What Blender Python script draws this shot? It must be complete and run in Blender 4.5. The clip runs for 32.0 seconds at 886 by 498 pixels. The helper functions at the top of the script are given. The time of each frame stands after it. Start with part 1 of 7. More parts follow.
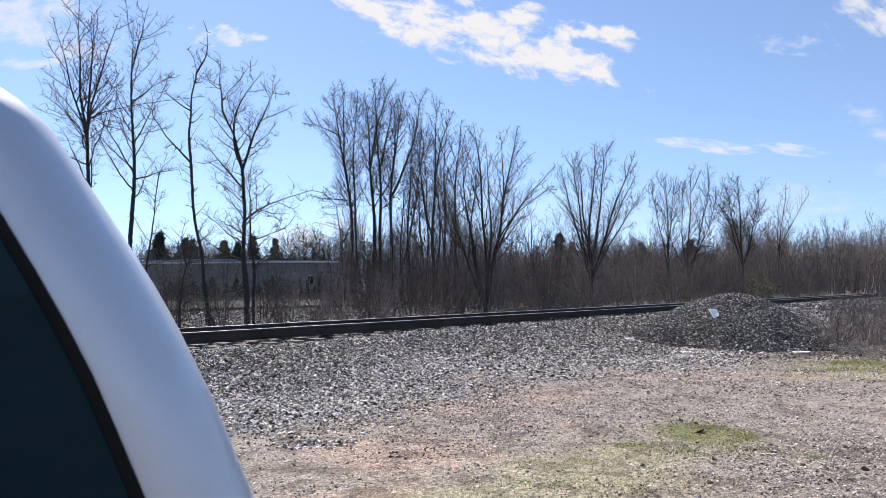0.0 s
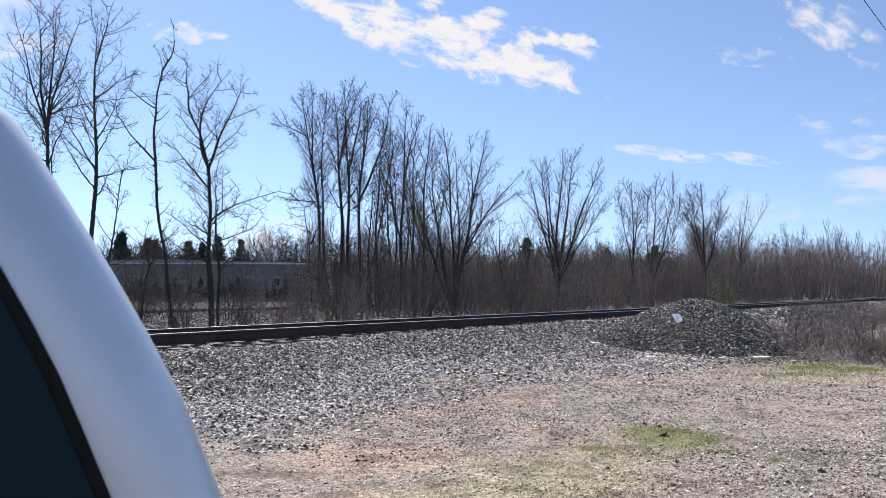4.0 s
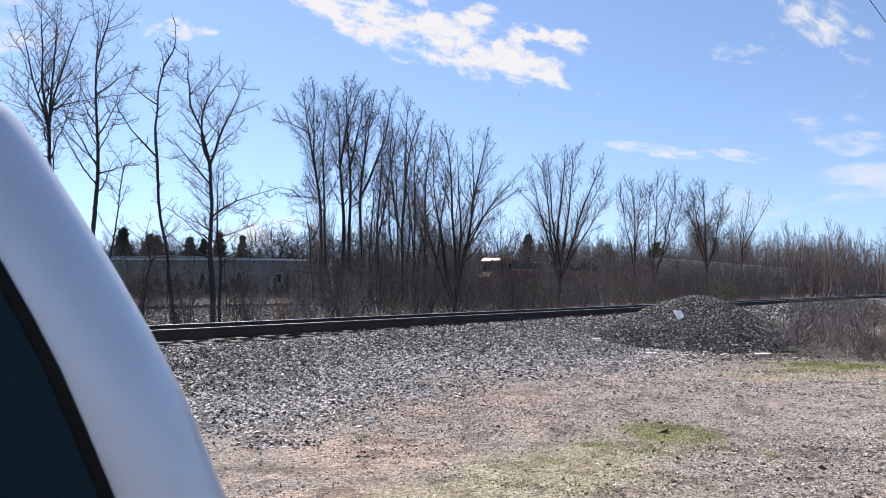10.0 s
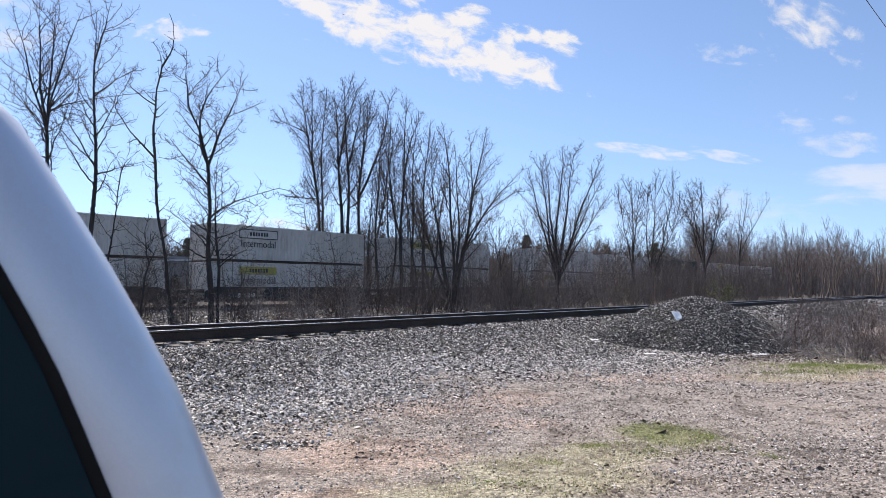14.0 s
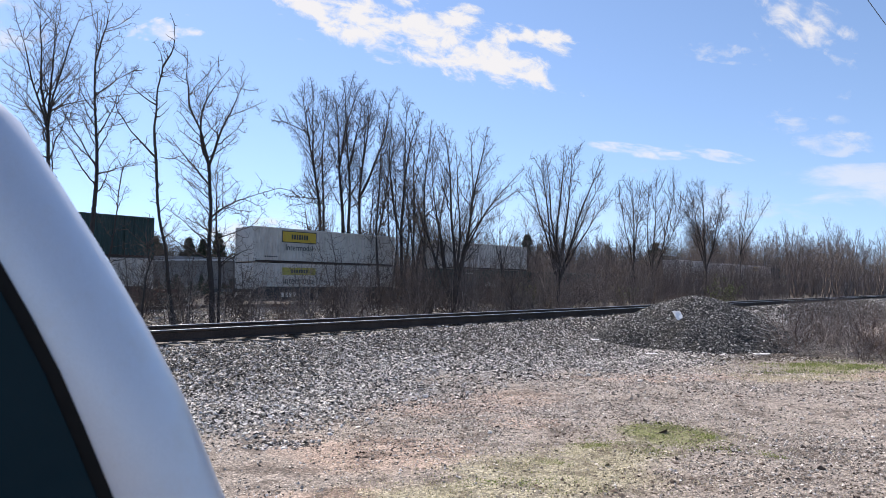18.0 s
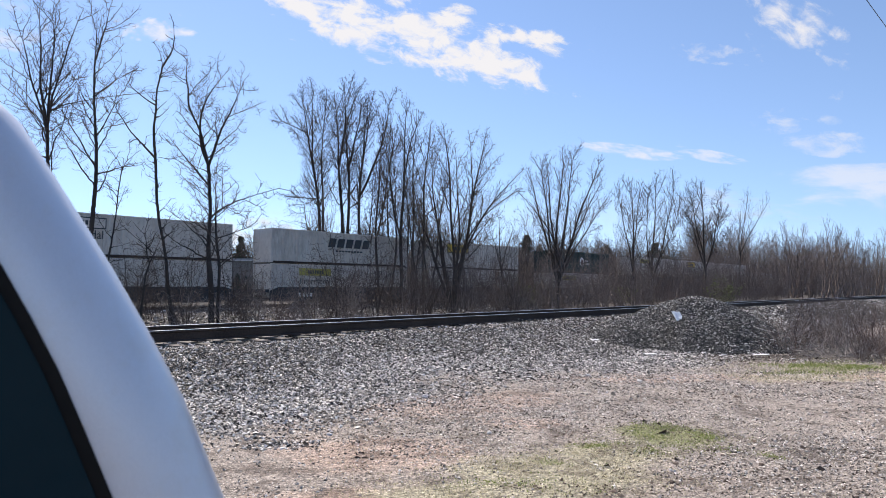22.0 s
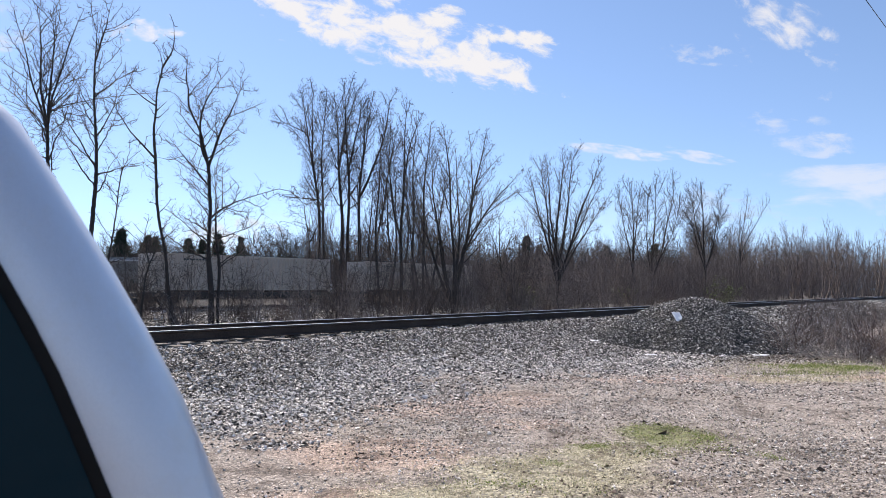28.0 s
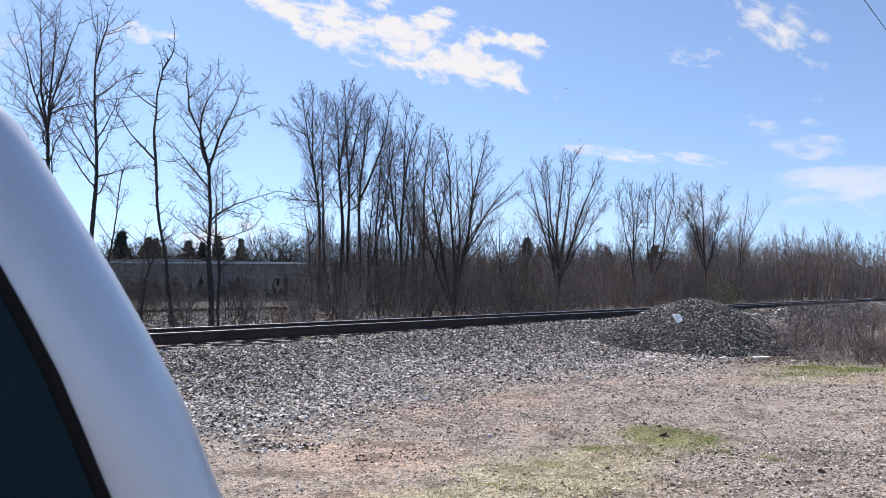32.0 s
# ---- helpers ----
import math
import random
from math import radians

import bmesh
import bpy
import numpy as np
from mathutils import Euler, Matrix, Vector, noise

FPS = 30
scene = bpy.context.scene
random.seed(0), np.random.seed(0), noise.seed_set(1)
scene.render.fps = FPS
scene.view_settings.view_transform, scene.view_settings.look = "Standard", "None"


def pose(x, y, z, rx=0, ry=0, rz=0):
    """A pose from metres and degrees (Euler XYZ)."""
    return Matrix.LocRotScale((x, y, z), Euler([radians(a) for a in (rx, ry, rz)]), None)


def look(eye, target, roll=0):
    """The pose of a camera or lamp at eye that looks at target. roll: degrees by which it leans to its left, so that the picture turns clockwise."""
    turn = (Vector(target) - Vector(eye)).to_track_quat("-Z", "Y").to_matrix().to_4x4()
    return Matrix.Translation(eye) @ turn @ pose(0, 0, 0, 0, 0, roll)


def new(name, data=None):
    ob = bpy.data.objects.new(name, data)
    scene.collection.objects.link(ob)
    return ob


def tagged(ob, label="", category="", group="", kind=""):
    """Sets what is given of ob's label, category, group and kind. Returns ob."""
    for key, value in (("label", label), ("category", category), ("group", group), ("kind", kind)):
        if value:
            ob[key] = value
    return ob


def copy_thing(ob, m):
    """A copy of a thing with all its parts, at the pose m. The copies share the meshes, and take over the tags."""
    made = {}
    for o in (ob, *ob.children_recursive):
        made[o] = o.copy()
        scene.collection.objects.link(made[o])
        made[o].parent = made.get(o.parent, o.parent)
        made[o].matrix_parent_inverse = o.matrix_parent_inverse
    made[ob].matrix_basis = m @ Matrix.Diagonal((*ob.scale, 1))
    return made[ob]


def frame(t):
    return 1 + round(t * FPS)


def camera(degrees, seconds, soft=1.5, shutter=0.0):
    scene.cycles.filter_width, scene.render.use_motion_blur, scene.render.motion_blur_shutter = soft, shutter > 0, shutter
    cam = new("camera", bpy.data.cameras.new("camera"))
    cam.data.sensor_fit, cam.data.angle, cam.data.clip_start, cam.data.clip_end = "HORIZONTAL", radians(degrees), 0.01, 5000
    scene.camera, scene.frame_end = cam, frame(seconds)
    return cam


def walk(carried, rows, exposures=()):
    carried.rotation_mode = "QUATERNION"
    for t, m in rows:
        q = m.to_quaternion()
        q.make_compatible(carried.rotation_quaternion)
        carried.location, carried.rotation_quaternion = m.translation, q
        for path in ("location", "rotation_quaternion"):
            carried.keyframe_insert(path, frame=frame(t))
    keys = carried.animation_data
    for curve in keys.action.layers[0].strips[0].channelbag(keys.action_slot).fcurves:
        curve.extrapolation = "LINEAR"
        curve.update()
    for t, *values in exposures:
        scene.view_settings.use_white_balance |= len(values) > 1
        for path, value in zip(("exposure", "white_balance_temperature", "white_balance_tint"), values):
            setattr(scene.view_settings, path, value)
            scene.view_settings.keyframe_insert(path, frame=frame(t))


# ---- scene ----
from itertools import product

# ---- camera ----
cam = camera(65.66, 32.0, soft=0.4)
EYE_Z = 1.55
cam.data.dof.use_dof, cam.data.dof.focus_distance, cam.data.dof.aperture_fstop = True, 20.0, 8.5      # the car is too near to be in focus


def eye(t, rx, ry, rz, dx=0.0):
    return (t, pose(dx, 0, EYE_Z, rx, ry, rz))


walk(cam, [
    eye(0.0, 93.293, 0.566, 2.664, 0.012), eye(0.5, 93.101, 0.224, 2.309, 0.004), eye(1.0, 93.256, 0.108, 1.165, -0.004),
    eye(1.5, 93.453, 0.097, 0.112, 0.0), eye(2.0, 93.560, 0.116, -0.339), eye(2.5, 93.585, 0.118, -0.233),
    eye(3.0, 93.610, 0.120, -0.111), eye(3.5, 93.583, 0.085, -0.052), eye(5.5, 93.454, 0.090, -0.017),
    eye(6.0, 93.413, 0.110, -0.042), eye(6.5, 93.401, 0.132, -0.047), eye(7.0, 93.427, 0.190, -0.016),
    eye(7.5, 93.445, 0.220, 0.050), eye(8.0, 93.419, 0.160, 0.052), eye(8.5, 93.324, 0.040, 0.010),
    eye(9.0, 93.250, 0.005, 0.010), eye(9.5, 93.246, 0.010, 0.050), eye(10.0, 93.246, 0.0, 0.070),
    eye(10.5, 93.243, -0.010, 0.110), eye(11.0, 93.247, 0.0, 0.115), eye(11.5, 93.309, 0.040, 0.060),
    eye(12.0, 93.334, 0.040, 0.020), eye(12.5, 93.378, 0.0, -0.015), eye(13.0, 93.375, -0.010, -0.035),
    eye(13.5, 93.319, -0.010, -0.058), eye(14.0, 93.315, 0.0, -0.073), eye(14.5, 93.260, 0.0, -0.085),
    eye(16.5, 93.185, 0.0, -0.035), eye(17.0, 93.253, 0.0, -0.045), eye(17.5, 93.292, -0.010, -0.040),
    eye(18.0, 93.290, 0.0, -0.005), eye(18.5, 93.257, 0.025, 0.0), eye(19.0, 93.245, 0.025, -0.003),
    eye(19.5, 93.257, 0.010, -0.008), eye(20.0, 93.300, -0.020, -0.018), eye(20.5, 93.307, -0.045, -0.045),
    eye(21.5, 93.317, -0.020, -0.048), eye(23.0, 93.320, -0.014, -0.052), eye(24.5, 93.319, 0.010, -0.038),
    eye(25.5, 93.320, -0.010, -0.050), eye(27.5, 93.328, -0.025, -0.053), eye(28.0, 93.365, -0.040, -0.053),
    eye(29.0, 93.382, -0.015, -0.056), eye(30.0, 93.368, -0.025, -0.056), eye(31.0, 93.395, -0.010, -0.042),
    eye(31.5, 93.459, -0.005, -0.028), eye(32.0, 93.526, 0.005, -0.033)],
    exposures=[(0.0, 0.45, 6950, 14), (32.0, 0.45, 6950, 14)])

# ---- world and sun ----
SUN_AZ, SUN_EL = radians(-30), radians(45)      # azimuth from +y towards +x
world = bpy.data.worlds.new("sky")
scene.world = world
world.use_nodes = True
wn = world.node_tree
sky = wn.nodes.new("ShaderNodeTexSky")
sky.sky_type = "NISHITA"
sky.sun_disc = False
sky.sun_elevation, sky.sun_rotation = SUN_EL, SUN_AZ
sky.altitude = 1500
sky.air_density, sky.dust_density, sky.ozone_density = 1.0, 0.22, 3.8
bg = wn.nodes["Background"]
tc = wn.nodes.new("ShaderNodeTexCoord")
lift = wn.nodes.new("ShaderNodeVectorMath")          # the haze band at the horizon lies low behind the woods
lift.operation = "MULTIPLY_ADD"
lift.inputs[1].default_value, lift.inputs[2].default_value = (1, 1, 0.82), (0, 0, 0.085)
wn.links.new(tc.outputs["Generated"], lift.inputs[0])
wn.links.new(lift.outputs[0], sky.inputs["Vector"])
wn.links.new(sky.outputs[0], bg.inputs[0])
bg.inputs[1].default_value = 0.135
sun = new("sun", bpy.data.lights.new("sun", "SUN"))
sun.data.energy, sun.data.angle, sun.data.color = 5.0, radians(0.53), (1.0, 0.95, 0.88)
sun_dir = Vector((math.sin(SUN_AZ) * math.cos(SUN_EL), math.cos(SUN_AZ) * math.cos(SUN_EL), math.sin(SUN_EL)))
sun.matrix_world = look(sun_dir * 60, (0, 0, 0))

# ---- the line of the railway: s runs along it, dist across it, away from the lot ----
TH = radians(41)
AX = (math.sin(TH), math.cos(TH))
NX = (-math.cos(TH), math.sin(TH))
AX_DEG = 49.0
NEAR_C, FAR_C = 12.42, 49.30                    # centre lines of the two tracks
NEAR_TOP, FAR_TOP = 0.82, 0.23                  # heights of their railheads


def on_line(s, dist):
    return AX[0] * s + NX[0] * dist, AX[1] * s + NX[1] * dist


def line_pose(s, dist, z):
    x, y = on_line(s, dist)
    return pose(x, y, z, 0, 0, AX_DEG)


def to_line(x, y):
    return AX[0] * x + AX[1] * y, NX[0] * x + NX[1] * y
# ---- materials ----
def nodes_of(name):
    m = bpy.data.materials.new(name)
    m.use_nodes = True
    nt = m.node_tree
    return m, nt, nt.nodes["Principled BSDF"]


def add_node(nt, kind, **inputs):
    n = nt.nodes.new(kind)
    for key, value in inputs.items():
        n.inputs[key].default_value = value
    return n


def mix_rgb(nt, fac, a, b, blend="MIX"):
    n = nt.nodes.new("ShaderNodeMix")
    n.data_type, n.blend_type = "RGBA", blend
    for sock, value in ((n.inputs[0], fac), (n.inputs[6], a), (n.inputs[7], b)):
        if hasattr(value, "is_linked"):
            nt.links.new(value, sock)
        elif isinstance(value, tuple):
            sock.default_value = (*value[:3], 1)
        else:
            sock.default_value = value
    return n.outputs[2]


def ramp(nt, src, lo, hi):
    n = nt.nodes.new("ShaderNodeMapRange")
    n.inputs[1].default_value, n.inputs[2].default_value = lo, hi
    nt.links.new(src, n.inputs[0])
    return n.outputs[0]


def tex_noise(nt, scale, detail=4, rough=0.55, coord="Object", stretch=None):
    tc = nt.nodes.new("ShaderNodeTexCoord")
    src = tc.outputs[coord]
    if stretch:
        mp = nt.nodes.new("ShaderNodeMapping")
        mp.inputs[3].default_value = stretch
        nt.links.new(src, mp.inputs[0])
        src = mp.outputs[0]
    n = add_node(nt, "ShaderNodeTexNoise", Scale=scale, Detail=detail, Roughness=rough)
    nt.links.new(src, n.inputs["Vector"])
    return n.outputs[0]


def bump_of(nt, bsdf, height, strength, dist):
    b = add_node(nt, "ShaderNodeBump", Strength=strength, Distance=dist)
    nt.links.new(height, b.inputs["Height"])
    nt.links.new(b.outputs[0], bsdf.inputs["Normal"])


def surface(name, dark, light, rough=0.8, metal=0.0, big=1.0, fine=20.0, bump=0.3, depth=0.01, dirt=None, dirt_amount=0.5,
            stretch=None, coat=0.0, island=0.0, single=0.0, coord="Object"):
    """A worn two-scale surface: a broad and a fine noise between two colours, some dirt, fine relief."""
    m, nt, b = nodes_of(name)
    n1, n2 = tex_noise(nt, big, 5, stretch=stretch, coord=coord), tex_noise(nt, fine, 3, stretch=stretch, coord=coord)
    col = mix_rgb(nt, ramp(nt, n1, 0.3, 0.7), dark, light)
    col = mix_rgb(nt, 0.45, col, mix_rgb(nt, ramp(nt, n2, 0.3, 0.7), dark, light))
    if dirt:
        n3 = tex_noise(nt, big * 2.7, 6, 0.7, stretch=stretch, coord=coord)
        fac = nt.nodes.new("ShaderNodeMath")
        fac.operation = "MULTIPLY"
        nt.links.new(ramp(nt, n3, 0.52, 0.75), fac.inputs[0])
        fac.inputs[1].default_value = dirt_amount
        col = mix_rgb(nt, fac.outputs[0], col, dirt)
    if island or single:
        if island:
            g = nt.nodes.new("ShaderNodeNewGeometry")
            rnd = g.outputs["Random Per Island"]
        else:
            g = nt.nodes.new("ShaderNodeObjectInfo")
            rnd = g.outputs["Random"]
        hsv = nt.nodes.new("ShaderNodeHueSaturation")
        amount = island or single
        mr = nt.nodes.new("ShaderNodeMapRange")
        mr.inputs[3].default_value, mr.inputs[4].default_value = 1 - amount, 1 + amount
        nt.links.new(rnd, mr.inputs[0])
        nt.links.new(mr.outputs[0], hsv.inputs["Value"])
        nt.links.new(col, hsv.inputs["Color"])
        col = hsv.outputs[0]
    nt.links.new(col, b.inputs["Base Color"])
    b.inputs["Roughness"].default_value, b.inputs["Metallic"].default_value = rough, metal
    b.inputs["Coat Weight"].default_value = coat
    b.inputs["Coat Roughness"].default_value = 0.05
    if bump:
        bump_of(nt, b, n2, bump, depth)
    return m


M = {}
M["bark"] = surface("bark", (0.028, 0.022, 0.019), (0.074, 0.060, 0.052), 0.9, big=0.8, fine=14, bump=0.6, depth=0.02, stretch=(1, 1, 0.25))
M["twig"] = surface("twig", (0.052, 0.038, 0.031), (0.13, 0.097, 0.079), 0.85, big=0.3, fine=3, bump=0, island=0.25)
M["whip"] = surface("whip", (0.108, 0.083, 0.071), (0.25, 0.197, 0.17), 0.85, big=0.3, fine=3, bump=0, island=0.35)
M["twig_grey"] = surface("twig_grey", (0.128, 0.100, 0.087), (0.30, 0.242, 0.212), 0.85, big=0.3, fine=3, bump=0, island=0.3)
M["twig_red"] = surface("twig_red", (0.11, 0.075, 0.062), (0.21, 0.15, 0.125), 0.85, big=0.3, fine=3, bump=0, island=0.35)
M["twig_pale"] = surface("twig_pale", (0.20, 0.17, 0.15), (0.42, 0.37, 0.33), 0.85, big=0.3, fine=3, bump=0, island=0.5)
M["bud"] = surface("bud", (0.10, 0.11, 0.03), (0.20, 0.21, 0.07), 0.7, big=0.4, fine=3, bump=0, island=0.35)
M["bud_dark"] = surface("bud_dark", (0.045, 0.030, 0.024), (0.10, 0.065, 0.05), 0.8, big=0.4, fine=3, bump=0, island=0.35)
M["needle"] = surface("needle", (0.018, 0.030, 0.018), (0.045, 0.065, 0.035), 0.7, big=0.5, fine=4, bump=0, island=0.35)
M["steel"] = surface("steel", (0.035, 0.026, 0.022), (0.085, 0.065, 0.055), 0.8, metal=0.0, big=2, fine=30, bump=0.3, depth=0.003)
M["railhead"] = surface("railhead", (0.55, 0.54, 0.53), (0.75, 0.74, 0.72), 0.42, metal=1.0, big=2, fine=40, bump=0)
M["tie"] = surface("tie", (0.075, 0.063, 0.053), (0.22, 0.195, 0.17), 0.9, big=2, fine=25, bump=0.6, depth=0.01, single=0.3)
M["litter_dark"] = surface("litter_dark", (0.05, 0.038, 0.03), (0.14, 0.10, 0.075), 0.9, big=3, fine=30, bump=0, island=0.5)
M["white_paint"] = surface("white_paint", (0.48, 0.44, 0.39), (0.69, 0.64, 0.575), 0.6, big=0.35, fine=5, bump=0.1, depth=0.004,
                           dirt=(0.22, 0.18, 0.15), dirt_amount=0.65, stretch=(1, 1, 0.35))
M["beige_paint"] = surface("beige_paint", (0.45, 0.37, 0.30), (0.58, 0.48, 0.395), 0.55, big=0.4, fine=5, bump=0.1, depth=0.004,
                           dirt=(0.26, 0.19, 0.14), dirt_amount=0.5, stretch=(1, 1, 0.35))
M["green_paint"] = surface("green_paint", (0.007, 0.028, 0.024), (0.013, 0.048, 0.040), 0.5, big=0.35, fine=5, bump=0.1, depth=0.004,
                           dirt=(0.10, 0.10, 0.09), dirt_amount=0.4, stretch=(1, 1, 0.35))
M["grey_paint"] = surface("grey_paint", (0.27, 0.29, 0.31), (0.38, 0.40, 0.42), 0.5, big=0.35, fine=5, bump=0.05, depth=0.004,
                          dirt=(0.20, 0.18, 0.16), dirt_amount=0.4, stretch=(1, 1, 0.35))
M["orange_paint"] = surface("orange_paint", (0.135, 0.033, 0.019), (0.22, 0.050, 0.026), 0.5, big=0.4, fine=6, bump=0.05, depth=0.004,
                            dirt=(0.12, 0.06, 0.04), dirt_amount=0.55, stretch=(1, 1, 0.35))
# glossy, and paler than the body's orange: sun glint put into the colour
M["glint_roof"] = surface("glint_roof", (0.30, 0.11, 0.085), (0.42, 0.17, 0.13), 0.34, big=0.4, fine=6, bump=0.03, depth=0.003, coat=0.4)
M["black_paint"] = surface("black_paint", (0.012, 0.012, 0.013), (0.035, 0.034, 0.033), 0.55, big=0.6, fine=8, bump=0.1, depth=0.003,
                           dirt=(0.07, 0.06, 0.05), dirt_amount=0.3)
M["brown_paint"] = surface("brown_paint", (0.075, 0.035, 0.026), (0.13, 0.062, 0.045), 0.7, big=0.5, fine=8, bump=0.15, depth=0.004,
                           dirt=(0.05, 0.04, 0.035), dirt_amount=0.6)
M["blue_paint"] = surface("blue_paint", (0.016, 0.018, 0.024), (0.034, 0.038, 0.046), 0.7, big=0.5, fine=8, bump=0.15, depth=0.004,
                          dirt=(0.07, 0.06, 0.05), dirt_amount=0.6)
M["yellow_paint"] = surface("yellow_paint", (0.52, 0.34, 0.025), (0.64, 0.44, 0.045), 0.5, big=1, fine=8, bump=0)
M["olive_paint"] = surface("olive_paint", (0.34, 0.29, 0.05), (0.46, 0.40, 0.08), 0.5, big=1, fine=8, bump=0)
M["lettering"] = surface("lettering", (0.022, 0.028, 0.034), (0.035, 0.042, 0.050), 0.5, big=2, fine=8, bump=0)
M["pale_lettering"] = surface("pale_lettering", (0.62, 0.62, 0.58), (0.76, 0.76, 0.72), 0.5, big=2, fine=8, bump=0)
M["glass_dark"] = surface("glass_dark", (0.006, 0.020, 0.027), (0.009, 0.028, 0.037), 0.06, big=2, fine=8, bump=0)
M["wall_panel"] = surface("wall_panel", (0.19, 0.175, 0.16), (0.28, 0.26, 0.24), 0.7, big=0.15, fine=2, bump=0.05, depth=0.01,
                          dirt=(0.26, 0.26, 0.26), dirt_amount=0.4, stretch=(1, 1, 0.4))
M["roofing"] = surface("roofing", (0.20, 0.20, 0.20), (0.32, 0.32, 0.32), 0.8, big=0.2, fine=3, bump=0.1)
M["concrete"] = surface("concrete", (0.52, 0.51, 0.49), (0.68, 0.67, 0.65), 0.8, big=0.6, fine=6, bump=0.1)
M["paper"] = surface("paper", (0.74, 0.74, 0.74), (0.86, 0.86, 0.85), 0.7, big=6, fine=50, bump=0.1, depth=0.002)
M["rubber"] = surface("rubber", (0.005, 0.005, 0.005), (0.010, 0.0095, 0.009), 0.6, big=8, fine=60, bump=0.15, depth=0.001)
M["cable"] = surface("cable", (0.02, 0.02, 0.02), (0.035, 0.035, 0.035), 0.6, big=4, fine=20, bump=0)
M["feather"] = surface("feather", (0.02, 0.02, 0.02), (0.04, 0.038, 0.036), 0.7, big=9, fine=40, bump=0)
M["lens"] = surface("lens", (0.75, 0.75, 0.72), (0.85, 0.85, 0.82), 0.2, big=5, fine=20, bump=0)


def silver_paint():
    m, nt, b = nodes_of("silver_paint")
    n = tex_noise(nt, 900, 2)
    col = mix_rgb(nt, ramp(nt, n, 0.3, 0.7), (0.56, 0.585, 0.63), (0.65, 0.675, 0.72))
    dust = tex_noise(nt, 14, 6, 0.7)
    col = mix_rgb(nt, ramp(nt, dust, 0.5, 0.95), col, (0.58, 0.56, 0.54))
    nt.links.new(col, b.inputs["Base Color"])
    b.inputs["Metallic"].default_value, b.inputs["Roughness"].default_value = 0.58, 0.47
    b.inputs["Coat Weight"].default_value, b.inputs["Coat Roughness"].default_value = 0.3, 0.10
    return m


M["silver_paint"] = silver_paint()


def mixed_stone(name, stops):
    """Crushed rock of several kinds, one shade to each stone."""
    m, nt, b = nodes_of(name)
    g = nt.nodes.new("ShaderNodeNewGeometry")
    cr = nt.nodes.new("ShaderNodeValToRGB")
    while len(cr.color_ramp.elements) < len(stops):
        cr.color_ramp.elements.new(0.5)
    for e, (at, v, warm) in zip(cr.color_ramp.elements, stops):
        e.position, e.color = at, (v * (1 + warm), v, v * (1 - warm), 1)
    nt.links.new(g.outputs["Random Per Island"], cr.inputs[0])
    n = tex_noise(nt, 60, 3)
    col = mix_rgb(nt, ramp(nt, n, 0.3, 0.75), cr.outputs[0], mix_rgb(nt, 0.35, cr.outputs[0], (0.06, 0.055, 0.05)))
    nt.links.new(col, b.inputs["Base Color"])
    b.inputs["Roughness"].default_value = 0.7
    return m


M["stone"] = mixed_stone("stone", ((0.0, 0.015, 0.16), (0.34, 0.085, 0.12), (0.50, 0.42, 0.10), (0.74, 0.78, 0.08), (1.0, 0.95, 0.05)))
# mix with more dark stones, for the upper bank and further along
M["mostly_dark_stone"] = mixed_stone("mostly_dark_stone", ((0.0, 0.012, 0.26), (0.48, 0.045, 0.22), (0.66, 0.20, 0.14), (0.84, 0.62, 0.07), (1.0, 0.90, 0.05)))
M["dark_stone"] = mixed_stone("dark_stone", ((0.0, 0.010, 0.12), (0.5, 0.035, 0.10), (0.70, 0.11, 0.08), (0.88, 0.42, 0.06), (1.0, 0.85, 0.04)))
M["pale_stone"] = mixed_stone("pale_stone", ((0.0, 0.05, 0.14), (0.31, 0.19, 0.12), (0.60, 0.52, 0.11), (1.0, 0.94, 0.07)))


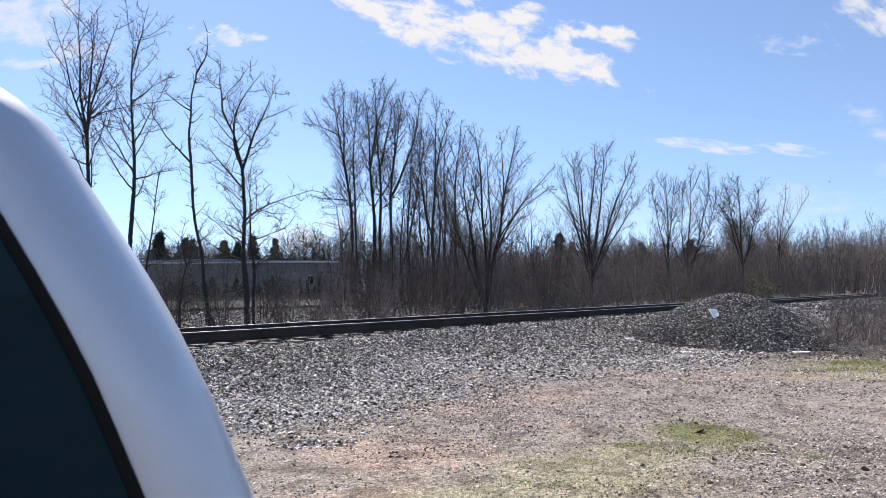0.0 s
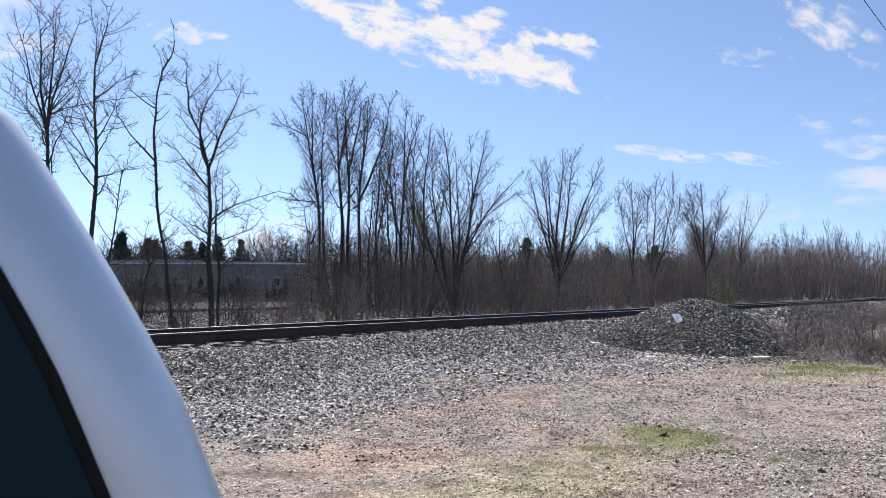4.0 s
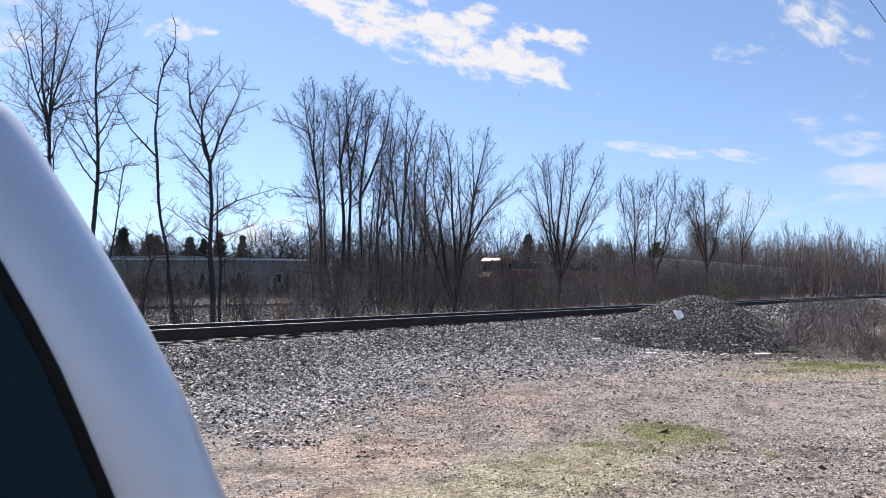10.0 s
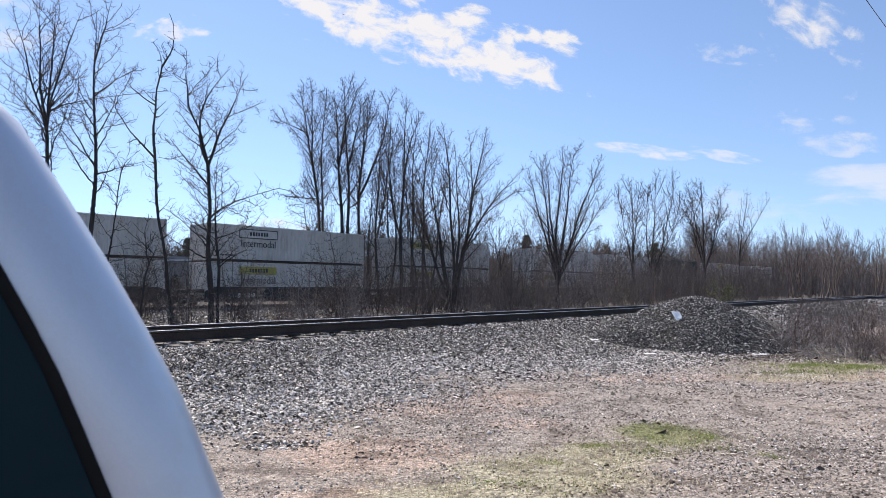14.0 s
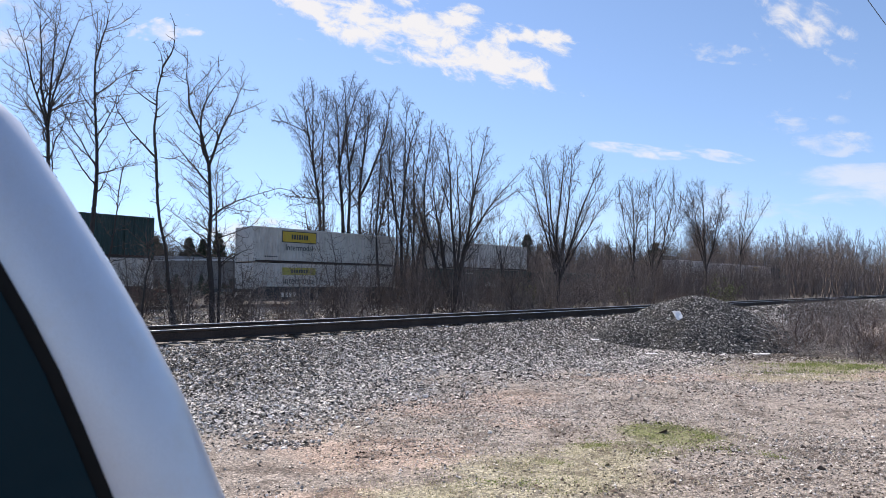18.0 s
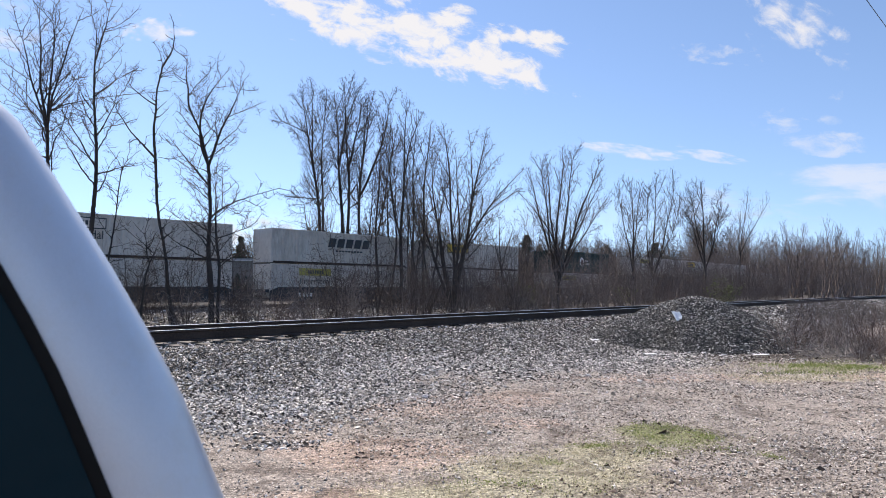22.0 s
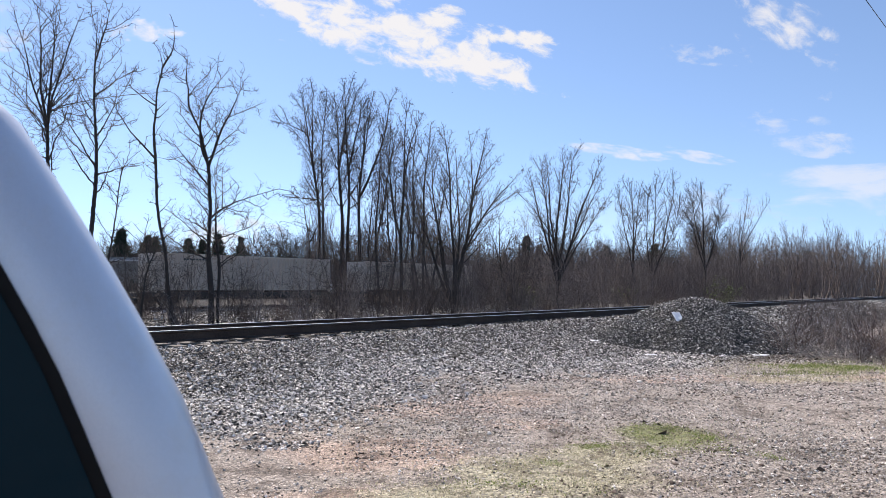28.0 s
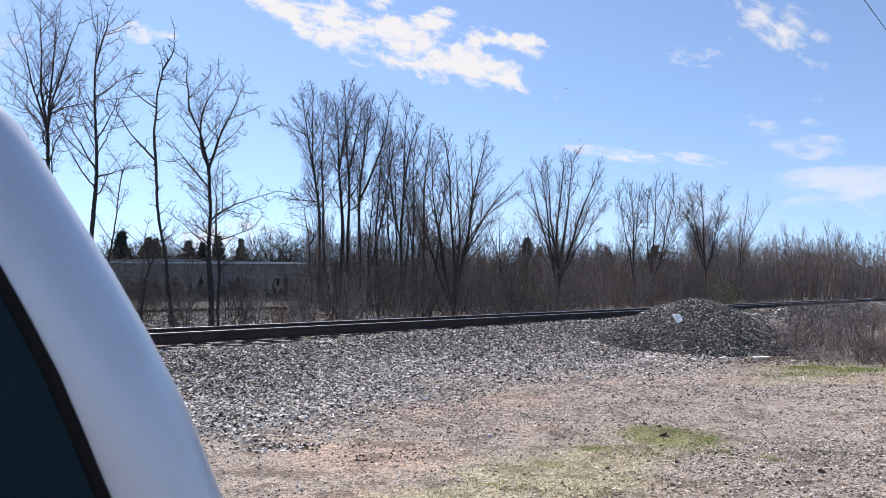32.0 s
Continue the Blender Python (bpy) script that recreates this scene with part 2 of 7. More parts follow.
def lot_ground():
    """Lot, ballast, dry earth and thin turf, mixed by the sheet's own attributes and broken up by noise."""
    m, nt, b = nodes_of("lot_ground")

    def attr(name):
        a = nt.nodes.new("ShaderNodeAttribute")
        a.attribute_name = name
        return a.outputs["Fac"]

    def broken(mask, noise_out, lo=0.35, hi=0.65):
        add = nt.nodes.new("ShaderNodeMath")
        nt.links.new(mask, add.inputs[0])
        sub = nt.nodes.new("ShaderNodeMath")
        sub.operation = "MULTIPLY_ADD"
        nt.links.new(noise_out, sub.inputs[0])
        sub.inputs[1].default_value, sub.inputs[2].default_value = 0.9, -0.45
        nt.links.new(sub.outputs[0], add.inputs[1])
        return ramp(nt, add.outputs[0], lo, hi)

    n_big, n_mid, n_fine, n_grit = (tex_noise(nt, s, 6, 0.62) for s in (0.45, 2.6, 16, 60))
    grit = mix_rgb(nt, ramp(nt, n_grit, 0.38, 0.62), (0.08, 0.067, 0.058), (0.66, 0.585, 0.52))
    lot = mix_rgb(nt, ramp(nt, n_mid, 0.3, 0.7), (0.24, 0.196, 0.16), (0.41, 0.34, 0.286))
    lot = mix_rgb(nt, 0.5, lot, grit)
    earth = mix_rgb(nt, ramp(nt, n_fine, 0.25, 0.75), (0.36, 0.245, 0.185), (0.58, 0.42, 0.325))
    earth = mix_rgb(nt, 0.35, earth, grit)
    turf = mix_rgb(nt, ramp(nt, n_fine, 0.3, 0.7), (0.27, 0.25, 0.14), (0.55, 0.50, 0.35))
    turf = mix_rgb(nt, 0.3, turf, grit)
    bal = mix_rgb(nt, ramp(nt, n_fine, 0.35, 0.65), (0.13, 0.12, 0.11), (0.40, 0.37, 0.345))
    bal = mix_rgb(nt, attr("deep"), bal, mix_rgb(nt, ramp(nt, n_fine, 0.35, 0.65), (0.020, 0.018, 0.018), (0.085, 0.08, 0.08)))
    green = mix_rgb(nt, ramp(nt, n_fine, 0.3, 0.7), (0.12, 0.14, 0.05), (0.28, 0.28, 0.12))
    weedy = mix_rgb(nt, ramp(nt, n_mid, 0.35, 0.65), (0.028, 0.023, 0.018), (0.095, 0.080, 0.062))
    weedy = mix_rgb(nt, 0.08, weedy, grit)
    col = mix_rgb(nt, broken(attr("earth"), n_mid), lot, earth)
    col = mix_rgb(nt, broken(attr("turf"), n_mid), col, turf)
    col = mix_rgb(nt, broken(attr("green"), n_mid, 0.45, 0.75), col, green)
    smudge = nt.nodes.new("ShaderNodeMath")
    smudge.operation = "MULTIPLY"
    nt.links.new(ramp(nt, tex_noise(nt, 1.9, 11, 0.74), 0.495, 0.575), smudge.inputs[0])
    smudge.inputs[1].default_value = 0.75
    col = mix_rgb(nt, smudge.outputs[0], col, mix_rgb(nt, 1.0, col, (0.33, 0.29, 0.27), "MULTIPLY"))
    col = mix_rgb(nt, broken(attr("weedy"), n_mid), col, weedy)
    col = mix_rgb(nt, broken(attr("ballast"), n_mid), col, bal)
    tc = nt.nodes.new("ShaderNodeTexCoord")
    bits = []
    for scale, keep in ((34, 0.40), (95, 0.5)):
        v = add_node(nt, "ShaderNodeTexVoronoi", Scale=scale, Randomness=1.0)
        nt.links.new(tc.outputs["Object"], v.inputs["Vector"])
        g = nt.nodes.new("ShaderNodeSeparateColor")
        nt.links.new(v.outputs["Color"], g.inputs[0])
        mr = nt.nodes.new("ShaderNodeMapRange")
        mr.inputs[3].default_value, mr.inputs[4].default_value = 1 - keep, 1 + keep * 0.75
        nt.links.new(g.outputs[0], mr.inputs[0])
        bits.append((mr.outputs[0], v.outputs["Distance"]))
        hs = nt.nodes.new("ShaderNodeHueSaturation")
        nt.links.new(mr.outputs[0], hs.inputs["Value"])
        nt.links.new(col, hs.inputs["Color"])
        col = hs.outputs[0]
    col = mix_rgb(nt, ramp(nt, n_big, 0.45, 0.8), col, mix_rgb(nt, 0.25, col, (0.09, 0.08, 0.07)))
    nt.links.new(col, b.inputs["Base Color"])
    b.inputs["Roughness"].default_value = 0.95
    h = nt.nodes.new("ShaderNodeMath")
    h.operation = "MULTIPLY_ADD"
    nt.links.new(n_fine, h.inputs[0])
    h.inputs[1].default_value = 1.2
    nt.links.new(n_grit, h.inputs[2])
    h2 = nt.nodes.new("ShaderNodeMath")
    h2.operation = "MULTIPLY_ADD"
    nt.links.new(bits[0][1], h2.inputs[0])
    h2.inputs[1].default_value = -1.0
    nt.links.new(h.outputs[0], h2.inputs[2])
    bump_of(nt, b, h2.outputs[0], 0.9, 0.014)
    return m


def blade(name, dark, light):
    """Thin grass that lets light through."""
    m, nt, b = nodes_of(name)
    g = nt.nodes.new("ShaderNodeNewGeometry")
    col = mix_rgb(nt, g.outputs["Random Per Island"], dark, light)
    nt.links.new(col, b.inputs["Base Color"])
    b.inputs["Roughness"].default_value = 0.6
    tl, mx = nt.nodes.new("ShaderNodeBsdfTranslucent"), nt.nodes.new("ShaderNodeMixShader")
    nt.links.new(col, tl.inputs[0])
    mx.inputs[0].default_value = 0.5
    nt.links.new(b.outputs[0], mx.inputs[1])
    nt.links.new(tl.outputs[0], mx.inputs[2])
    nt.links.new(mx.outputs[0], nt.nodes["Material Output"].inputs[0])
    return m


M["grass"] = blade("grass", (0.10, 0.15, 0.035), (0.30, 0.35, 0.11))
M["straw"] = blade("straw", (0.20, 0.18, 0.10), (0.80, 0.74, 0.54))
M["lot_ground"] = lot_ground()
M["rubber"].node_tree.nodes["Principled BSDF"].inputs["Specular IOR Level"].default_value = 0.15
M["steel"].node_tree.nodes["Principled BSDF"].inputs["Specular IOR Level"].default_value = 0.12
M["glass_dark"].node_tree.nodes["Principled BSDF"].inputs["Specular IOR Level"].default_value = 0.06
# ---- mesh tools ----
def part(name, bm, material, parent=None, label="", smooth=False):
    """Links a bmesh or a mesh as ONE mesh object under a thing or a part."""
    if isinstance(bm, bmesh.types.BMesh):
        me = bpy.data.meshes.new(name)
        bm.to_mesh(me)
        bm.free()
    else:
        me = bm
    if smooth:
        me.polygons.foreach_set("use_smooth", [True] * len(me.polygons))
    if not me.materials:
        me.materials.append(M[material])
    ob = new(name, me)
    ob.parent = parent
    return tagged(ob, label)


def thing(name, label, category, group="", m=None, kind=""):
    ob = new(name)
    ob.empty_display_size = 0.2
    if m is not None:
        ob.matrix_basis = m
    return tagged(ob, label, category, group, kind)


def box(bm, x0, x1, y0, y1, z0, z1, bevel=0.0):
    vs = [bm.verts.new(c) for c in product((x0, x1), (y0, y1), (z0, z1))]
    fs = [bm.faces.new([vs[i] for i in f]) for f in ((0, 1, 3, 2), (4, 6, 7, 5), (0, 4, 5, 1), (2, 3, 7, 6), (0, 2, 6, 4), (1, 5, 7, 3))]
    if bevel:
        bmesh.ops.bevel(bm, geom=list({e for f in fs for e in f.edges}), offset=bevel, segments=2, affect="EDGES", profile=0.6)
    return vs


def box_bm(x0, x1, y0, y1, z0, z1, bevel=0.0):
    bm = bmesh.new()
    box(bm, x0, x1, y0, y1, z0, z1, bevel)
    return bm


def rod(bm, a, b, r, k=8, r2=None):
    a, b = Vector(a), Vector(b)
    q = (b - a).to_track_quat("Z", "Y").to_matrix().to_4x4()
    m = Matrix.Translation((a + b) / 2) @ q
    bmesh.ops.create_cone(bm, cap_ends=True, segments=k, radius1=r, radius2=r if r2 is None else r2, depth=(b - a).length, matrix=m)


def prism(bm, outline, y0, y1):
    """An outline in x and z, pushed through from y0 to y1."""
    a = [bm.verts.new((x, y0, z)) for x, z in outline]
    b = [bm.verts.new((x, y1, z)) for x, z in outline]
    fs = [bm.faces.new(a), bm.faces.new(b[::-1])]
    n = len(a)
    for i in range(n):
        fs.append(bm.faces.new((a[(i + 1) % n], a[i], b[i], b[(i + 1) % n])))
    bmesh.ops.recalc_face_normals(bm, faces=fs)
    return fs


def fast_mesh(name, verts, faces):
    verts, faces = np.asarray(verts, np.float32), np.asarray(faces, np.int32)
    me = bpy.data.meshes.new(name)
    me.vertices.add(len(verts))
    me.vertices.foreach_set("co", verts.ravel())
    k = faces.shape[1]
    me.loops.add(faces.size)
    me.loops.foreach_set("vertex_index", faces.ravel())
    me.polygons.add(len(faces))
    me.polygons.foreach_set("loop_start", np.arange(0, faces.size, k, dtype=np.int32))
    me.polygons.foreach_set("use_smooth", [False] * len(faces))
    me.update(calc_edges=True)
    return me


def tube_mesh(name, segs, k, smooth=False):
    """Tapered tubes from rows of start, end, start tangent, end tangent, start radius, end radius."""
    a = np.asarray(segs, np.float64).reshape(-1, 14)
    p = a[:, 0:6].reshape(-1, 2, 3)
    t = a[:, 6:12].reshape(-1, 2, 3)
    r = a[:, 12:14]
    ref = np.array([0.31, 0.95, 0.05])
    u = np.cross(t, ref)
    u /= np.linalg.norm(u, axis=2, keepdims=True) + 1e-9
    v = np.cross(t, u)
    v /= np.linalg.norm(v, axis=2, keepdims=True) + 1e-9
    ang = np.arange(k) * 2 * np.pi / k
    ring = np.cos(ang)[None, None, :, None] * u[:, :, None, :] + np.sin(ang)[None, None, :, None] * v[:, :, None, :]
    verts = (p[:, :, None, :] + ring * r[:, :, None, None]).reshape(-1, 3)
    n = len(a)
    base = (np.arange(n) * 2 * k)[:, None]
    i = np.arange(k)[None, :]
    j = (i + 1) % k
    faces = np.stack((base + i, base + j, base + k + j, base + k + i), axis=2).reshape(-1, 4)
    me = fast_mesh(name, verts, faces)
    if smooth:
        me.polygons.foreach_set("use_smooth", [True] * len(me.polygons))
    return me


def stones_mesh(name, pos, size, seed, flat=0.7):
    """Broken stones: uneven eight-sided lumps."""
    rng = np.random.default_rng(seed)
    n = len(pos)
    octa = np.array([(1, 0, 0), (-1, 0, 0), (0, 1, 0), (0, -1, 0), (0, 0, 1), (0, 0, -1)], float)
    tri = np.array([(0, 2, 4), (2, 1, 4), (1, 3, 4), (3, 0, 4), (2, 0, 5), (1, 2, 5), (3, 1, 5), (0, 3, 5)])
    v = np.repeat(octa[None], n, 0) * rng.uniform(0.55, 1.25, (n, 6, 1)) + rng.normal(0, 0.22, (n, 6, 3))
    v *= size[:, None, None] * np.array((1.0, 1.0, flat))
    ax = rng.normal(size=(n, 3))
    ax /= np.linalg.norm(ax, axis=1, keepdims=True)
    th = rng.uniform(0, 2 * np.pi, n)
    az = rng.uniform(0, 2 * np.pi, n)
    tilt = rng.normal(0, 0.6, n)
    ct, st = np.cos(tilt)[:, None], np.sin(tilt)[:, None]
    y, z = v[:, :, 1] * ct - v[:, :, 2] * st, v[:, :, 1] * st + v[:, :, 2] * ct
    ca, sa = np.cos(az)[:, None], np.sin(az)[:, None]
    v = np.stack((v[:, :, 0] * ca - y * sa, v[:, :, 0] * sa + y * ca, z), axis=2) + pos[:, None, :]
    f = (np.arange(n) * 6)[:, None, None] + tri[None]
    return fast_mesh(name, v.reshape(-1, 3), f.reshape(-1, 3))


def blades_mesh(name, pos, height, width, seed, lean=0.5):
    """Grass blades: one bent strip of two faces each."""
    rng = np.random.default_rng(seed)
    n = len(pos)
    az = rng.uniform(0, 2 * np.pi, n)
    side = np.stack((np.cos(az), np.sin(az), np.zeros(n)), 1) * (width * rng.uniform(0.6, 1.3, n))[:, None]
    la = rng.uniform(0, 2 * np.pi, n)
    out = np.stack((np.cos(la), np.sin(la), np.zeros(n)), 1)
    h = (height * rng.uniform(0.5, 1.3, n))[:, None]
    l = rng.uniform(0.1, lean, n)[:, None] * h
    up = np.array((0, 0, 1.0))
    mid = pos + out * l * 0.35 + up * h * 0.6
    tip = pos + out * l + up * h
    v = np.stack((pos - side, pos + side, mid + side * 0.7, mid - side * 0.7, tip + side * 0.15, tip - side * 0.15), 1)
    b = (np.arange(n) * 6)[:, None]
    f = np.concatenate((b + np.array([[0, 1, 2, 3]]), b + np.array([[3, 2, 4, 5]])), 0)
    return fast_mesh(name, v.reshape(-1, 3), f)
# ---- ground ----
def value_noise(x, y, seed=0):
    """Smooth lattice noise in 0..1 on arrays."""
    x, y = np.asarray(x, float), np.asarray(y, float)
    xi, yi = np.floor(x).astype(np.int64), np.floor(y).astype(np.int64)
    fx, fy = x - xi, y - yi
    fx, fy = fx * fx * (3 - 2 * fx), fy * fy * (3 - 2 * fy)

    def h(i, j):
        k = (i * 374761393 + j * 668265263 + seed * 974711) & 0x7fffffff
        k = ((k ^ (k >> 13)) * 1274126177) & 0x7fffffff
        return ((k ^ (k >> 16)) & 0xffff) / 65535.0

    a, b, c, d = h(xi, yi), h(xi + 1, yi), h(xi, yi + 1), h(xi + 1, yi + 1)
    return (a * (1 - fx) + b * fx) * (1 - fy) + (c * (1 - fx) + d * fx) * fy


def sstep(a, b, v):
    t = np.clip((np.asarray(v, float) - a) / (b - a), 0, 1)
    return t * t * (3 - 2 * t)


def line_arrays(x, y):
    x, y = np.asarray(x, float), np.asarray(y, float)
    return AX[0] * x + AX[1] * y, NX[0] * x + NX[1] * y


def ground_z(x, y):
    s, d = line_arrays(x, y)
    toe = 6.7 + 0.8 * (value_noise(s * 0.35, d * 0, 3) - 0.5)
    rise = np.clip((d - toe) / (10.7 - toe), 0, 1)
    z = (0.54 + 0.06 * sstep(9, 20, s)) * (0.15 * rise + 0.85 * rise ** 2.2) * (d < 12.4)
    z = z + (0.54 + 0.06 * sstep(9, 20, s)) * (1 - sstep(14.0, 16.8, d)) * (d >= 12.4)
    z = z + 0.05 * sstep(45.2, 47.2, d) * (1 - sstep(51.6, 53.5, d))
    near = 1 - sstep(40, 70, np.hypot(x, y))
    z = z + near * (0.045 * (value_noise(s * 0.9, d * 0.9, 5) - 0.5) + 0.02 * (value_noise(s * 3.1, d * 3.1, 6) - 0.5))
    off = np.clip((np.abs(d - 12.4) - 1.9), 0, 1) * np.clip(np.abs(d - FAR_C) - 2.2, 0, 1)
    z = z + off * 0.14 * (value_noise(s * 0.16, d * 0.16, 8) - 0.5) * sstep(12, 20, d)
    return z


def spaced(lo, hi, f0, f1, step, grow=1.22):
    """Coordinates: even within f0..f1, wider and wider out to lo and hi."""
    mid = list(np.arange(f0, f1 + 1e-6, step))
    up, st = [mid[-1]], step
    while up[-1] < hi:
        st *= grow
        up.append(up[-1] + st)
    dn, st = [mid[0]], step
    while dn[-1] > lo:
        st *= grow
        dn.append(dn[-1] - st)
    return np.array(dn[:0:-1] + mid + up[1:])


def blob(x, y, cx, cy, rx, ry, turn=0.0):
    c, s = math.cos(turn), math.sin(turn)
    u, v = (x - cx) * c + (y - cy) * s, -(x - cx) * s + (y - cy) * c
    return np.clip(1.25 - np.sqrt((u / rx) ** 2 + (v / ry) ** 2), 0, 1)


def turf_mask(x, y):
    """Thin dry turf."""
    return np.maximum.reduce([0.95 * blob(x, y, 0.9, 5.85, 1.1, 0.95), 0.85 * blob(x, y, 1.6, 6.55, 0.9, 0.6), 0.8 * blob(x, y, 0.2, 5.2, 1.1, 0.6), 0.7 * blob(x, y, 2.35, 7.25, 0.8, 0.6),
                              0.6 * blob(x, y, 7.6, 13.5, 1.7, 0.9, -0.1), 0.6 * blob(x, y, 6.4, 12.1, 1.6, 0.7), 0.6 * blob(x, y, -2.3, 8.2, 0.35, 0.4)])


def green_mask(x, y):
    """Living grass."""
    return np.maximum.reduce([1.2 * blob(x, y, 2.36, 7.55, 0.62, 0.48, -0.2), 0.6 * blob(x, y, 2.3, 7.0, 0.8, 0.6), blob(x, y, 1.50, 6.88, 0.26, 0.16), blob(x, y, 2.72, 7.2, 0.34, 0.30), 0.7 * blob(x, y, 3.08, 6.45, 0.16, 0.14),
                              0.55 * blob(x, y, 0.95, 6.3, 0.5, 0.35), 0.5 * blob(x, y, 2.1, 6.7, 0.6, 0.3), 0.45 * blob(x, y, 0.6, 5.6, 0.7, 0.4),
                              0.95 * blob(x, y, 7.9, 13.9, 1.5, 0.8, -0.1), 0.6 * blob(x, y, 6.7, 12.9, 0.9, 0.5)])


def toe_line(s, d):
    """Where the ballast runs out on the lot."""
    t = 7.35 + 0.75 * np.exp(-((s - 9.0) / 1.5) ** 2) - 1.2 * sstep(10, 14.5, s)
    return t + 0.9 * (value_noise(s * 0.9, d * 0.9, 11) - 0.5) + 0.5 * (value_noise(s * 3.0, d * 3.0, 12) - 0.5)


def build_ground():
    ss, dd = spaced(-2600, 2600, -4, 34, 0.16), spaced(-2600, 2600, -3, 18, 0.14)
    S, D = np.meshgrid(ss, dd, indexing="ij")
    X, Y = AX[0] * S + NX[0] * D, AX[1] * S + NX[1] * D
    Z = ground_z(X, Y)
    n, m = S.shape
    idx = np.arange(n * m).reshape(n, m)
    faces = np.stack((idx[:-1, :-1], idx[1:, :-1], idx[1:, 1:], idx[:-1, 1:]), 2).reshape(-1, 4)
    me = fast_mesh("ground", np.stack((X, Y, Z), 2).reshape(-1, 3), faces)
    me.polygons.foreach_set("use_smooth", [True] * len(me.polygons))
    toe = toe_line(S, D)
    # ballast ground turns darker towards the rail and further along the line
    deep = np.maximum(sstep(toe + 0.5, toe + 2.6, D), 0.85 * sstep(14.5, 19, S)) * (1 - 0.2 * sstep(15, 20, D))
    ballast = sstep(toe - 1.7, toe + 0.5, D) * (1 - sstep(15.5, 17.5, D))
    ballast = np.maximum(ballast, (0.45 * sstep(24, 34, D) + 0.5 * sstep(44.5, 46, D)) * (1 - sstep(52, 53.5, D)))
    earth = np.maximum.reduce([0.8 * blob(X, Y, 0.4, 9.4, 2.2, 1.3, 0.5), 0.85 * blob(X, Y, -0.6, 6.6, 1.4, 1.1), blob(X, Y, 4.0, 12.1, 2.2, 0.8, 0.2), 0.9 * blob(X, Y, -2.0, 8.3, 0.6, 0.7), 0.7 * blob(X, Y, 2.1, 12.3, 1.2, 0.6), 0.8 * blob(X, Y, 0.9, 8.0, 0.8, 0.5),
                               0.7 * blob(X, Y, 7.5, 12.2, 4.0, 0.8, 0.1), 0.75 * blob(X, Y, -0.6, 5.0, 1.2, 0.7)])
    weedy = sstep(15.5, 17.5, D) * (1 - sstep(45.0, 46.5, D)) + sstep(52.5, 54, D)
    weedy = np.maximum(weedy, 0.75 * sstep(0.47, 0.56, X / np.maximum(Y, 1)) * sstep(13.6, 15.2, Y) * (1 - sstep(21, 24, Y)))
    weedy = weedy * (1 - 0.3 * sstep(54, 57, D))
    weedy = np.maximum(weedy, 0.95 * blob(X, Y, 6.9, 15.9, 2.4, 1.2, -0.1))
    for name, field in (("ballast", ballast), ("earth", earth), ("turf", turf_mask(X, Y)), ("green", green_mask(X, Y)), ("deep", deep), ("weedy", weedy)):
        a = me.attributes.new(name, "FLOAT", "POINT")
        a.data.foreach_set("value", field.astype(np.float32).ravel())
    return tagged(part("ground", me, "lot_ground"), "worn gravel lot with dry earth, thin turf and stone ballast", "ground", kind="structure")


build_ground()


def scatter(n, s0, s1, d0, d1, seed):
    rng = np.random.default_rng(seed)
    s, d = rng.uniform(s0, s1, n), rng.uniform(d0, d1, n)
    return AX[0] * s + NX[0] * d, AX[1] * s + NX[1] * d, s, d, rng


def ballast_stones():
    kinds = {True: ([], []), False: ([], [])}
    for k, (s0, s1, d0, d1, n, r) in enumerate(((1.5, 9, 4.9, 11.2, 130000, 0.0178), (9, 18, 4.9, 11.2, 105000, 0.0205), (18, 34, 4.9, 11.2, 42000, 0.031),
                                                (34, 70, 5, 11.3, 24000, 0.042), (0, 24, 11.3, 16, 16000, 0.034), (4, 46, 26, 47, 26000, 0.045))):
        x, y, s, d, rng = scatter(n, s0, s1, d0, d1, 20 + k)
        toe = toe_line(s, d)
        dens = np.maximum(sstep(toe - 0.9, toe + 0.6, d), 0.22 * sstep(toe - 1.7, toe - 0.4, d))
        dens = np.maximum(dens, 0.5 * blob(x, y, -1.62, 6.9, 0.42, 0.2))
        keep = rng.uniform(size=n) < dens
        # share of the darker mix rises towards the rail and along the line
        darker = rng.uniform(size=n) < 0.10 + 0.80 * sstep(toe + 0.4, toe + 2.5, d + 0.5 * value_noise(s, d, 15)) + 0.85 * sstep(15, 22, s)
        darker |= (d > 20) & (rng.uniform(size=n) < 0.7)
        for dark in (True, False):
            w = keep & (darker == dark)
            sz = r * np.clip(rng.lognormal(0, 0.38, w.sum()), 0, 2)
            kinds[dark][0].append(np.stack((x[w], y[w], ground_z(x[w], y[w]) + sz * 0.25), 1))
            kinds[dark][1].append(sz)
    for dark, mat, label in ((False, "stone", "loose grey crushed stone ballast along the track"), (True, "mostly_dark_stone", "darker crushed stone ballast, mostly beside the rail")):
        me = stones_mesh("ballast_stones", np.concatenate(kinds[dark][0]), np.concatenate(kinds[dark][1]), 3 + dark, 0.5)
        tagged(part("ballast_stones", me, mat), label, "gravel", kind="stuff")


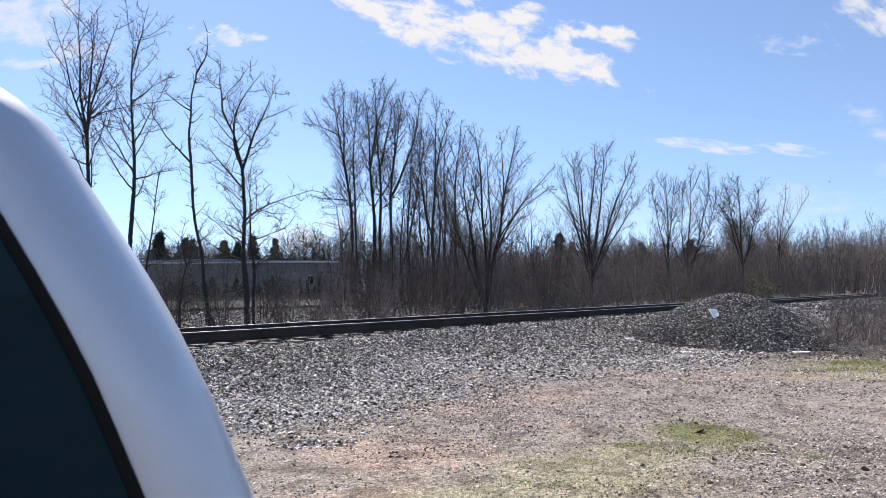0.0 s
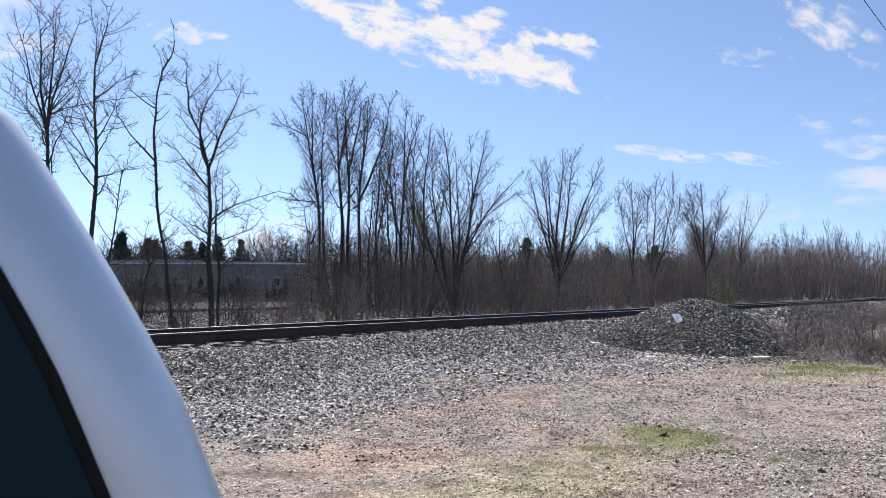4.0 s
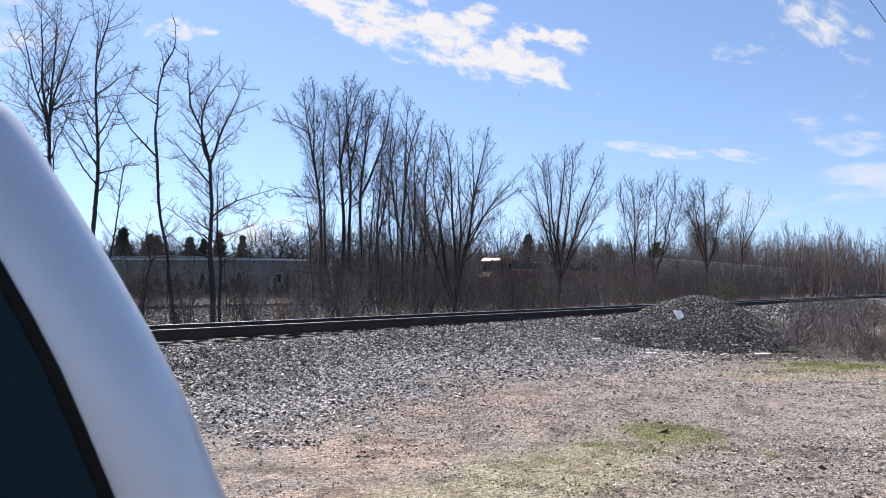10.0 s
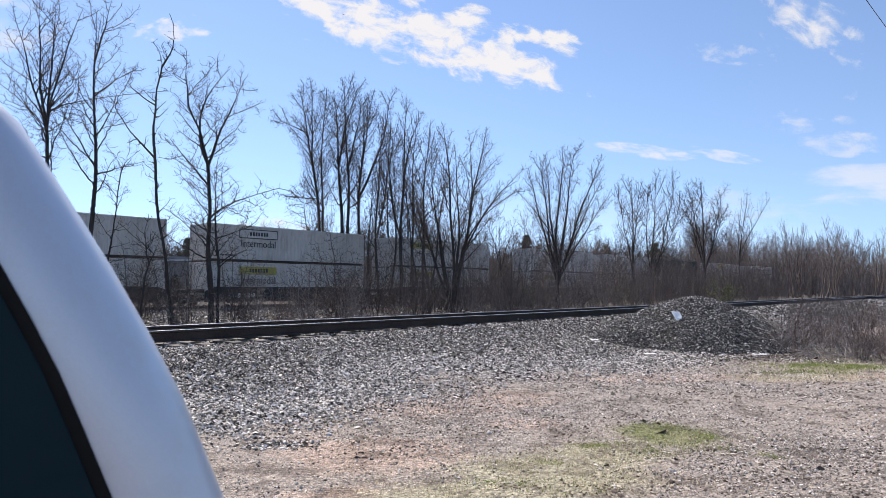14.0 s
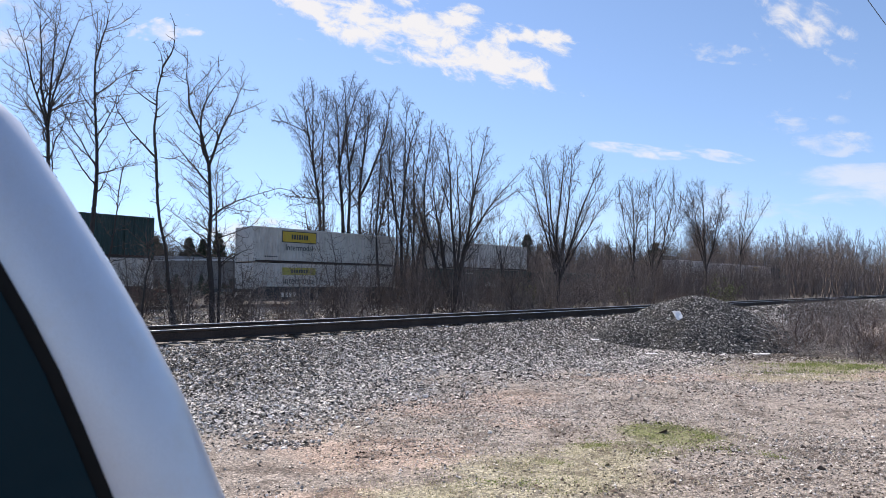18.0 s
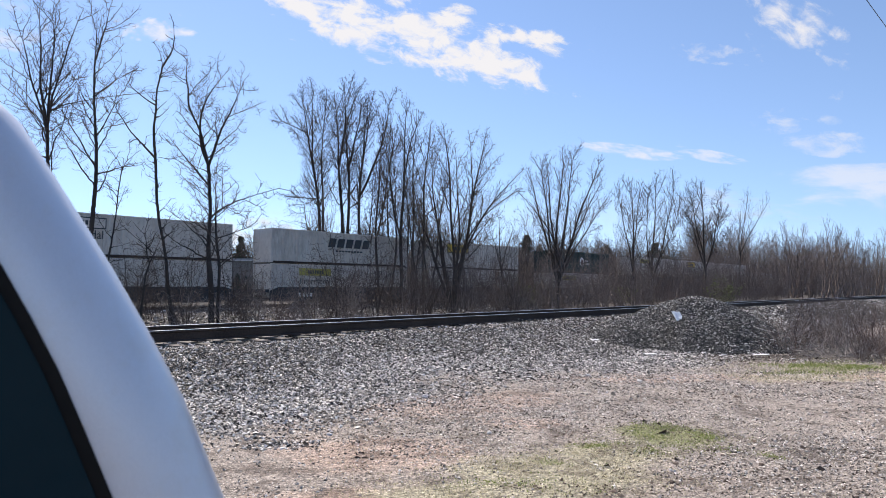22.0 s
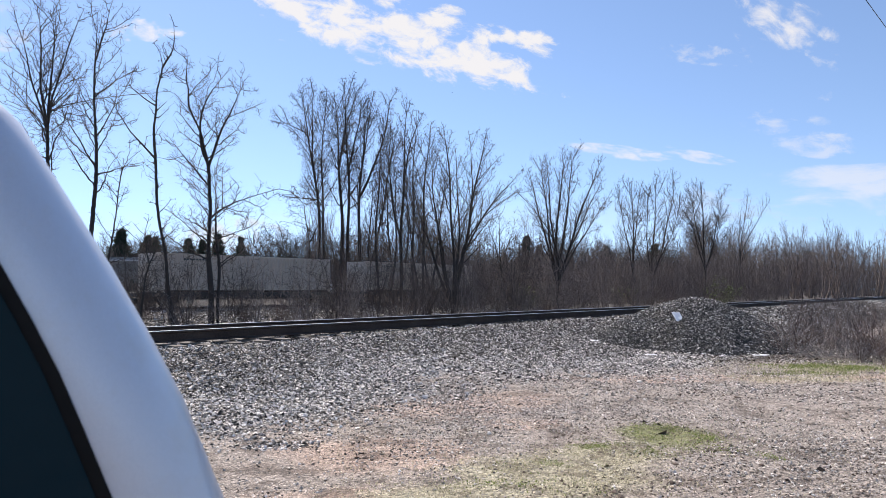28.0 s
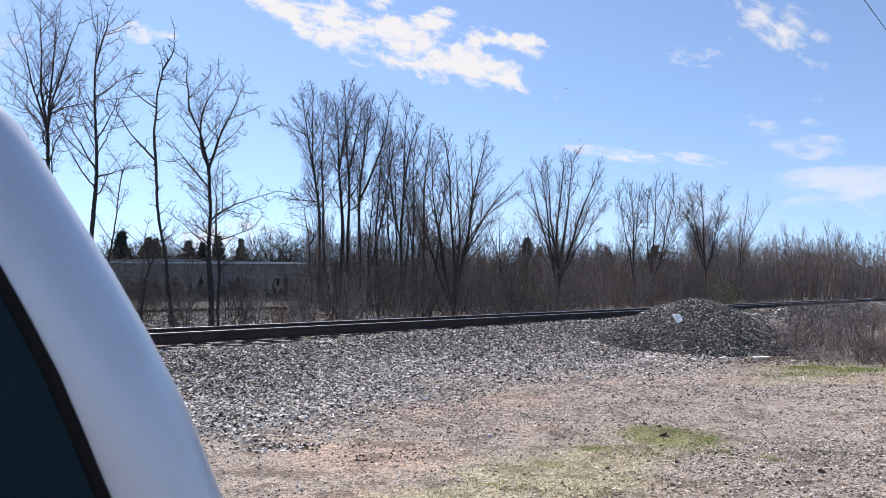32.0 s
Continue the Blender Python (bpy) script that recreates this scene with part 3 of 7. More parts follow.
def lot_pebbles():
    pos, size = [], []
    for k, (s0, s1, d0, d1, n, r) in enumerate(((1, 9, -0.5, 7.6, 100000, 0.0088), (9, 17, -2, 7.2, 60000, 0.0122), (17, 34, -4, 7, 16000, 0.020), (4, 20, 0, 6.8, 500, 0.018))):
        x, y, s, d, rng = scatter(n, s0, s1, d0, d1, 40 + k)
        dens = 0.10 + 1.0 * value_noise(s * 0.8, d * 0.8, 14) ** 1.5
        keep = (rng.uniform(size=n) < dens) & (rng.uniform(size=n) > 0.8 * turf_mask(x, y)) & (rng.uniform(size=n) > green_mask(x, y))
        x, y = x[keep], y[keep]
        sz = r * np.clip(rng.lognormal(0, 0.4, keep.sum()), 0, 1.9)
        pos.append(np.stack((x, y, ground_z(x, y) + sz * 0.2), 1))
        size.append(sz)
    me = stones_mesh("lot_pebbles", np.concatenate(pos), np.concatenate(size), 4, 0.55)
    tagged(part("lot_pebbles", me, "pale_stone"), "pale pebbles and grit strewn over the lot", "gravel", kind="stuff")


def lot_debris():
    """Flakes of bark, dead leaf and tar on the lot."""
    pos, size = [], []
    for k, (s0, s1, d0, d1, n, r) in enumerate(((1, 10, -0.5, 7.8, 34000, 0.008), (10, 26, -2, 7.4, 12000, 0.014), (3, 12, 2.5, 7.0, 120, 0.012), (13, 19, 3.2, 7.6, 5200, 0.017))):
        x, y, s, d, rng = scatter(n, s0, s1, d0, d1, 70 + k)
        keep = rng.uniform(size=n) < 1.3 * blob(x, y, 6.9, 15.9, 2.6, 1.3, -0.1) + (k != 3) * (0.5 * value_noise(s * 0.8, d * 0.8, 24) + 0.5 * value_noise(s * 2.6, d * 2.6, 25)) ** 6 * 16.0
        x, y = x[keep], y[keep]
        sz = r * rng.lognormal(0, 0.5, keep.sum())
        pos.append(np.stack((x, y, ground_z(x, y) + sz * 0.15), 1))
        size.append(sz)
    me = stones_mesh("lot_debris", np.concatenate(pos), np.concatenate(size), 5, 0.3)
    tagged(part("lot_debris", me, "litter_dark"), "dark flakes of bark and dead leaf on the lot", "debris", kind="stuff")


def turf_blades():
    for name, mat, n, h, w, seed, label in (("green_grass", "grass", 150000, 0.013, 0.0052, 51, "short green grass in thin patches on the lot"),
                                            ("dry_grass", "straw", 200000, 0.015, 0.0042, 52, "dead straw-coloured grass on the lot")):
        rng = np.random.default_rng(seed)
        near = rng.uniform(size=n) < 0.62
        x = np.where(near, rng.uniform(-1.2, 4.0, n), rng.uniform(5, 12.5, n))
        y = np.where(near, rng.uniform(4.3, 8.4, n), rng.uniform(11.5, 15.5, n))
        mask = green_mask(x, y) * (0.04 + 1.9 * value_noise(x * 4, y * 4, 17) ** 2.2) if mat == "grass" else 0.03 + 0.7 * turf_mask(x, y) * value_noise(x * 3.3, y * 3.3, 18)
        s, d = line_arrays(x, y)
        keep = (rng.uniform(size=n) < mask) & (d < 6.9)
        x, y = x[keep], y[keep]
        me = blades_mesh(name, np.stack((x, y, ground_z(x, y) - 0.003), 1), np.where(y > 10, 2.6 * h, h), w, seed, 0.9)
        tagged(part(name, me, mat), label, "grass", kind="stuff")


# ---- the stone pile ----
PILE = (7.3, 19.3)


def pile_z(x, y):
    u, v = (x - PILE[0] + 0.1) / np.where(x < PILE[0] - 0.1, 3.35, 2.8), (y - PILE[1]) / 2.75
    r = np.sqrt(u * u + v * v) * (1 + 0.2 * (value_noise(x * 0.8, y * 0.8, 31) - 0.5))
    h = 1.58 * np.clip(1.04 - np.sqrt(r * r + 0.03), 0, 1) ** 0.92
    return h + 0.10 * (value_noise(x * 1.6, y * 1.6, 32) - 0.5) * (h > 0.05) - 0.06


def build_pile():
    t = thing("gravel_pile", "heap of dark crushed stone beside the track", "gravel pile")
    g = np.linspace(-3.9, 3.9, 74)
    X, Y = np.meshgrid(PILE[0] + g, PILE[1] + g, indexing="ij")
    Z = ground_z(X, Y) * 0.6 + pile_z(X, Y)
    n = len(g)
    idx = np.arange(n * n).reshape(n, n)
    faces = np.stack((idx[:-1, :-1], idx[1:, :-1], idx[1:, 1:], idx[:-1, 1:]), 2).reshape(-1, 4)
    part("core", fast_mesh("core", np.stack((X, Y, Z), 2).reshape(-1, 3), faces), "dark_stone", t)
    rng = np.random.default_rng(61)
    x, y = PILE[0] + rng.uniform(-3.8, 3.9, 150000), PILE[1] + rng.uniform(-3.5, 2.5, 150000)
    z = pile_z(x, y)
    keep = z > -0.03 + rng.uniform(0, 0.03, len(x))
    x, y, z = x[keep], y[keep], z[keep]
    sz = 0.0158 * np.clip(rng.lognormal(0, 0.45, len(x)), 0, 2.4)
    me = stones_mesh("gravel", np.stack((x, y, z + ground_z(x, y) * 0.6 + sz * 0.3), 1), sz, 62)
    tagged(part("gravel", me, "dark_stone", t), kind="stuff")


build_pile()


# ---- the two tracks ----
RAIL = [(a, b * 1.11) for a, b in [(-0.075, 0), (0.075, 0), (0.075, 0.012), (0.012, 0.03), (0.010, 0.135), (0.035, 0.148), (0.037, 0.170), (0.028, 0.178),
        (-0.028, 0.178), (-0.037, 0.170), (-0.035, 0.148), (-0.010, 0.135), (-0.012, 0.03), (-0.075, 0.012)]]


def rail_bm(s0, s1, off, z, outline, lift=0.0):
    bm = bmesh.new()
    steps = np.linspace(s0, s1, max(2, int((s1 - s0) / 12)))
    rings = [[bm.verts.new((s, off + a, z + b + lift)) for a, b in outline] for s in steps]
    k = len(outline)
    for r0, r1 in zip(rings, rings[1:]):
        for i in range(k):
            bm.faces.new((r0[i], r0[(i + 1) % k], r1[(i + 1) % k], r1[i]))
    bm.faces.new(rings[0][::-1]), bm.faces.new(rings[-1])
    bmesh.ops.recalc_face_normals(bm, faces=bm.faces[:])
    return bm


def build_track(name, centre, top, s0, s1, tie_span, label):
    t = thing(name, label, "railway track", kind="structure")
    t.matrix_basis = line_pose(0, centre, 0)
    base = top - 0.205
    for off in (-0.7555, 0.7555):
        r = part("rail", rail_bm(s0, s1, off, base, RAIL), "steel", t)
        part("running_band", rail_bm(s0, s1, off, base, [(-0.024, 0.198), (0.024, 0.198), (0.022, 0.205), (-0.022, 0.205)]), "railhead", r, "shiny worn top of the rail")
    bm = bmesh.new()
    box(bm, -0.115, 0.115, -1.30, 1.30, -0.17, 0, 0.012)
    me = bpy.data.meshes.new("tie")
    bm.to_mesh(me)
    bm.free()
    plate = bpy.data.meshes.new("tie_plate")
    bm = box_bm(-0.09, 0.09, -0.17, 0.17, -0.004, 0.016)
    bm.to_mesh(plate)
    bm.free()
    rng = random.Random(7)
    s = tie_span[0]
    while s < tie_span[1]:
        o = part("tie", me, "tie", t)
        o.location, o.rotation_euler = (s, rng.uniform(-0.05, 0.05), base - 0.028 + rng.uniform(-0.015, 0.0)), (0, 0, rng.uniform(-0.03, 0.03))
        s += 0.53 + rng.uniform(-0.03, 0.03)
    bm = bmesh.new()
    s = tie_span[1]
    while s < min(s1, 150):
        box(bm, s - 0.115, s + 0.115, -1.3, 1.3, base - 0.19, base - 0.02)
        s += 0.53
    tagged(part("far_ties", bm, "tie", t), kind="stuff")
    for off in (-0.7555, 0.7555):
        for k in range(int((tie_span[1] - tie_span[0]) / 0.53)):
            if k % 2 == 0 and off < 0 and centre < 20:
                o = part("tie_plate", plate, "steel", t)
                o.location = (tie_span[0] + k * 0.53, off, base - 0.014)


build_track("near_track", NEAR_C, NEAR_TOP, -60, 420, (-4, 44), "pair of rusty rails on weathered timber ties in ballast")
build_track("far_track", FAR_C, FAR_TOP, -160, 620, (8, 60), "second railway track behind the brush, rusty rails")
# ---- trees ----
def unit(v):
    l = math.sqrt(v[0] * v[0] + v[1] * v[1] + v[2] * v[2]) or 1.0
    return (v[0] / l, v[1] / l, v[2] / l)


def polyline(segs, pts, radii):
    n = len(pts)
    tan = [unit(tuple(pts[min(i + 1, n - 1)][k] - pts[max(i - 1, 0)][k] for k in range(3))) for i in range(n)]
    for i in range(n - 1):
        segs.append((*pts[i], *pts[i + 1], *tan[i], *tan[i + 1], radii[i], radii[i + 1]))
    return tan


def fork(rng, d, lo, hi):
    """A direction that leaves d at lo to hi degrees, to any side."""
    a = math.radians(rng.uniform(lo, hi))
    while True:
        v = unit((rng.gauss(0, 1), rng.gauss(0, 1), rng.gauss(0, 1)))
        k = v[0] * d[0] + v[1] * d[1] + v[2] * d[2]
        w = (v[0] - k * d[0], v[1] - k * d[1], v[2] - k * d[2])
        if abs(k) < 0.95:
            w = unit(w)
            return unit(tuple(d[i] * math.cos(a) + w[i] * math.sin(a) for i in range(3)))


def rng_of(rng):
    return random.Random(int(rng.integers(1 << 30)))


def grow(stems, seed, first=0.3, spread=1.3, gap=0.4, rise=40, bud=0.4, fine=0.011, wob=0.12, up=0.05, spurs=0.5, droop=0.0, depth=0.6,
         boughs=6, reach=0.2, angle=(35, 60), curl=0.25):
    """Boughs leave the stems, then twigs grow towards free points in the crown, until each point is reached.
    stems: rows of foot (sideways, height), top (sideways, height), bow sideways, radius at the foot.
    Returns the tubes of the trunk and limbs, those of the twigs, and the twig ends."""
    rng = np.random.default_rng(seed)
    step, kill = gap * 0.5, gap * 0.62
    pos, par, rad, can, aim = [], [], [], [], []

    def lay(curve, back, r, low, chance, foot):
        """A chain of nodes along a curve; gives their numbers."""
        n, made = len(curve) - 1, []
        for j in range(n + 1):
            if j == 0 and back >= 0:
                made.append(back)
                continue
            par.append(back)
            back = len(pos)
            made.append(back)
            pos.append(tuple(curve[j]))
            t = j / n
            rad.append(max(fine, r * (1 - 0.93 * t) * (1.3 if foot and j == 0 else 1.0)))
            can.append(t >= low * 0.8 and rng.random() < chance or j == n)
        return made

    def crown(curve, low, wide):
        """Free points round a curve."""
        n = len(curve) - 1
        size = np.linalg.norm(curve[-1] - curve[0])
        m = int(2.8 * wide * wide * size * (1 - low) / gap ** 3) + 4
        u = low + (1.03 - low) * rng.random(m) ** 0.85
        shape = 0.4 + 0.6 * np.sin(np.pi * np.clip((u - low) / (1.0 - low), 0, 1) ** 0.85 * 0.88)
        q = np.clip(u, 0, 1) * n
        j = np.minimum(q.astype(int), n - 1)
        c = curve[j] + (curve[j + 1] - curve[j]) * (q - j)[:, None]
        a, w = rng.uniform(0, 2 * np.pi, m), wide * shape * np.sqrt(rng.random(m))
        aim.append(c + np.stack((np.cos(a) * w, np.sin(a) * w, rng.normal(0, 0.35 * wide, m) + 0.25 * w), 1))

    longest = max(math.hypot(r[2] - r[0], r[3] - r[1]) for r in stems)
    lines = []
    for i, (x0, z0, x1, z1, bow, r) in enumerate(stems):
        size = math.hypot(x1 - x0, z1 - z0)
        n = max(3, int(size / step))
        t = np.linspace(0, 1, n + 1)
        back, dy = -1, rng.uniform(-1, 1) * depth * (abs(x1 - x0) + 0.05 * size)
        y0 = rng.uniform(-0.2, 0.2) if i else 0.0
        if i and z0 > 0.25:
            p = np.array(pos)
            back = int(np.argmin((p[:, 0] - x0) ** 2 + (p[:, 2] - z0) ** 2 + 0.05 * np.abs(p[:, 1])))
            x0, y0, z0 = pos[back]
        elif i:
            back = 0
        ph, k = rng.uniform(0, 6.28, 2), 0.006 * size + 0.02
        curve = np.stack((x0 + (x1 - x0) * t + bow * 4 * t * (1 - t) + k * np.sin(t * 11 + ph[0]) * t * (1 - t) * 3,
                          y0 + dy * t ** 1.2 + k * np.sin(t * 9 + ph[1]) * t, z0 + (z1 - z0) * t), 1)
        curve[1:] += rng.normal(0, 0.05 * step, (n, 3))
        if z0 < 0.1:
            curve[0, 2] -= 0.15
        low = first if z0 < 1.0 else 0.12
        if i and back == 0:
            curve = np.concatenate((np.array([pos[0]]), curve))      # joined below the ground
        made = lay(curve, back, r, low, bud * 0.25, z0 < 0.3)
        lines.append((made, curve, size, low))
        crown(curve, max(low, 0.6), 0.35 * spread)
    for made, curve, size, low in lines:
        for k in range(int(round(boughs * (size * (1 - low)) / (longest * (1 - first))))):
            t = low + (0.96 - low) * (k + rng.random()) / max(1, boughs)
            t = low + (0.96 - low) * rng.random() if size < 0.8 * longest else min(t, 0.96)
            j = min(len(curve) - 2, int(t * (len(curve) - 1)))
            d = curve[j + 1] - curve[j]
            d = Vector(fork(rng_of(rng), tuple(d / np.linalg.norm(d)), *angle))
            L = reach * longest * (0.45 + 0.55 * (1 - t) ** 0.8) * rng.uniform(0.6, 1.25) * min(1.0, 0.5 + 0.5 * size / longest)
            n = max(3, int(L / step))
            u = np.linspace(0, 1, n + 1)[:, None]
            path = np.array(pos[made[j]]) + np.array(d) * L * u + np.array((0, 0, 1.0)) * L * curl * u * u
            path[1:] += np.cumsum(rng.normal(0, 0.12 * step * (1 + 4 * wob), (n, 3)), 0)
            root = min(0.6 * rad[made[j]], 0.016 * L + fine)
            lay(path, made[j], root, 0.15, bud, False)
            crown(path, 0.2, spread * 0.55 * (L / (reach * longest)) ** 0.5)
    aim = np.concatenate(aim)
    aim = aim[aim[:, 2] > 0.3]
    stem_count = len(pos)
    ce, se = math.cos(radians(rise)), math.sin(radians(rise))
    best, near = np.full(len(aim), 1e9), np.zeros(len(aim), int)
    fresh = [i for i in range(stem_count) if can[i]]
    near_kids, cell = {}, max(1.5, 3.5 * gap)
    for i in range(stem_count):
        near_kids.setdefault(par[i], []).append(pos[i])
    for _ in range(70):
        if fresh and len(aim):
            numbers = np.array(fresh)
            spots = np.array([pos[i] for i in fresh], np.float32)
            cells, spot_cells = np.floor(aim[:, ::2] / cell).astype(int), np.floor(spots[:, ::2] / cell).astype(int)
            keep = np.ones(len(aim), bool)
            order = np.lexsort(cells.T)
            edges = np.nonzero(np.abs(np.diff(cells[order], axis=0)).sum(1))[0] + 1
            for mine in np.split(order, edges):
                inside = np.abs(spot_cells - cells[mine[0]]).max(1) <= 1
                if not inside.any():
                    continue
                near_spots, near_numbers = spots[inside], numbers[inside]
                a = aim[mine].astype(np.float32)
                dx, dy, dz = (a[:, k, None] - near_spots[None, :, k] for k in range(3))
                flat = dx * dx + dy * dy
                keep[mine] = (flat + dz * dz).min(1) > kill * kill
                h = np.sqrt(flat)
                along, off = h * ce + dz * se, dz * ce - h * se
                cost = along * along * np.where(along < 0, 5.0, 1.0) + 4.84 * off * off
                k = cost.argmin(1)
                c = cost[np.arange(len(mine)), k]
                w = c < best[mine]
                best[mine[w]], near[mine[w]] = c[w], near_numbers[k[w]]
            aim, best, near = aim[keep], best[keep], near[keep]
        if not len(aim):
            break
        fresh = []
        drop = np.zeros(len(aim), bool)
        order = np.argsort(near, kind="stable")
        order = order[best[order] < 1e8]
        groups = [] if not len(order) else np.split(order, np.nonzero(np.diff(near[order]))[0] + 1)
        for mine in groups:
            i = int(near[mine[0]])
            here = np.array(pos[i])
            v = aim[mine] - here
            far = np.sqrt((v * v).sum(1))
            first_one = far.argmin()
            close = far < 1.8 * far[first_one]
            mean = (v[close] / far[close, None]).mean(0)
            run = np.zeros(3)
            if par[i] >= 0 and i >= stem_count:
                run = here - np.array(pos[par[i]])
                run *= 0.45 / (math.sqrt(run @ run) + 1e-6)
            for lead_on in (mean, v[first_one] / far[first_one]):
                d = lead_on + rng.normal(0, wob, 3) + (0, 0, up) + run
                q = here + d * (step / (math.sqrt(d @ d) + 1e-6))
                if all((q[0] - c[0]) ** 2 + (q[1] - c[1]) ** 2 + (q[2] - c[2]) ** 2 > (0.55 * step) ** 2 for c in near_kids.get(i, ())):
                    fresh.append(len(pos))
                    near_kids.setdefault(i, []).append(tuple(q))
                    par.append(i)
                    pos.append(tuple(q))
                    rad.append(0.0)
                    break
            else:
                drop[mine[first_one]] = True
        aim, best, near = aim[~drop], best[~drop], near[~drop]
        if not fresh and not drop.any():
            break
    p, n = np.array(pos), len(pos)
    flow, kids = np.zeros(n), np.zeros(n, int)
    for i in range(n - 1, -1, -1):
        if flow[i] == 0:
            flow[i] = (fine * 0.5) ** 2.4
        if par[i] >= 0:
            flow[par[i]] += flow[i]
            kids[par[i]] += 1
    thick = flow ** (1 / 2.4)
    r = np.where(np.arange(n) < stem_count, np.maximum(np.array(rad), np.minimum(thick, 1.4 * np.array(rad))), thick)
    for i in range(n - 1, -1, -1):
        if par[i] >= 0 and r[par[i]] < r[i]:
            r[par[i]] = r[i]
    pa = np.array(par)
    ends = [i for i in range(stem_count, n) if kids[i] == 0]
    if droop:
        far = np.clip(1 - thick / (fine * 2.2), 0, 1)
        p[:, 2] -= droop * far * (np.arange(n) >= stem_count)
    has = np.nonzero(pa >= 0)[0]
    d = np.zeros((n, 3))
    d[has] = p[has] - p[pa[has]]
    d /= np.linalg.norm(d, axis=1, keepdims=True) + 1e-9
    lead = np.full(n, -1)
    for i in has:
        j = pa[i]
        if lead[j] < 0 or r[i] > r[lead[j]]:
            lead[j] = i
    tan = d.copy()
    w = lead >= 0
    tan[w] += d[lead[w]]
    tan /= np.linalg.norm(tan, axis=1, keepdims=True) + 1e-9
    t0 = np.where((lead[pa[has]] == has)[:, None], tan[pa[has]], d[has])
    r0 = np.minimum(r[pa[has]], np.where((lead[pa[has]] == has) | (has < stem_count), r[pa[has]], r[has] * 1.15))
    segs = np.concatenate((p[pa[has]], p[has], t0, tan[has], r0[:, None], r[has][:, None] * np.where(kids[has] == 0, 0.5, 1.0)[:, None]), 1)
    bold = segs[:, 12] > 0.02
    slim = has[(has >= stem_count) & (r[has] < fine * 1.8)]
    slim = slim[rng.random(len(slim)) < spurs]
    sd = d[slim] + rng.normal(0, 0.65, (len(slim), 3)) + (0, 0, 0.2)
    sd /= np.linalg.norm(sd, axis=1, keepdims=True) + 1e-9
    tip = p[slim] + sd * (gap * rng.uniform(0.25, 0.8, (len(slim), 1)))
    q = np.full((len(slim), 1), fine * 0.45)
    spur = np.concatenate((p[slim], tip, sd, sd, q, q * 0.55), 1)
    return segs[bold], np.concatenate((segs[~bold], spur)), np.concatenate((p[ends], tip[::2])) if ends else p[-3:]


def tree(name, x, y, z, stems, seed, label, twig="twig", category="tree", group="", leafy=None, sides=7, bark="bark", **how):
    wood, thin, ends = grow(stems, seed, **how)
    t = thing(name, label, category, group, pose(x, y, z))
    part("trunk", tube_mesh("trunk", wood, sides, True), bark, t)
    part("crown", tube_mesh("crown", thin, 3), twig, t)
    if leafy:
        mat, size, every = leafy
        pts = np.array(ends[::every])
        tagged(part("bud_growth", stones_mesh("bud_growth", pts, np.full(len(pts), size), seed), mat, t, "small opening buds at the twig ends"), kind="stuff")
    return t


ROW = "bare trees between the tracks"
BACK = "bare trees behind the far track"
# the taller trees, one by one
tree("bare_tree", -16.94, 30, float(ground_z(-16.94, 30)), [(0.08, 0, -0.55, 14.35, -0.37, 0.104), (-0.68, 8.65, -1.07, 14.79, -0.21, 0.048), (-0.66, 8.72, 0.51, 14.35, -0.19, 0.052), (-0.68, 8.55, -2.41, 14.17, -0.07, 0.04), (-0.93, 7.79, -2.68, 10.58, 0.45, 0.028), (-0.38, 7.79, 1.06, 11.39, -0.51, 0.036), (-0.58, 9.23, 3.83, 11.04, -1.26, 0.028)], 100,
     "slender bare tree with a wide forked crown", group=ROW, first=0.40, spread=1.35, boughs=16, reach=0.207, angle=(38, 62), curl=0.22, gap=0.26, rise=38, bud=0.5, fine=0.013, wob=0.16, up=0.06, spurs=0.55)
tree("bare_tree", -15.69, 30.4, float(ground_z(-15.69, 30.4)), [(0.07, 0, -0.28, 14.26, 0.14, 0.1), (-0.01, 11.91, 0.63, 14.65, 0.02, 0.04), (-0.11, 6.9, -1.47, 9.77, -0.03, 0.032), (-0.05, 6.75, 1.34, 7.26, 0.25, 0.024), (0.15, 8.43, 1.22, 10.03, 0.08, 0.032), (0.06, 8.74, -0.6, 10.36, -0.11, 0.024), (0.09, 10.23, 2.46, 11.14, -0.23, 0.024)], 101,
     "tall bare tree with an ivy-thick lower trunk", group=ROW, first=0.40, spread=1.1, boughs=16, reach=0.207, angle=(38, 62), curl=0.22, gap=0.26, rise=38, bud=0.5, fine=0.013, wob=0.16, up=0.06, spurs=0.55)
tree("bare_tree", -11.34, 29, float(ground_z(-11.34, 29)), [(0.05, 0, -0.77, 7.58, -0.09, 0.095), (-0.77, 7.58, -0.51, 10.87, -0.1, 0.06), (-0.51, 10.87, -0.27, 13.25, 0.35, 0.035), (-0.73, 7.05, -2.65, 9.29, -0.13, 0.05), (-2.65, 9.29, -2.33, 9.96, -0.03, 0.025), (-0.57, 9.34, -1.72, 10.82, -0.47, 0.03), (-0.51, 10.87, -1.03, 12.11, 0.13, 0.02), (-0.48, 10.45, -0, 10.97, -0.04, 0.02)], 102,
     "thin crooked bare tree with few branches", group=ROW, first=0.35, spread=0.75, boughs=13, reach=0.122, angle=(45, 80), curl=0.1, gap=0.26, rise=30, bud=0.5, fine=0.013, wob=0.2, up=0.03, spurs=0.4)
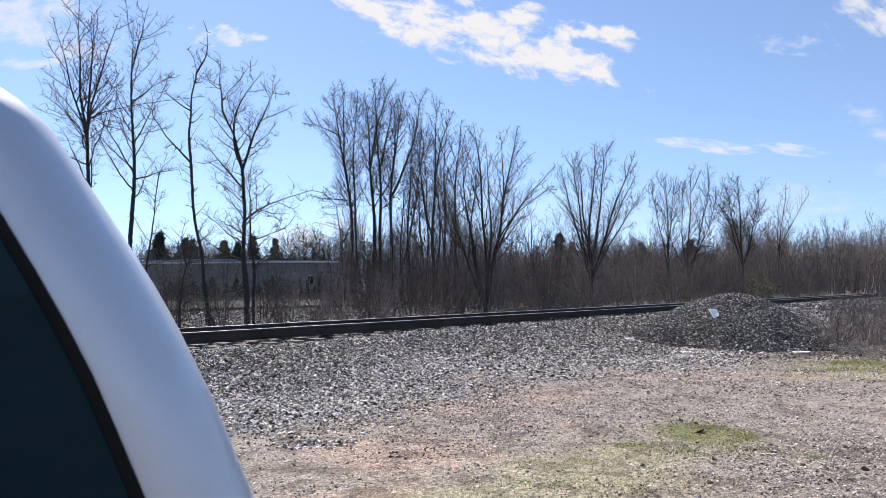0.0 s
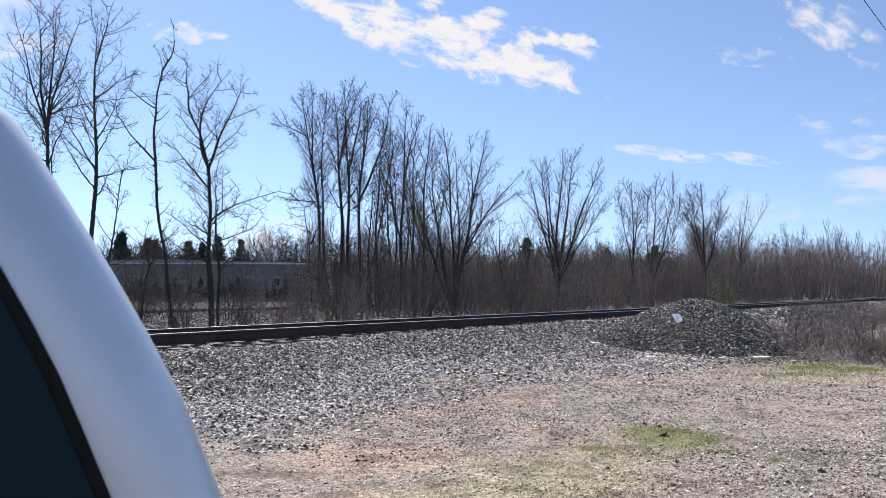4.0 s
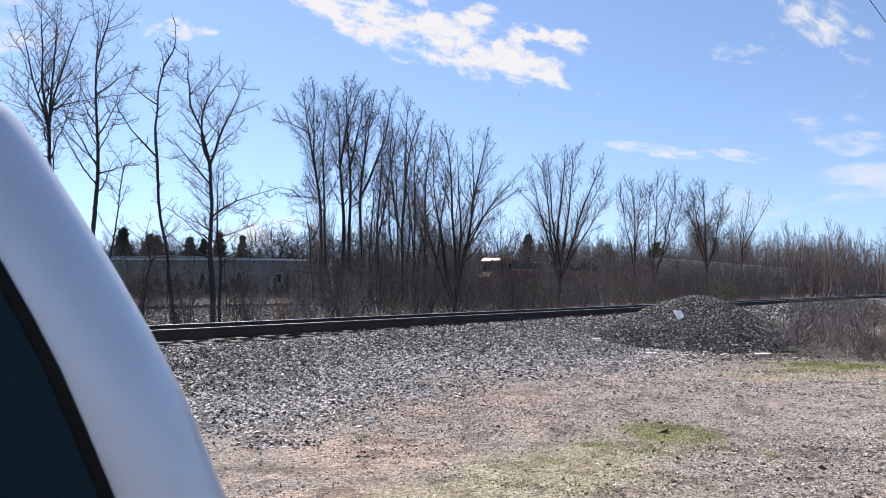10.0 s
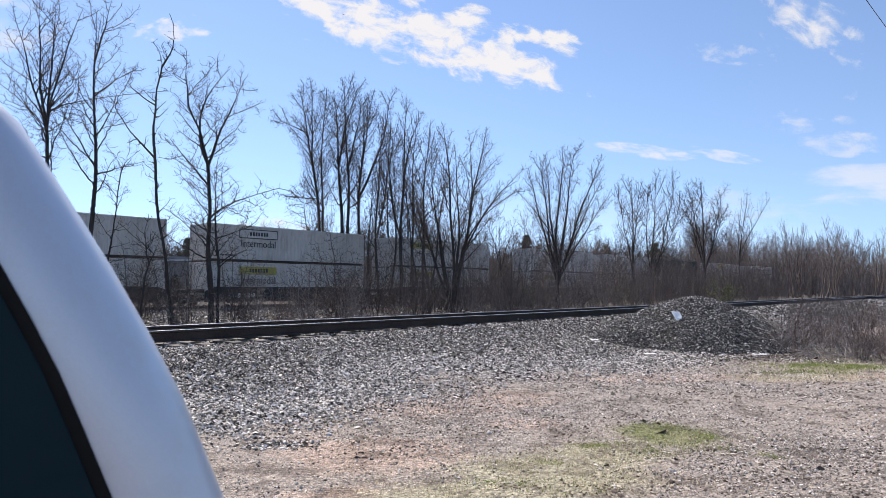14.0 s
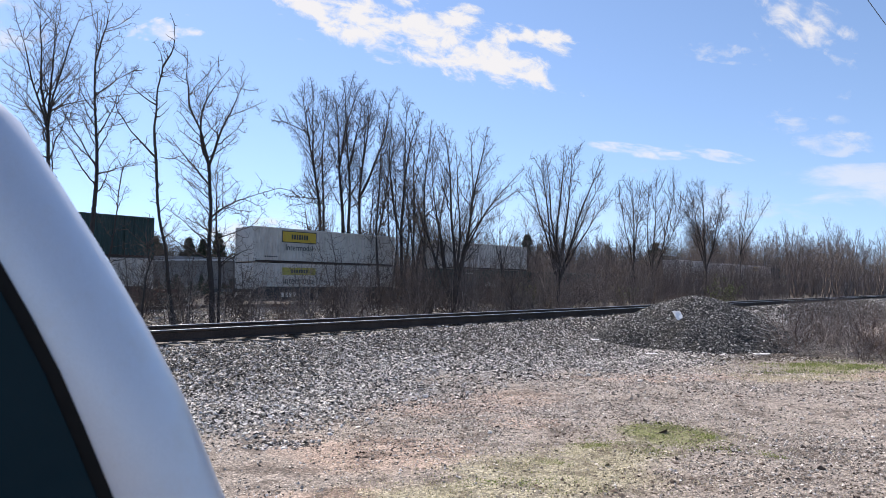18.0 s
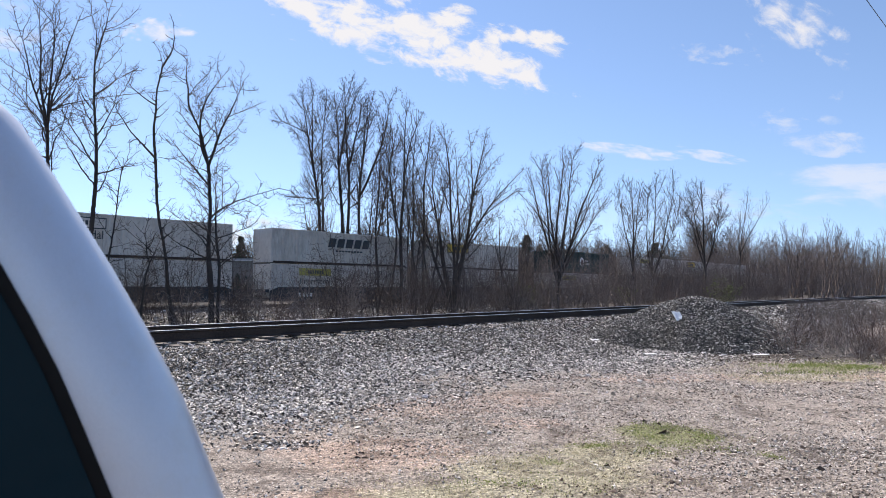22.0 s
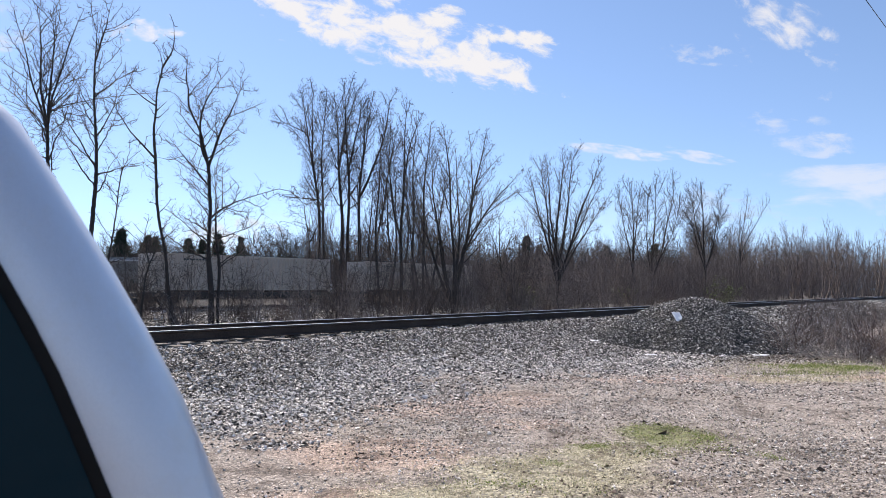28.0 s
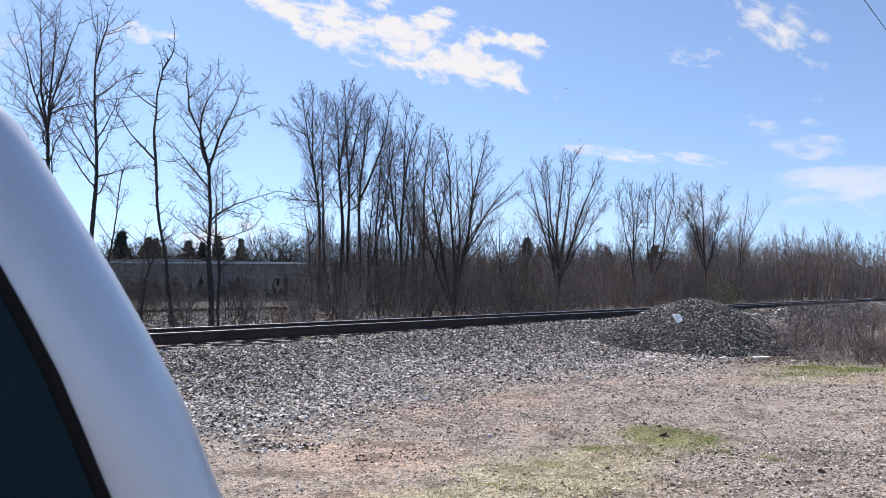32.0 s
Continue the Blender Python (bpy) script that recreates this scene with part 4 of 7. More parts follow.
tree("bare_tree", -15.26, 31, float(ground_z(-15.26, 31)), [(0.07, 0, 0.89, 7.4, -0.14, 0.05), (0.57, 5.66, -0.27, 6.54, 0.13, 0.02), (0.75, 6.75, 1.49, 7.84, -0.17, 0.02)], 103,
     "slim leaning bare sapling", group=ROW, first=0.3, spread=0.9, boughs=12, reach=0.244, angle=(40, 75), curl=0.1, gap=0.27, rise=30, bud=0.5, fine=0.012, wob=0.2, up=0.03, spurs=0.5)
tree("bare_tree", -12.26, 28, float(ground_z(-12.26, 28)), [(0.06, 0, 0.75, 3.96, -0.3, 0.055), (0.23, 2.53, 0.17, 4.61, -0.16, 0.03), (0.35, 2.99, -0.74, 4.15, -0.01, 0.025)], 104,
     "slim leaning bare sapling", group=ROW, first=0.3, spread=0.9, boughs=12, reach=0.244, angle=(40, 75), curl=0.1, gap=0.27, rise=30, bud=0.5, fine=0.012, wob=0.2, up=0.03, spurs=0.5)
tree("bare_tree", -10.1, 30, float(ground_z(-10.1, 30)), [(0.05, 0, -0.24, 7.13, -0.01, 0.12), (-0.24, 6.83, -1.17, 9.66, 0.13, 0.064), (-1.17, 9.66, -1.3, 12.11, -0.04, 0.032), (-0.24, 7.08, 0.4, 11.39, -0.74, 0.056), (-0.12, 7.03, 1.47, 10.5, -0.12, 0.056), (0.04, 4.28, 2.69, 6.13, -0.93, 0.048), (2.69, 6.13, 3.29, 5.83, 0.28, 0.016), (-0.3, 6.08, -1.84, 8.14, -0.04, 0.04), (0.29, 0, -0.16, 6.83, 0.08, 0.072), (0.05, 3.84, 1.87, 4.28, 0, 0.024)], 105,
     "bare tree with an open spreading crown", group=ROW, first=0.34, spread=1.25, boughs=14, reach=0.293, angle=(40, 75), curl=0.15, gap=0.25, rise=36, bud=0.5, fine=0.013, wob=0.18, up=0.05, spurs=0.6)
tree("bare_tree", -13.33, 75, float(ground_z(-13.33, 75)), [(0.04, 0, -2.59, 23.74, 0.7, 0.185), (-0.45, 11.5, -3.56, 11.5, 0, 0.059), (-1.41, 18.79, -5.05, 20.31, -0.06, 0.05), (-0.22, 12.88, -0.96, 23.61, -0.33, 0.101), (1.09, 0, 0.68, 22.84, -0.72, 0.143)], 107,
     "very tall bare tree with upswept limbs", group=BACK, first=0.42, spread=2.0, boughs=24, reach=0.16, angle=(24, 48), curl=0.25, gap=0.29, rise=62, bud=0.5, fine=0.02, wob=0.10, up=0.05, spurs=0.6, droop=0.22)
tree("bare_tree", -11.32, 76, float(ground_z(-11.32, 76)), [(0.04, 0, -1, 23.77, 0.42, 0.21), (-0.1, 14.93, 1.66, 24.42, -0.28, 0.126), (0.85, 0, 0.39, 24.55, 0.25, 0.185), (0.97, 14.93, 2.31, 23.13, 0.16, 0.092)], 108,
     "very tall bare tree with upswept limbs", group=BACK, first=0.42, spread=2.0, boughs=24, reach=0.16, angle=(24, 48), curl=0.25, gap=0.29, rise=62, bud=0.5, fine=0.02, wob=0.10, up=0.05, spurs=0.6, droop=0.22)
tree("bare_tree", -9.12, 77, float(ground_z(-9.12, 77)), [(0.03, 0, 1.28, 23.87, -0.83, 0.168), (-0.06, 11.77, 3.08, 23.41, 0.69, 0.134), (0.79, 0, 3.99, 20.61, -0.17, 0.143), (0.24, 15.11, 0.64, 22.56, -0.04, 0.084)], 109,
     "very tall bare tree with upswept limbs", group=BACK, first=0.42, spread=2.0, boughs=24, reach=0.16, angle=(24, 48), curl=0.25, gap=0.29, rise=62, bud=0.5, fine=0.02, wob=0.10, up=0.05, spurs=0.6, droop=0.22)
tree("bare_tree", -13.36, 70, float(ground_z(-13.36, 70)), [(0.04, 0, -0.78, 10.95, 0.13, 0.12), (-0.26, 6.31, -3.06, 8.51, 1.55, 0.06), (0.14, 6.31, 1.83, 10.95, 0.12, 0.06)], 111,
     "bare tree with drooping side branches", group=BACK, first=0.25, spread=1.6, boughs=14, reach=0.305, angle=(50, 85), curl=-0.1, gap=0.38, rise=5, bud=0.5, fine=0.015, wob=0.14, up=-0.05, spurs=0.6, droop=0.3)
tree("bare_tree", -3.72, 62, float(ground_z(-3.72, 62)), [(0.01, 0, 0.52, 18.31, -0.16, 0.151), (0.23, 10.91, 1.86, 17.37, -0.32, 0.092), (-0.27, 6.28, -0.92, 16.53, -0.55, 0.084), (1.23, 0, 1.35, 16.9, -0.28, 0.109), (2.76, 0, 0.02, 12.47, 0.32, 0.084)], 113,
     "slim tall bare tree with a dense dark top", group=ROW, first=0.36, spread=1.55, boughs=20, reach=0.183, angle=(25, 50), curl=0.25, gap=0.30, rise=58, bud=0.5, fine=0.018, wob=0.1, up=0.05, spurs=0.65, droop=0.15, leafy=("bud_dark", 0.035, 5))
tree("bare_tree", 0.67, 43, float(ground_z(0.67, 43)), [(-0, 0, -0.6, 11.72, 0.24, 0.122), (-0.21, 0.3, -2.74, 9.19, -0.26, 0.086), (0.1, 0.3, 0.11, 10.56, 0.28, 0.079), (0.32, 0.3, 2.12, 11.58, -0.02, 0.108), (0.42, 0.3, 4.47, 9.12, -1.16, 0.094), (0.67, 3.05, 4.39, 7.97, -1.03, 0.058), (-0.18, 0.3, -1.35, 10.64, -0.31, 0.079), (1.18, 5.9, 1.05, 11.43, 0.16, 0.05), (-0.11, 0.3, -1.53, 8.04, 0.05, 0.05)], 112,
     "many-stemmed bare maple rising from dense brush", group=ROW, first=0.30, spread=1.15, boughs=13, reach=0.207, angle=(24, 46), curl=0.2, gap=0.205, rise=64, bud=0.5, fine=0.0135, wob=0.07, up=0.08, spurs=0.5, leafy=("bud", 0.024, 5))
tree("bare_tree", 5.06, 58, float(ground_z(5.06, 58)), [(-0.02, 0, -0.26, 7.99, 0, 0.062), (-0.1, 3.1, -1.32, 7.41, 0.07, 0.037), (-0.05, 3.1, 1.22, 7.32, -0.1, 0.037)], 115,
     "rounded bare tree behind the brush", group=ROW, first=0.25, spread=1.5, boughs=13, reach=0.244, gap=0.36, rise=45, bud=0.5, fine=0.013, wob=0.14, up=0.05, spurs=0.5)
tree("bare_tree", 7.63, 45, float(ground_z(7.63, 45)), [(-0.03, 0, 0.45, 10.61, -0.32, 0.108), (-0.16, 1.83, -2.78, 7.67, 0.98, 0.065), (-0.16, 2.01, -1.95, 9.47, -0.04, 0.072), (-0.09, 1.64, -1.24, 10.04, -0.06, 0.079), (-0.08, 1.83, -0.75, 10.3, 0.03, 0.072), (0.06, 1.64, 1.2, 10.83, -0.03, 0.079), (0.1, 1.83, 2.54, 9.93, -0.13, 0.079), (0.14, 2.01, 3.27, 8.8, -0.22, 0.072), (0.14, 2.38, 3.47, 7.52, -0.13, 0.058)], 116,
     "vase-shaped bare tree with many rising limbs", group=ROW, first=0.30, spread=1.15, boughs=17, reach=0.183, angle=(18, 34), curl=0.12, gap=0.205, rise=64, bud=0.5, fine=0.0135, wob=0.07, up=0.08, spurs=0.5)
tree("bare_tree", 21.05, 75, float(ground_z(21.05, 75)), [(-0.07, 0, -0.15, 13.38, -0.01, 0.099), (-0.09, 2.32, -2.03, 12.38, 0.13, 0.062), (0.05, 2.94, 0.96, 13.13, -0.29, 0.062)], 117,
     "bare tree with several thin stems", group=ROW, first=0.30, spread=2.0, boughs=14, reach=0.207, angle=(22, 42), curl=0.2, gap=0.31, rise=60, bud=0.5, fine=0.019, wob=0.09, up=0.06, spurs=0.6)
tree("bare_tree", 22.41, 74, float(ground_z(22.41, 74)), [(-0.07, 0, 1.04, 13.71, 0.04, 0.099), (0.1, 2.31, 2.62, 13.22, 0.29, 0.074), (0.18, 3.53, 3.44, 11.37, 0.56, 0.05), (-0.03, 2.31, -0.09, 12.42, -0.31, 0.056)], 120,
     "bare tree with several thin rising stems", group=ROW, first=0.30, spread=2.0, boughs=14, reach=0.207, angle=(22, 42), curl=0.2, gap=0.31, rise=60, bud=0.5, fine=0.019, wob=0.09, up=0.06, spurs=0.6)
tree("bare_tree", 30.68, 80, float(ground_z(30.68, 80)), [(-0.09, 0.3, -0.17, 13.9, 0.09, 0.112), (-0.07, 3.69, -2.79, 12.16, 0.04, 0.068), (-0.06, 4.34, -1.78, 13.3, 0.02, 0.068), (0.13, 3.69, 1.66, 12.7, 0.29, 0.068), (0.21, 4.34, 2.8, 10.83, 0.16, 0.062)], 118,
     "round-crowned bare tree with dense twigs", group=ROW, first=0.35, spread=1.9, boughs=16, reach=0.244, angle=(30, 55), curl=0.2, gap=0.31, rise=48, bud=0.5, fine=0.019, wob=0.12, up=0.05, spurs=0.7)
tree("bare_tree", 40.97, 95, float(ground_z(40.97, 95)), [(-0.1, 0.3, 2.47, 14.94, -0.35, 0.081), (0.35, 5.65, 1.01, 13.36, -0.3, 0.05), (0.52, 6.44, 3.69, 13.36, -0.05, 0.05)], 119,
     "pale slender bare tree with fine twigs", group=ROW, first=0.25, spread=2.2, boughs=14, reach=0.207, angle=(22, 42), curl=0.2, gap=0.42, rise=62, bud=0.5, fine=0.015, wob=0.08, up=0.08, spurs=0.7, twig="twig_grey")
tree("bare_tree", -6.08, 66, float(ground_z(-6.08, 66)), [(0.02, 0, 0.37, 17.16, -0.44, 0.134), (0.99, 0, 1.14, 15.28, 0.54, 0.101), (-1.17, 0, -0.49, 13.72, -0.1, 0.092)], 130,
     "slim bare tree with close rising twigs among taller ones", group=ROW, first=0.3, spread=1.6, boughs=18, reach=0.17, angle=(25, 50), curl=0.25, gap=0.31, rise=55, bud=0.5, fine=0.017, wob=0.1, up=0.05, spurs=0.65, droop=0.1)
tree("bare_tree", -1.53, 58, float(ground_z(-1.53, 58)), [(0.01, 0, 0.56, 15.86, -0.35, 0.126), (-0.33, 0, -1.74, 10.79, -0.04, 0.084), (0.39, 0, 1.91, 12.25, 0.06, 0.084)], 131,
     "slim bare tree with close rising twigs among taller ones", group=ROW, first=0.3, spread=1.6, boughs=18, reach=0.17, angle=(25, 50), curl=0.25, gap=0.31, rise=55, bud=0.5, fine=0.017, wob=0.1, up=0.05, spurs=0.65, droop=0.1)
tree("bare_tree", -4.98, 72, float(ground_z(-4.98, 72)), [(0.02, 0, -0.88, 14.23, -0.18, 0.109), (0.73, 0, 1.03, 15.44, 0.43, 0.109), (1.67, 0, 2.83, 12.42, 0.33, 0.084)], 132,
     "slim bare tree with close rising twigs among taller ones", group=ROW, first=0.3, spread=1.6, boughs=18, reach=0.17, angle=(25, 50), curl=0.25, gap=0.31, rise=55, bud=0.5, fine=0.017, wob=0.1, up=0.05, spurs=0.65, droop=0.1)
# ---- brush, saplings and woods: a few grown shapes, each set out many times ----
def shrub_proto(name, label, seed, height, spread, count, twig, gap=0.3, fine=0.006, category="shrub", group="", rise=35, wide=0.6, spurs=0.5, wob=0.22):
    rng = random.Random(seed)
    stems = []
    for _ in range(count):
        a = rng.uniform(-1, 1)
        stems.append((a * 0.3 * spread, 0, a * spread, height * rng.uniform(0.55, 1.0) * (1 - 0.25 * abs(a)), rng.uniform(-0.15, 0.15) * spread, fine * rng.uniform(1.8, 3.2)))
    wood, thin, ends = grow(stems, seed, first=0.12, spread=wide * 1.6, boughs=5, reach=0.3, angle=(30, 75), curl=0.1, gap=gap, rise=rise, bud=0.6, fine=fine, wob=wob, up=0.03, spurs=spurs, depth=1.5)
    ob = part(name, tube_mesh(name, np.concatenate((wood, thin)), 3), twig)
    return tagged(ob, label, category, group)


def set_out(proto, spots, seed, lo=0.75, hi=1.25):
    """Copies of a shrub or tree, each turned and sized a little differently."""
    rng = random.Random(seed)
    for i, (x, y) in enumerate(spots):
        k = rng.uniform(lo, hi)
        z = float(ground_z(x, y)) - 0.02
        m = pose(x, y, z, 0, 0, rng.uniform(0, 360))
        o = proto if i == 0 else copy_thing(proto, m)
        o.matrix_basis = m
        o.scale = (k, k, k * rng.uniform(0.9, 1.15))


def band(n, s0, s1, d0, d1, seed, gap=None):
    rng = random.Random(seed)
    spots = []
    while len(spots) < n:
        s, d = rng.uniform(s0, s1), rng.uniform(d0, d1)
        x, y = on_line(s, d)
        if gap and gap(x, y):
            continue
        spots.append((x, y))
    return spots


def view(x, y):
    return x / y if y > 0.5 else -9.0


BRUSH = "brush between the tracks"
# thin shrubs and low brambles in front of the far track, sparse at the open end and dense further along
low = [shrub_proto("bramble", "low tangle of grey leafless bramble", 200 + i, 1.3, 1.1, 8, tw, 0.19, 0.0065, group=BRUSH, rise=20) for i, tw in enumerate(("twig_grey", "twig_red", "twig"))]
tall = [shrub_proto("bare_shrub", "tall leafless shrub with thin grey whips", 210 + i, 4.4, 1.9, 9, tw, 0.31, 0.008, group=BRUSH, rise=48, wide=0.75) for i, tw in enumerate(("whip", "twig_grey", "twig"))]
sap = [shrub_proto("sapling", "thin leafless sapling among the brush", 220 + i, 7.5, 1.3, 3, tw, 0.34, 0.010, group=BRUSH, rise=45, wide=1.0) for i, tw in enumerate(("whip", "twig"))]
for i, pr in enumerate(low):
    set_out(pr, band(4, 10, 44, 17.5, 42, 230 + i, lambda x, y: not -0.50 < view(x, y) < -0.12) + band(26, 16, 70, 17.5, 44, 236 + i, lambda x, y: not -0.13 < view(x, y) < 0.34), 240 + i)
for i, pr in enumerate(tall):
    set_out(pr, band(36, 26, 96, 22, 43, 250 + i, lambda x, y: not -0.05 < view(x, y) < 0.5), 260 + i, 0.6, 1.2)
set_out(sap[0], band(24, 30, 110, 26, 43, 270, lambda x, y: not -0.11 < view(x, y) < 0.5) + band(30, 66, 116, 34, 45, 274, lambda x, y: not 0.15 < view(x, y) < 0.46), 271)
set_out(sap[1], band(24, 40, 140, 24, 43, 272, lambda x, y: not -0.05 < view(x, y) < 0.55), 273)
haze = shrub_proto("bare_shrub", "tall tangled leafless shrub before the warehouse", 287, 5.0, 2.2, 7, "whip", 0.42, 0.014, group=BRUSH, rise=25, wide=1.0)
set_out(haze, band(13, 0, 60, 54, 90, 288, lambda x, y: not -0.56 < view(x, y) < -0.26), 289, 0.6, 1.1)
screen = shrub_proto("bare_shrub", "wide leafless shrub with crooked pale twigs", 291, 3.2, 1.5, 4, "twig_grey", 0.3, 0.008, group=BRUSH, rise=15, wide=0.8, wob=0.3)
set_out(screen, band(11, 2, 36, 21, 36, 292, lambda x, y: not -0.46 < view(x, y) < -0.08), 293, 0.6, 1.1)
few = [shrub_proto("bare_shrub", "sparse leafless shrub with crooked whips", 280 + i, 4.2, 1.5, 5, "twig", 0.27, 0.009, group=BRUSH, rise=25, wide=0.9, wob=0.32) for i in range(2)]
veil = [shrub_proto("bare_shrub", "pale tangled leafless shrub before the far track", 275 + i, h, 1.6, 4, tw, 0.24, 0.007, group=BRUSH, rise=10, wide=0.7, wob=0.3) for i, (h, tw) in enumerate(((1.5, "twig_grey"), (1.9, "twig_pale"), (2.3, "twig_grey")))]
for i, pr in enumerate(veil):
    set_out(pr, band(7, 8, 44, 20, 43, 277 + i, lambda x, y: not -0.46 < view(x, y) < -0.14), 279 + i, 0.6, 1.1)
set_out(few[0], [(-12.2, 31.0), (-8.2, 28.8), (-14.0, 33.0), (-6.6, 34.0), (-11.0, 36.0), (-10.9, 29.4), (-13.4, 30.2), (-3.6, 37.0), (-5.0, 33.0)], 285, 0.6, 1.15)
set_out(few[1], [(-9.6, 33.0), (-12.9, 28.6), (-5.4, 36.5), (-15.5, 35.0), (-4.2, 33.5), (-9.0, 30.6), (-14.6, 31.8), (-2.4, 39.0), (-1.2, 36.5), (-6.2, 38.5)], 286, 0.6, 1.1)
haze_dark = shrub_proto("bare_shrub", "dark drooping leafless thicket behind the far track", 296, 6.5, 2.4, 8, "twig", 0.45, 0.015, group=BRUSH, rise=20, wide=1.0)
nest = shrub_proto("bare_shrub", "dark many-stemmed thicket round the foot of the maple", 294, 3.4, 2.0, 12, "twig", 0.27, 0.009, group=BRUSH, rise=35, wide=0.7)
set_out(haze_dark, [(-15.7, 76), (-14.4, 71), (-17.2, 79), (-13.0, 72), (-18.6, 84), (-11.2, 73), (-9.6, 72), (-7.0, 71), (-4.8, 69)], 297, 0.8, 1.25)
set_out(nest, [(-0.9, 41.8), (0.8, 41.2), (2.3, 42.0), (-2.4, 42.6), (3.6, 43.5), (6.6, 43.8), (8.6, 44.2), (-4.0, 44.5), (5.2, 46.0)], 295, 0.7, 1.15)

# tall dead weeds at the edge of the lot
weed = [shrub_proto("dead_weed", "stand of tall reddish-brown dead weed stalks", 290 + i, 1.15, 0.45, 14, tw, 0.22, 0.0032, "weeds", "weeds beside the stone pile", rise=60, wide=0.14, spurs=0.3, wob=0.12) for i, tw in enumerate(("twig_red", "twig_grey", "twig_pale"))]
for i, pr in enumerate(weed):
    rng = random.Random(300 + i)
    spots = []
    while len(spots) < 26:
        x, y = rng.uniform(8.4, 14.0), rng.uniform(13.4, 20.5)
        if view(x, y) > 0.50 + 0.06 * rng.random() and y > 13.2 + 1.2 * rng.random() and rng.random() < 0.10 + (view(x, y) - 0.5) * 6:
            spots.append((x, y))
    set_out(pr, spots, 303 + i, 0.55, 1.15)
snag = shrub_proto("bare_shrub", "small leafless shrub at the foot of the stone pile", 311, 1.3, 0.7, 6, "twig_red", 0.16, 0.005, group="weeds beside the stone pile", rise=30, wide=0.35)
set_out(snag, [(8.9, 17.2), (9.6, 18.0), (8.4, 16.7), (10.4, 16.6), (9.9, 15.6)], 312)

# greening bushes
for i, (x, y, k) in enumerate(((24.4, 60.0, 1.0), (16.8, 63.0, 0.8), (6.2, 48.5, 0.7), (27.5, 66.0, 0.8))):
    stems = [(0.2 * j - 0.8, 0, random.Random(320 + i * 9 + j).uniform(-1.5, 1.5) * k, 2.6 * k * random.Random(330 + i * 9 + j).uniform(0.6, 1), 0, 0.02) for j in range(9)]
    tree("budding_bush", x, y, float(ground_z(x, y)), stems, 340 + i, "bush just coming into yellow-green leaf", "twig", "bush", "budding bushes",
         leafy=("bud", 0.075, 1), sides=4, first=0.15, spread=0.8, gap=0.28, rise=35, bud=0.6, fine=0.009, wob=0.2, spurs=0.6, depth=1.5)

# woods behind the far track and along the line
WOODS = "woods along the railway"
wood_protos = []
for i, (h, sp, tw, fn) in enumerate(((9.0, 2.0, "whip", 0.018), (12.0, 2.4, "twig_grey", 0.018), (7.5, 2.2, "twig_grey", 0.018), (13.0, 2.4, "twig_grey", 0.018))):
    rng = random.Random(400 + i)
    stems = [(0.3 * j - 0.45, 0, rng.uniform(-1, 1) * sp, h * rng.uniform(0.7, 1), rng.uniform(-0.3, 0.3), 0.11) for j in range(4)]
    wood_protos.append(tree("wood_tree", 0, 0, 0, stems, 410 + i, "bare tree in the woods along the line", tw, "tree", WOODS,
                            sides=4, bark="whip", first=0.2, spread=2.2, boughs=8, reach=0.25, gap=0.5, rise=45, bud=0.5, fine=fn, wob=0.14, spurs=0.7, depth=1.5))
set_out(wood_protos[0], band(80, 62, 190, 53.5, 74, 420, lambda x, y: not -0.05 < view(x, y) < 0.56), 421, 0.8, 1.35)
set_out(wood_protos[2], band(84, 40, 150, 53.5, 66, 422, lambda x, y: not -0.07 < view(x, y) < 0.5), 423)
set_out(wood_protos[1], band(60, 112, 230, 22, 44, 424, lambda x, y: not 0.49 < view(x, y) < 0.75), 425, 0.85, 1.2)
set_out(wood_protos[3], band(90, 130, 280, 53, 85, 426, lambda x, y: not 0.36 < view(x, y) < 0.75), 427, 1.0, 1.4)

# far line of trees behind the warehouse
far_protos = []
for i, (h, tw) in enumerate(((12.0, "twig_grey"), (11.0, "twig"))):
    rng = random.Random(430 + i)
    stems = [(0.5 * j, 0, rng.uniform(-1, 1) * 4.5, 1.15 * h * rng.uniform(0.7, 1), 0, 0.14) for j in range(4)]
    far_protos.append(tree("far_tree", 0, 0, 0, stems, 440 + i, "distant bare tree beyond the warehouse", tw, "tree", "far treeline",
                           sides=4, first=0.2, spread=3.0, boughs=8, reach=0.25, gap=0.75, rise=45, bud=0.5, fine=0.035, wob=0.14, spurs=0.7, depth=1.2))
rng = random.Random(450)
set_out(far_protos[0], [(x, 165 + rng.uniform(-8, 20)) for x in np.linspace(-110, 60, 44)], 451, 0.85, 1.2)
set_out(far_protos[1], [(x, 175 + rng.uniform(-8, 30)) for x in np.linspace(-118, 150, 60)], 452, 0.85, 1.2)


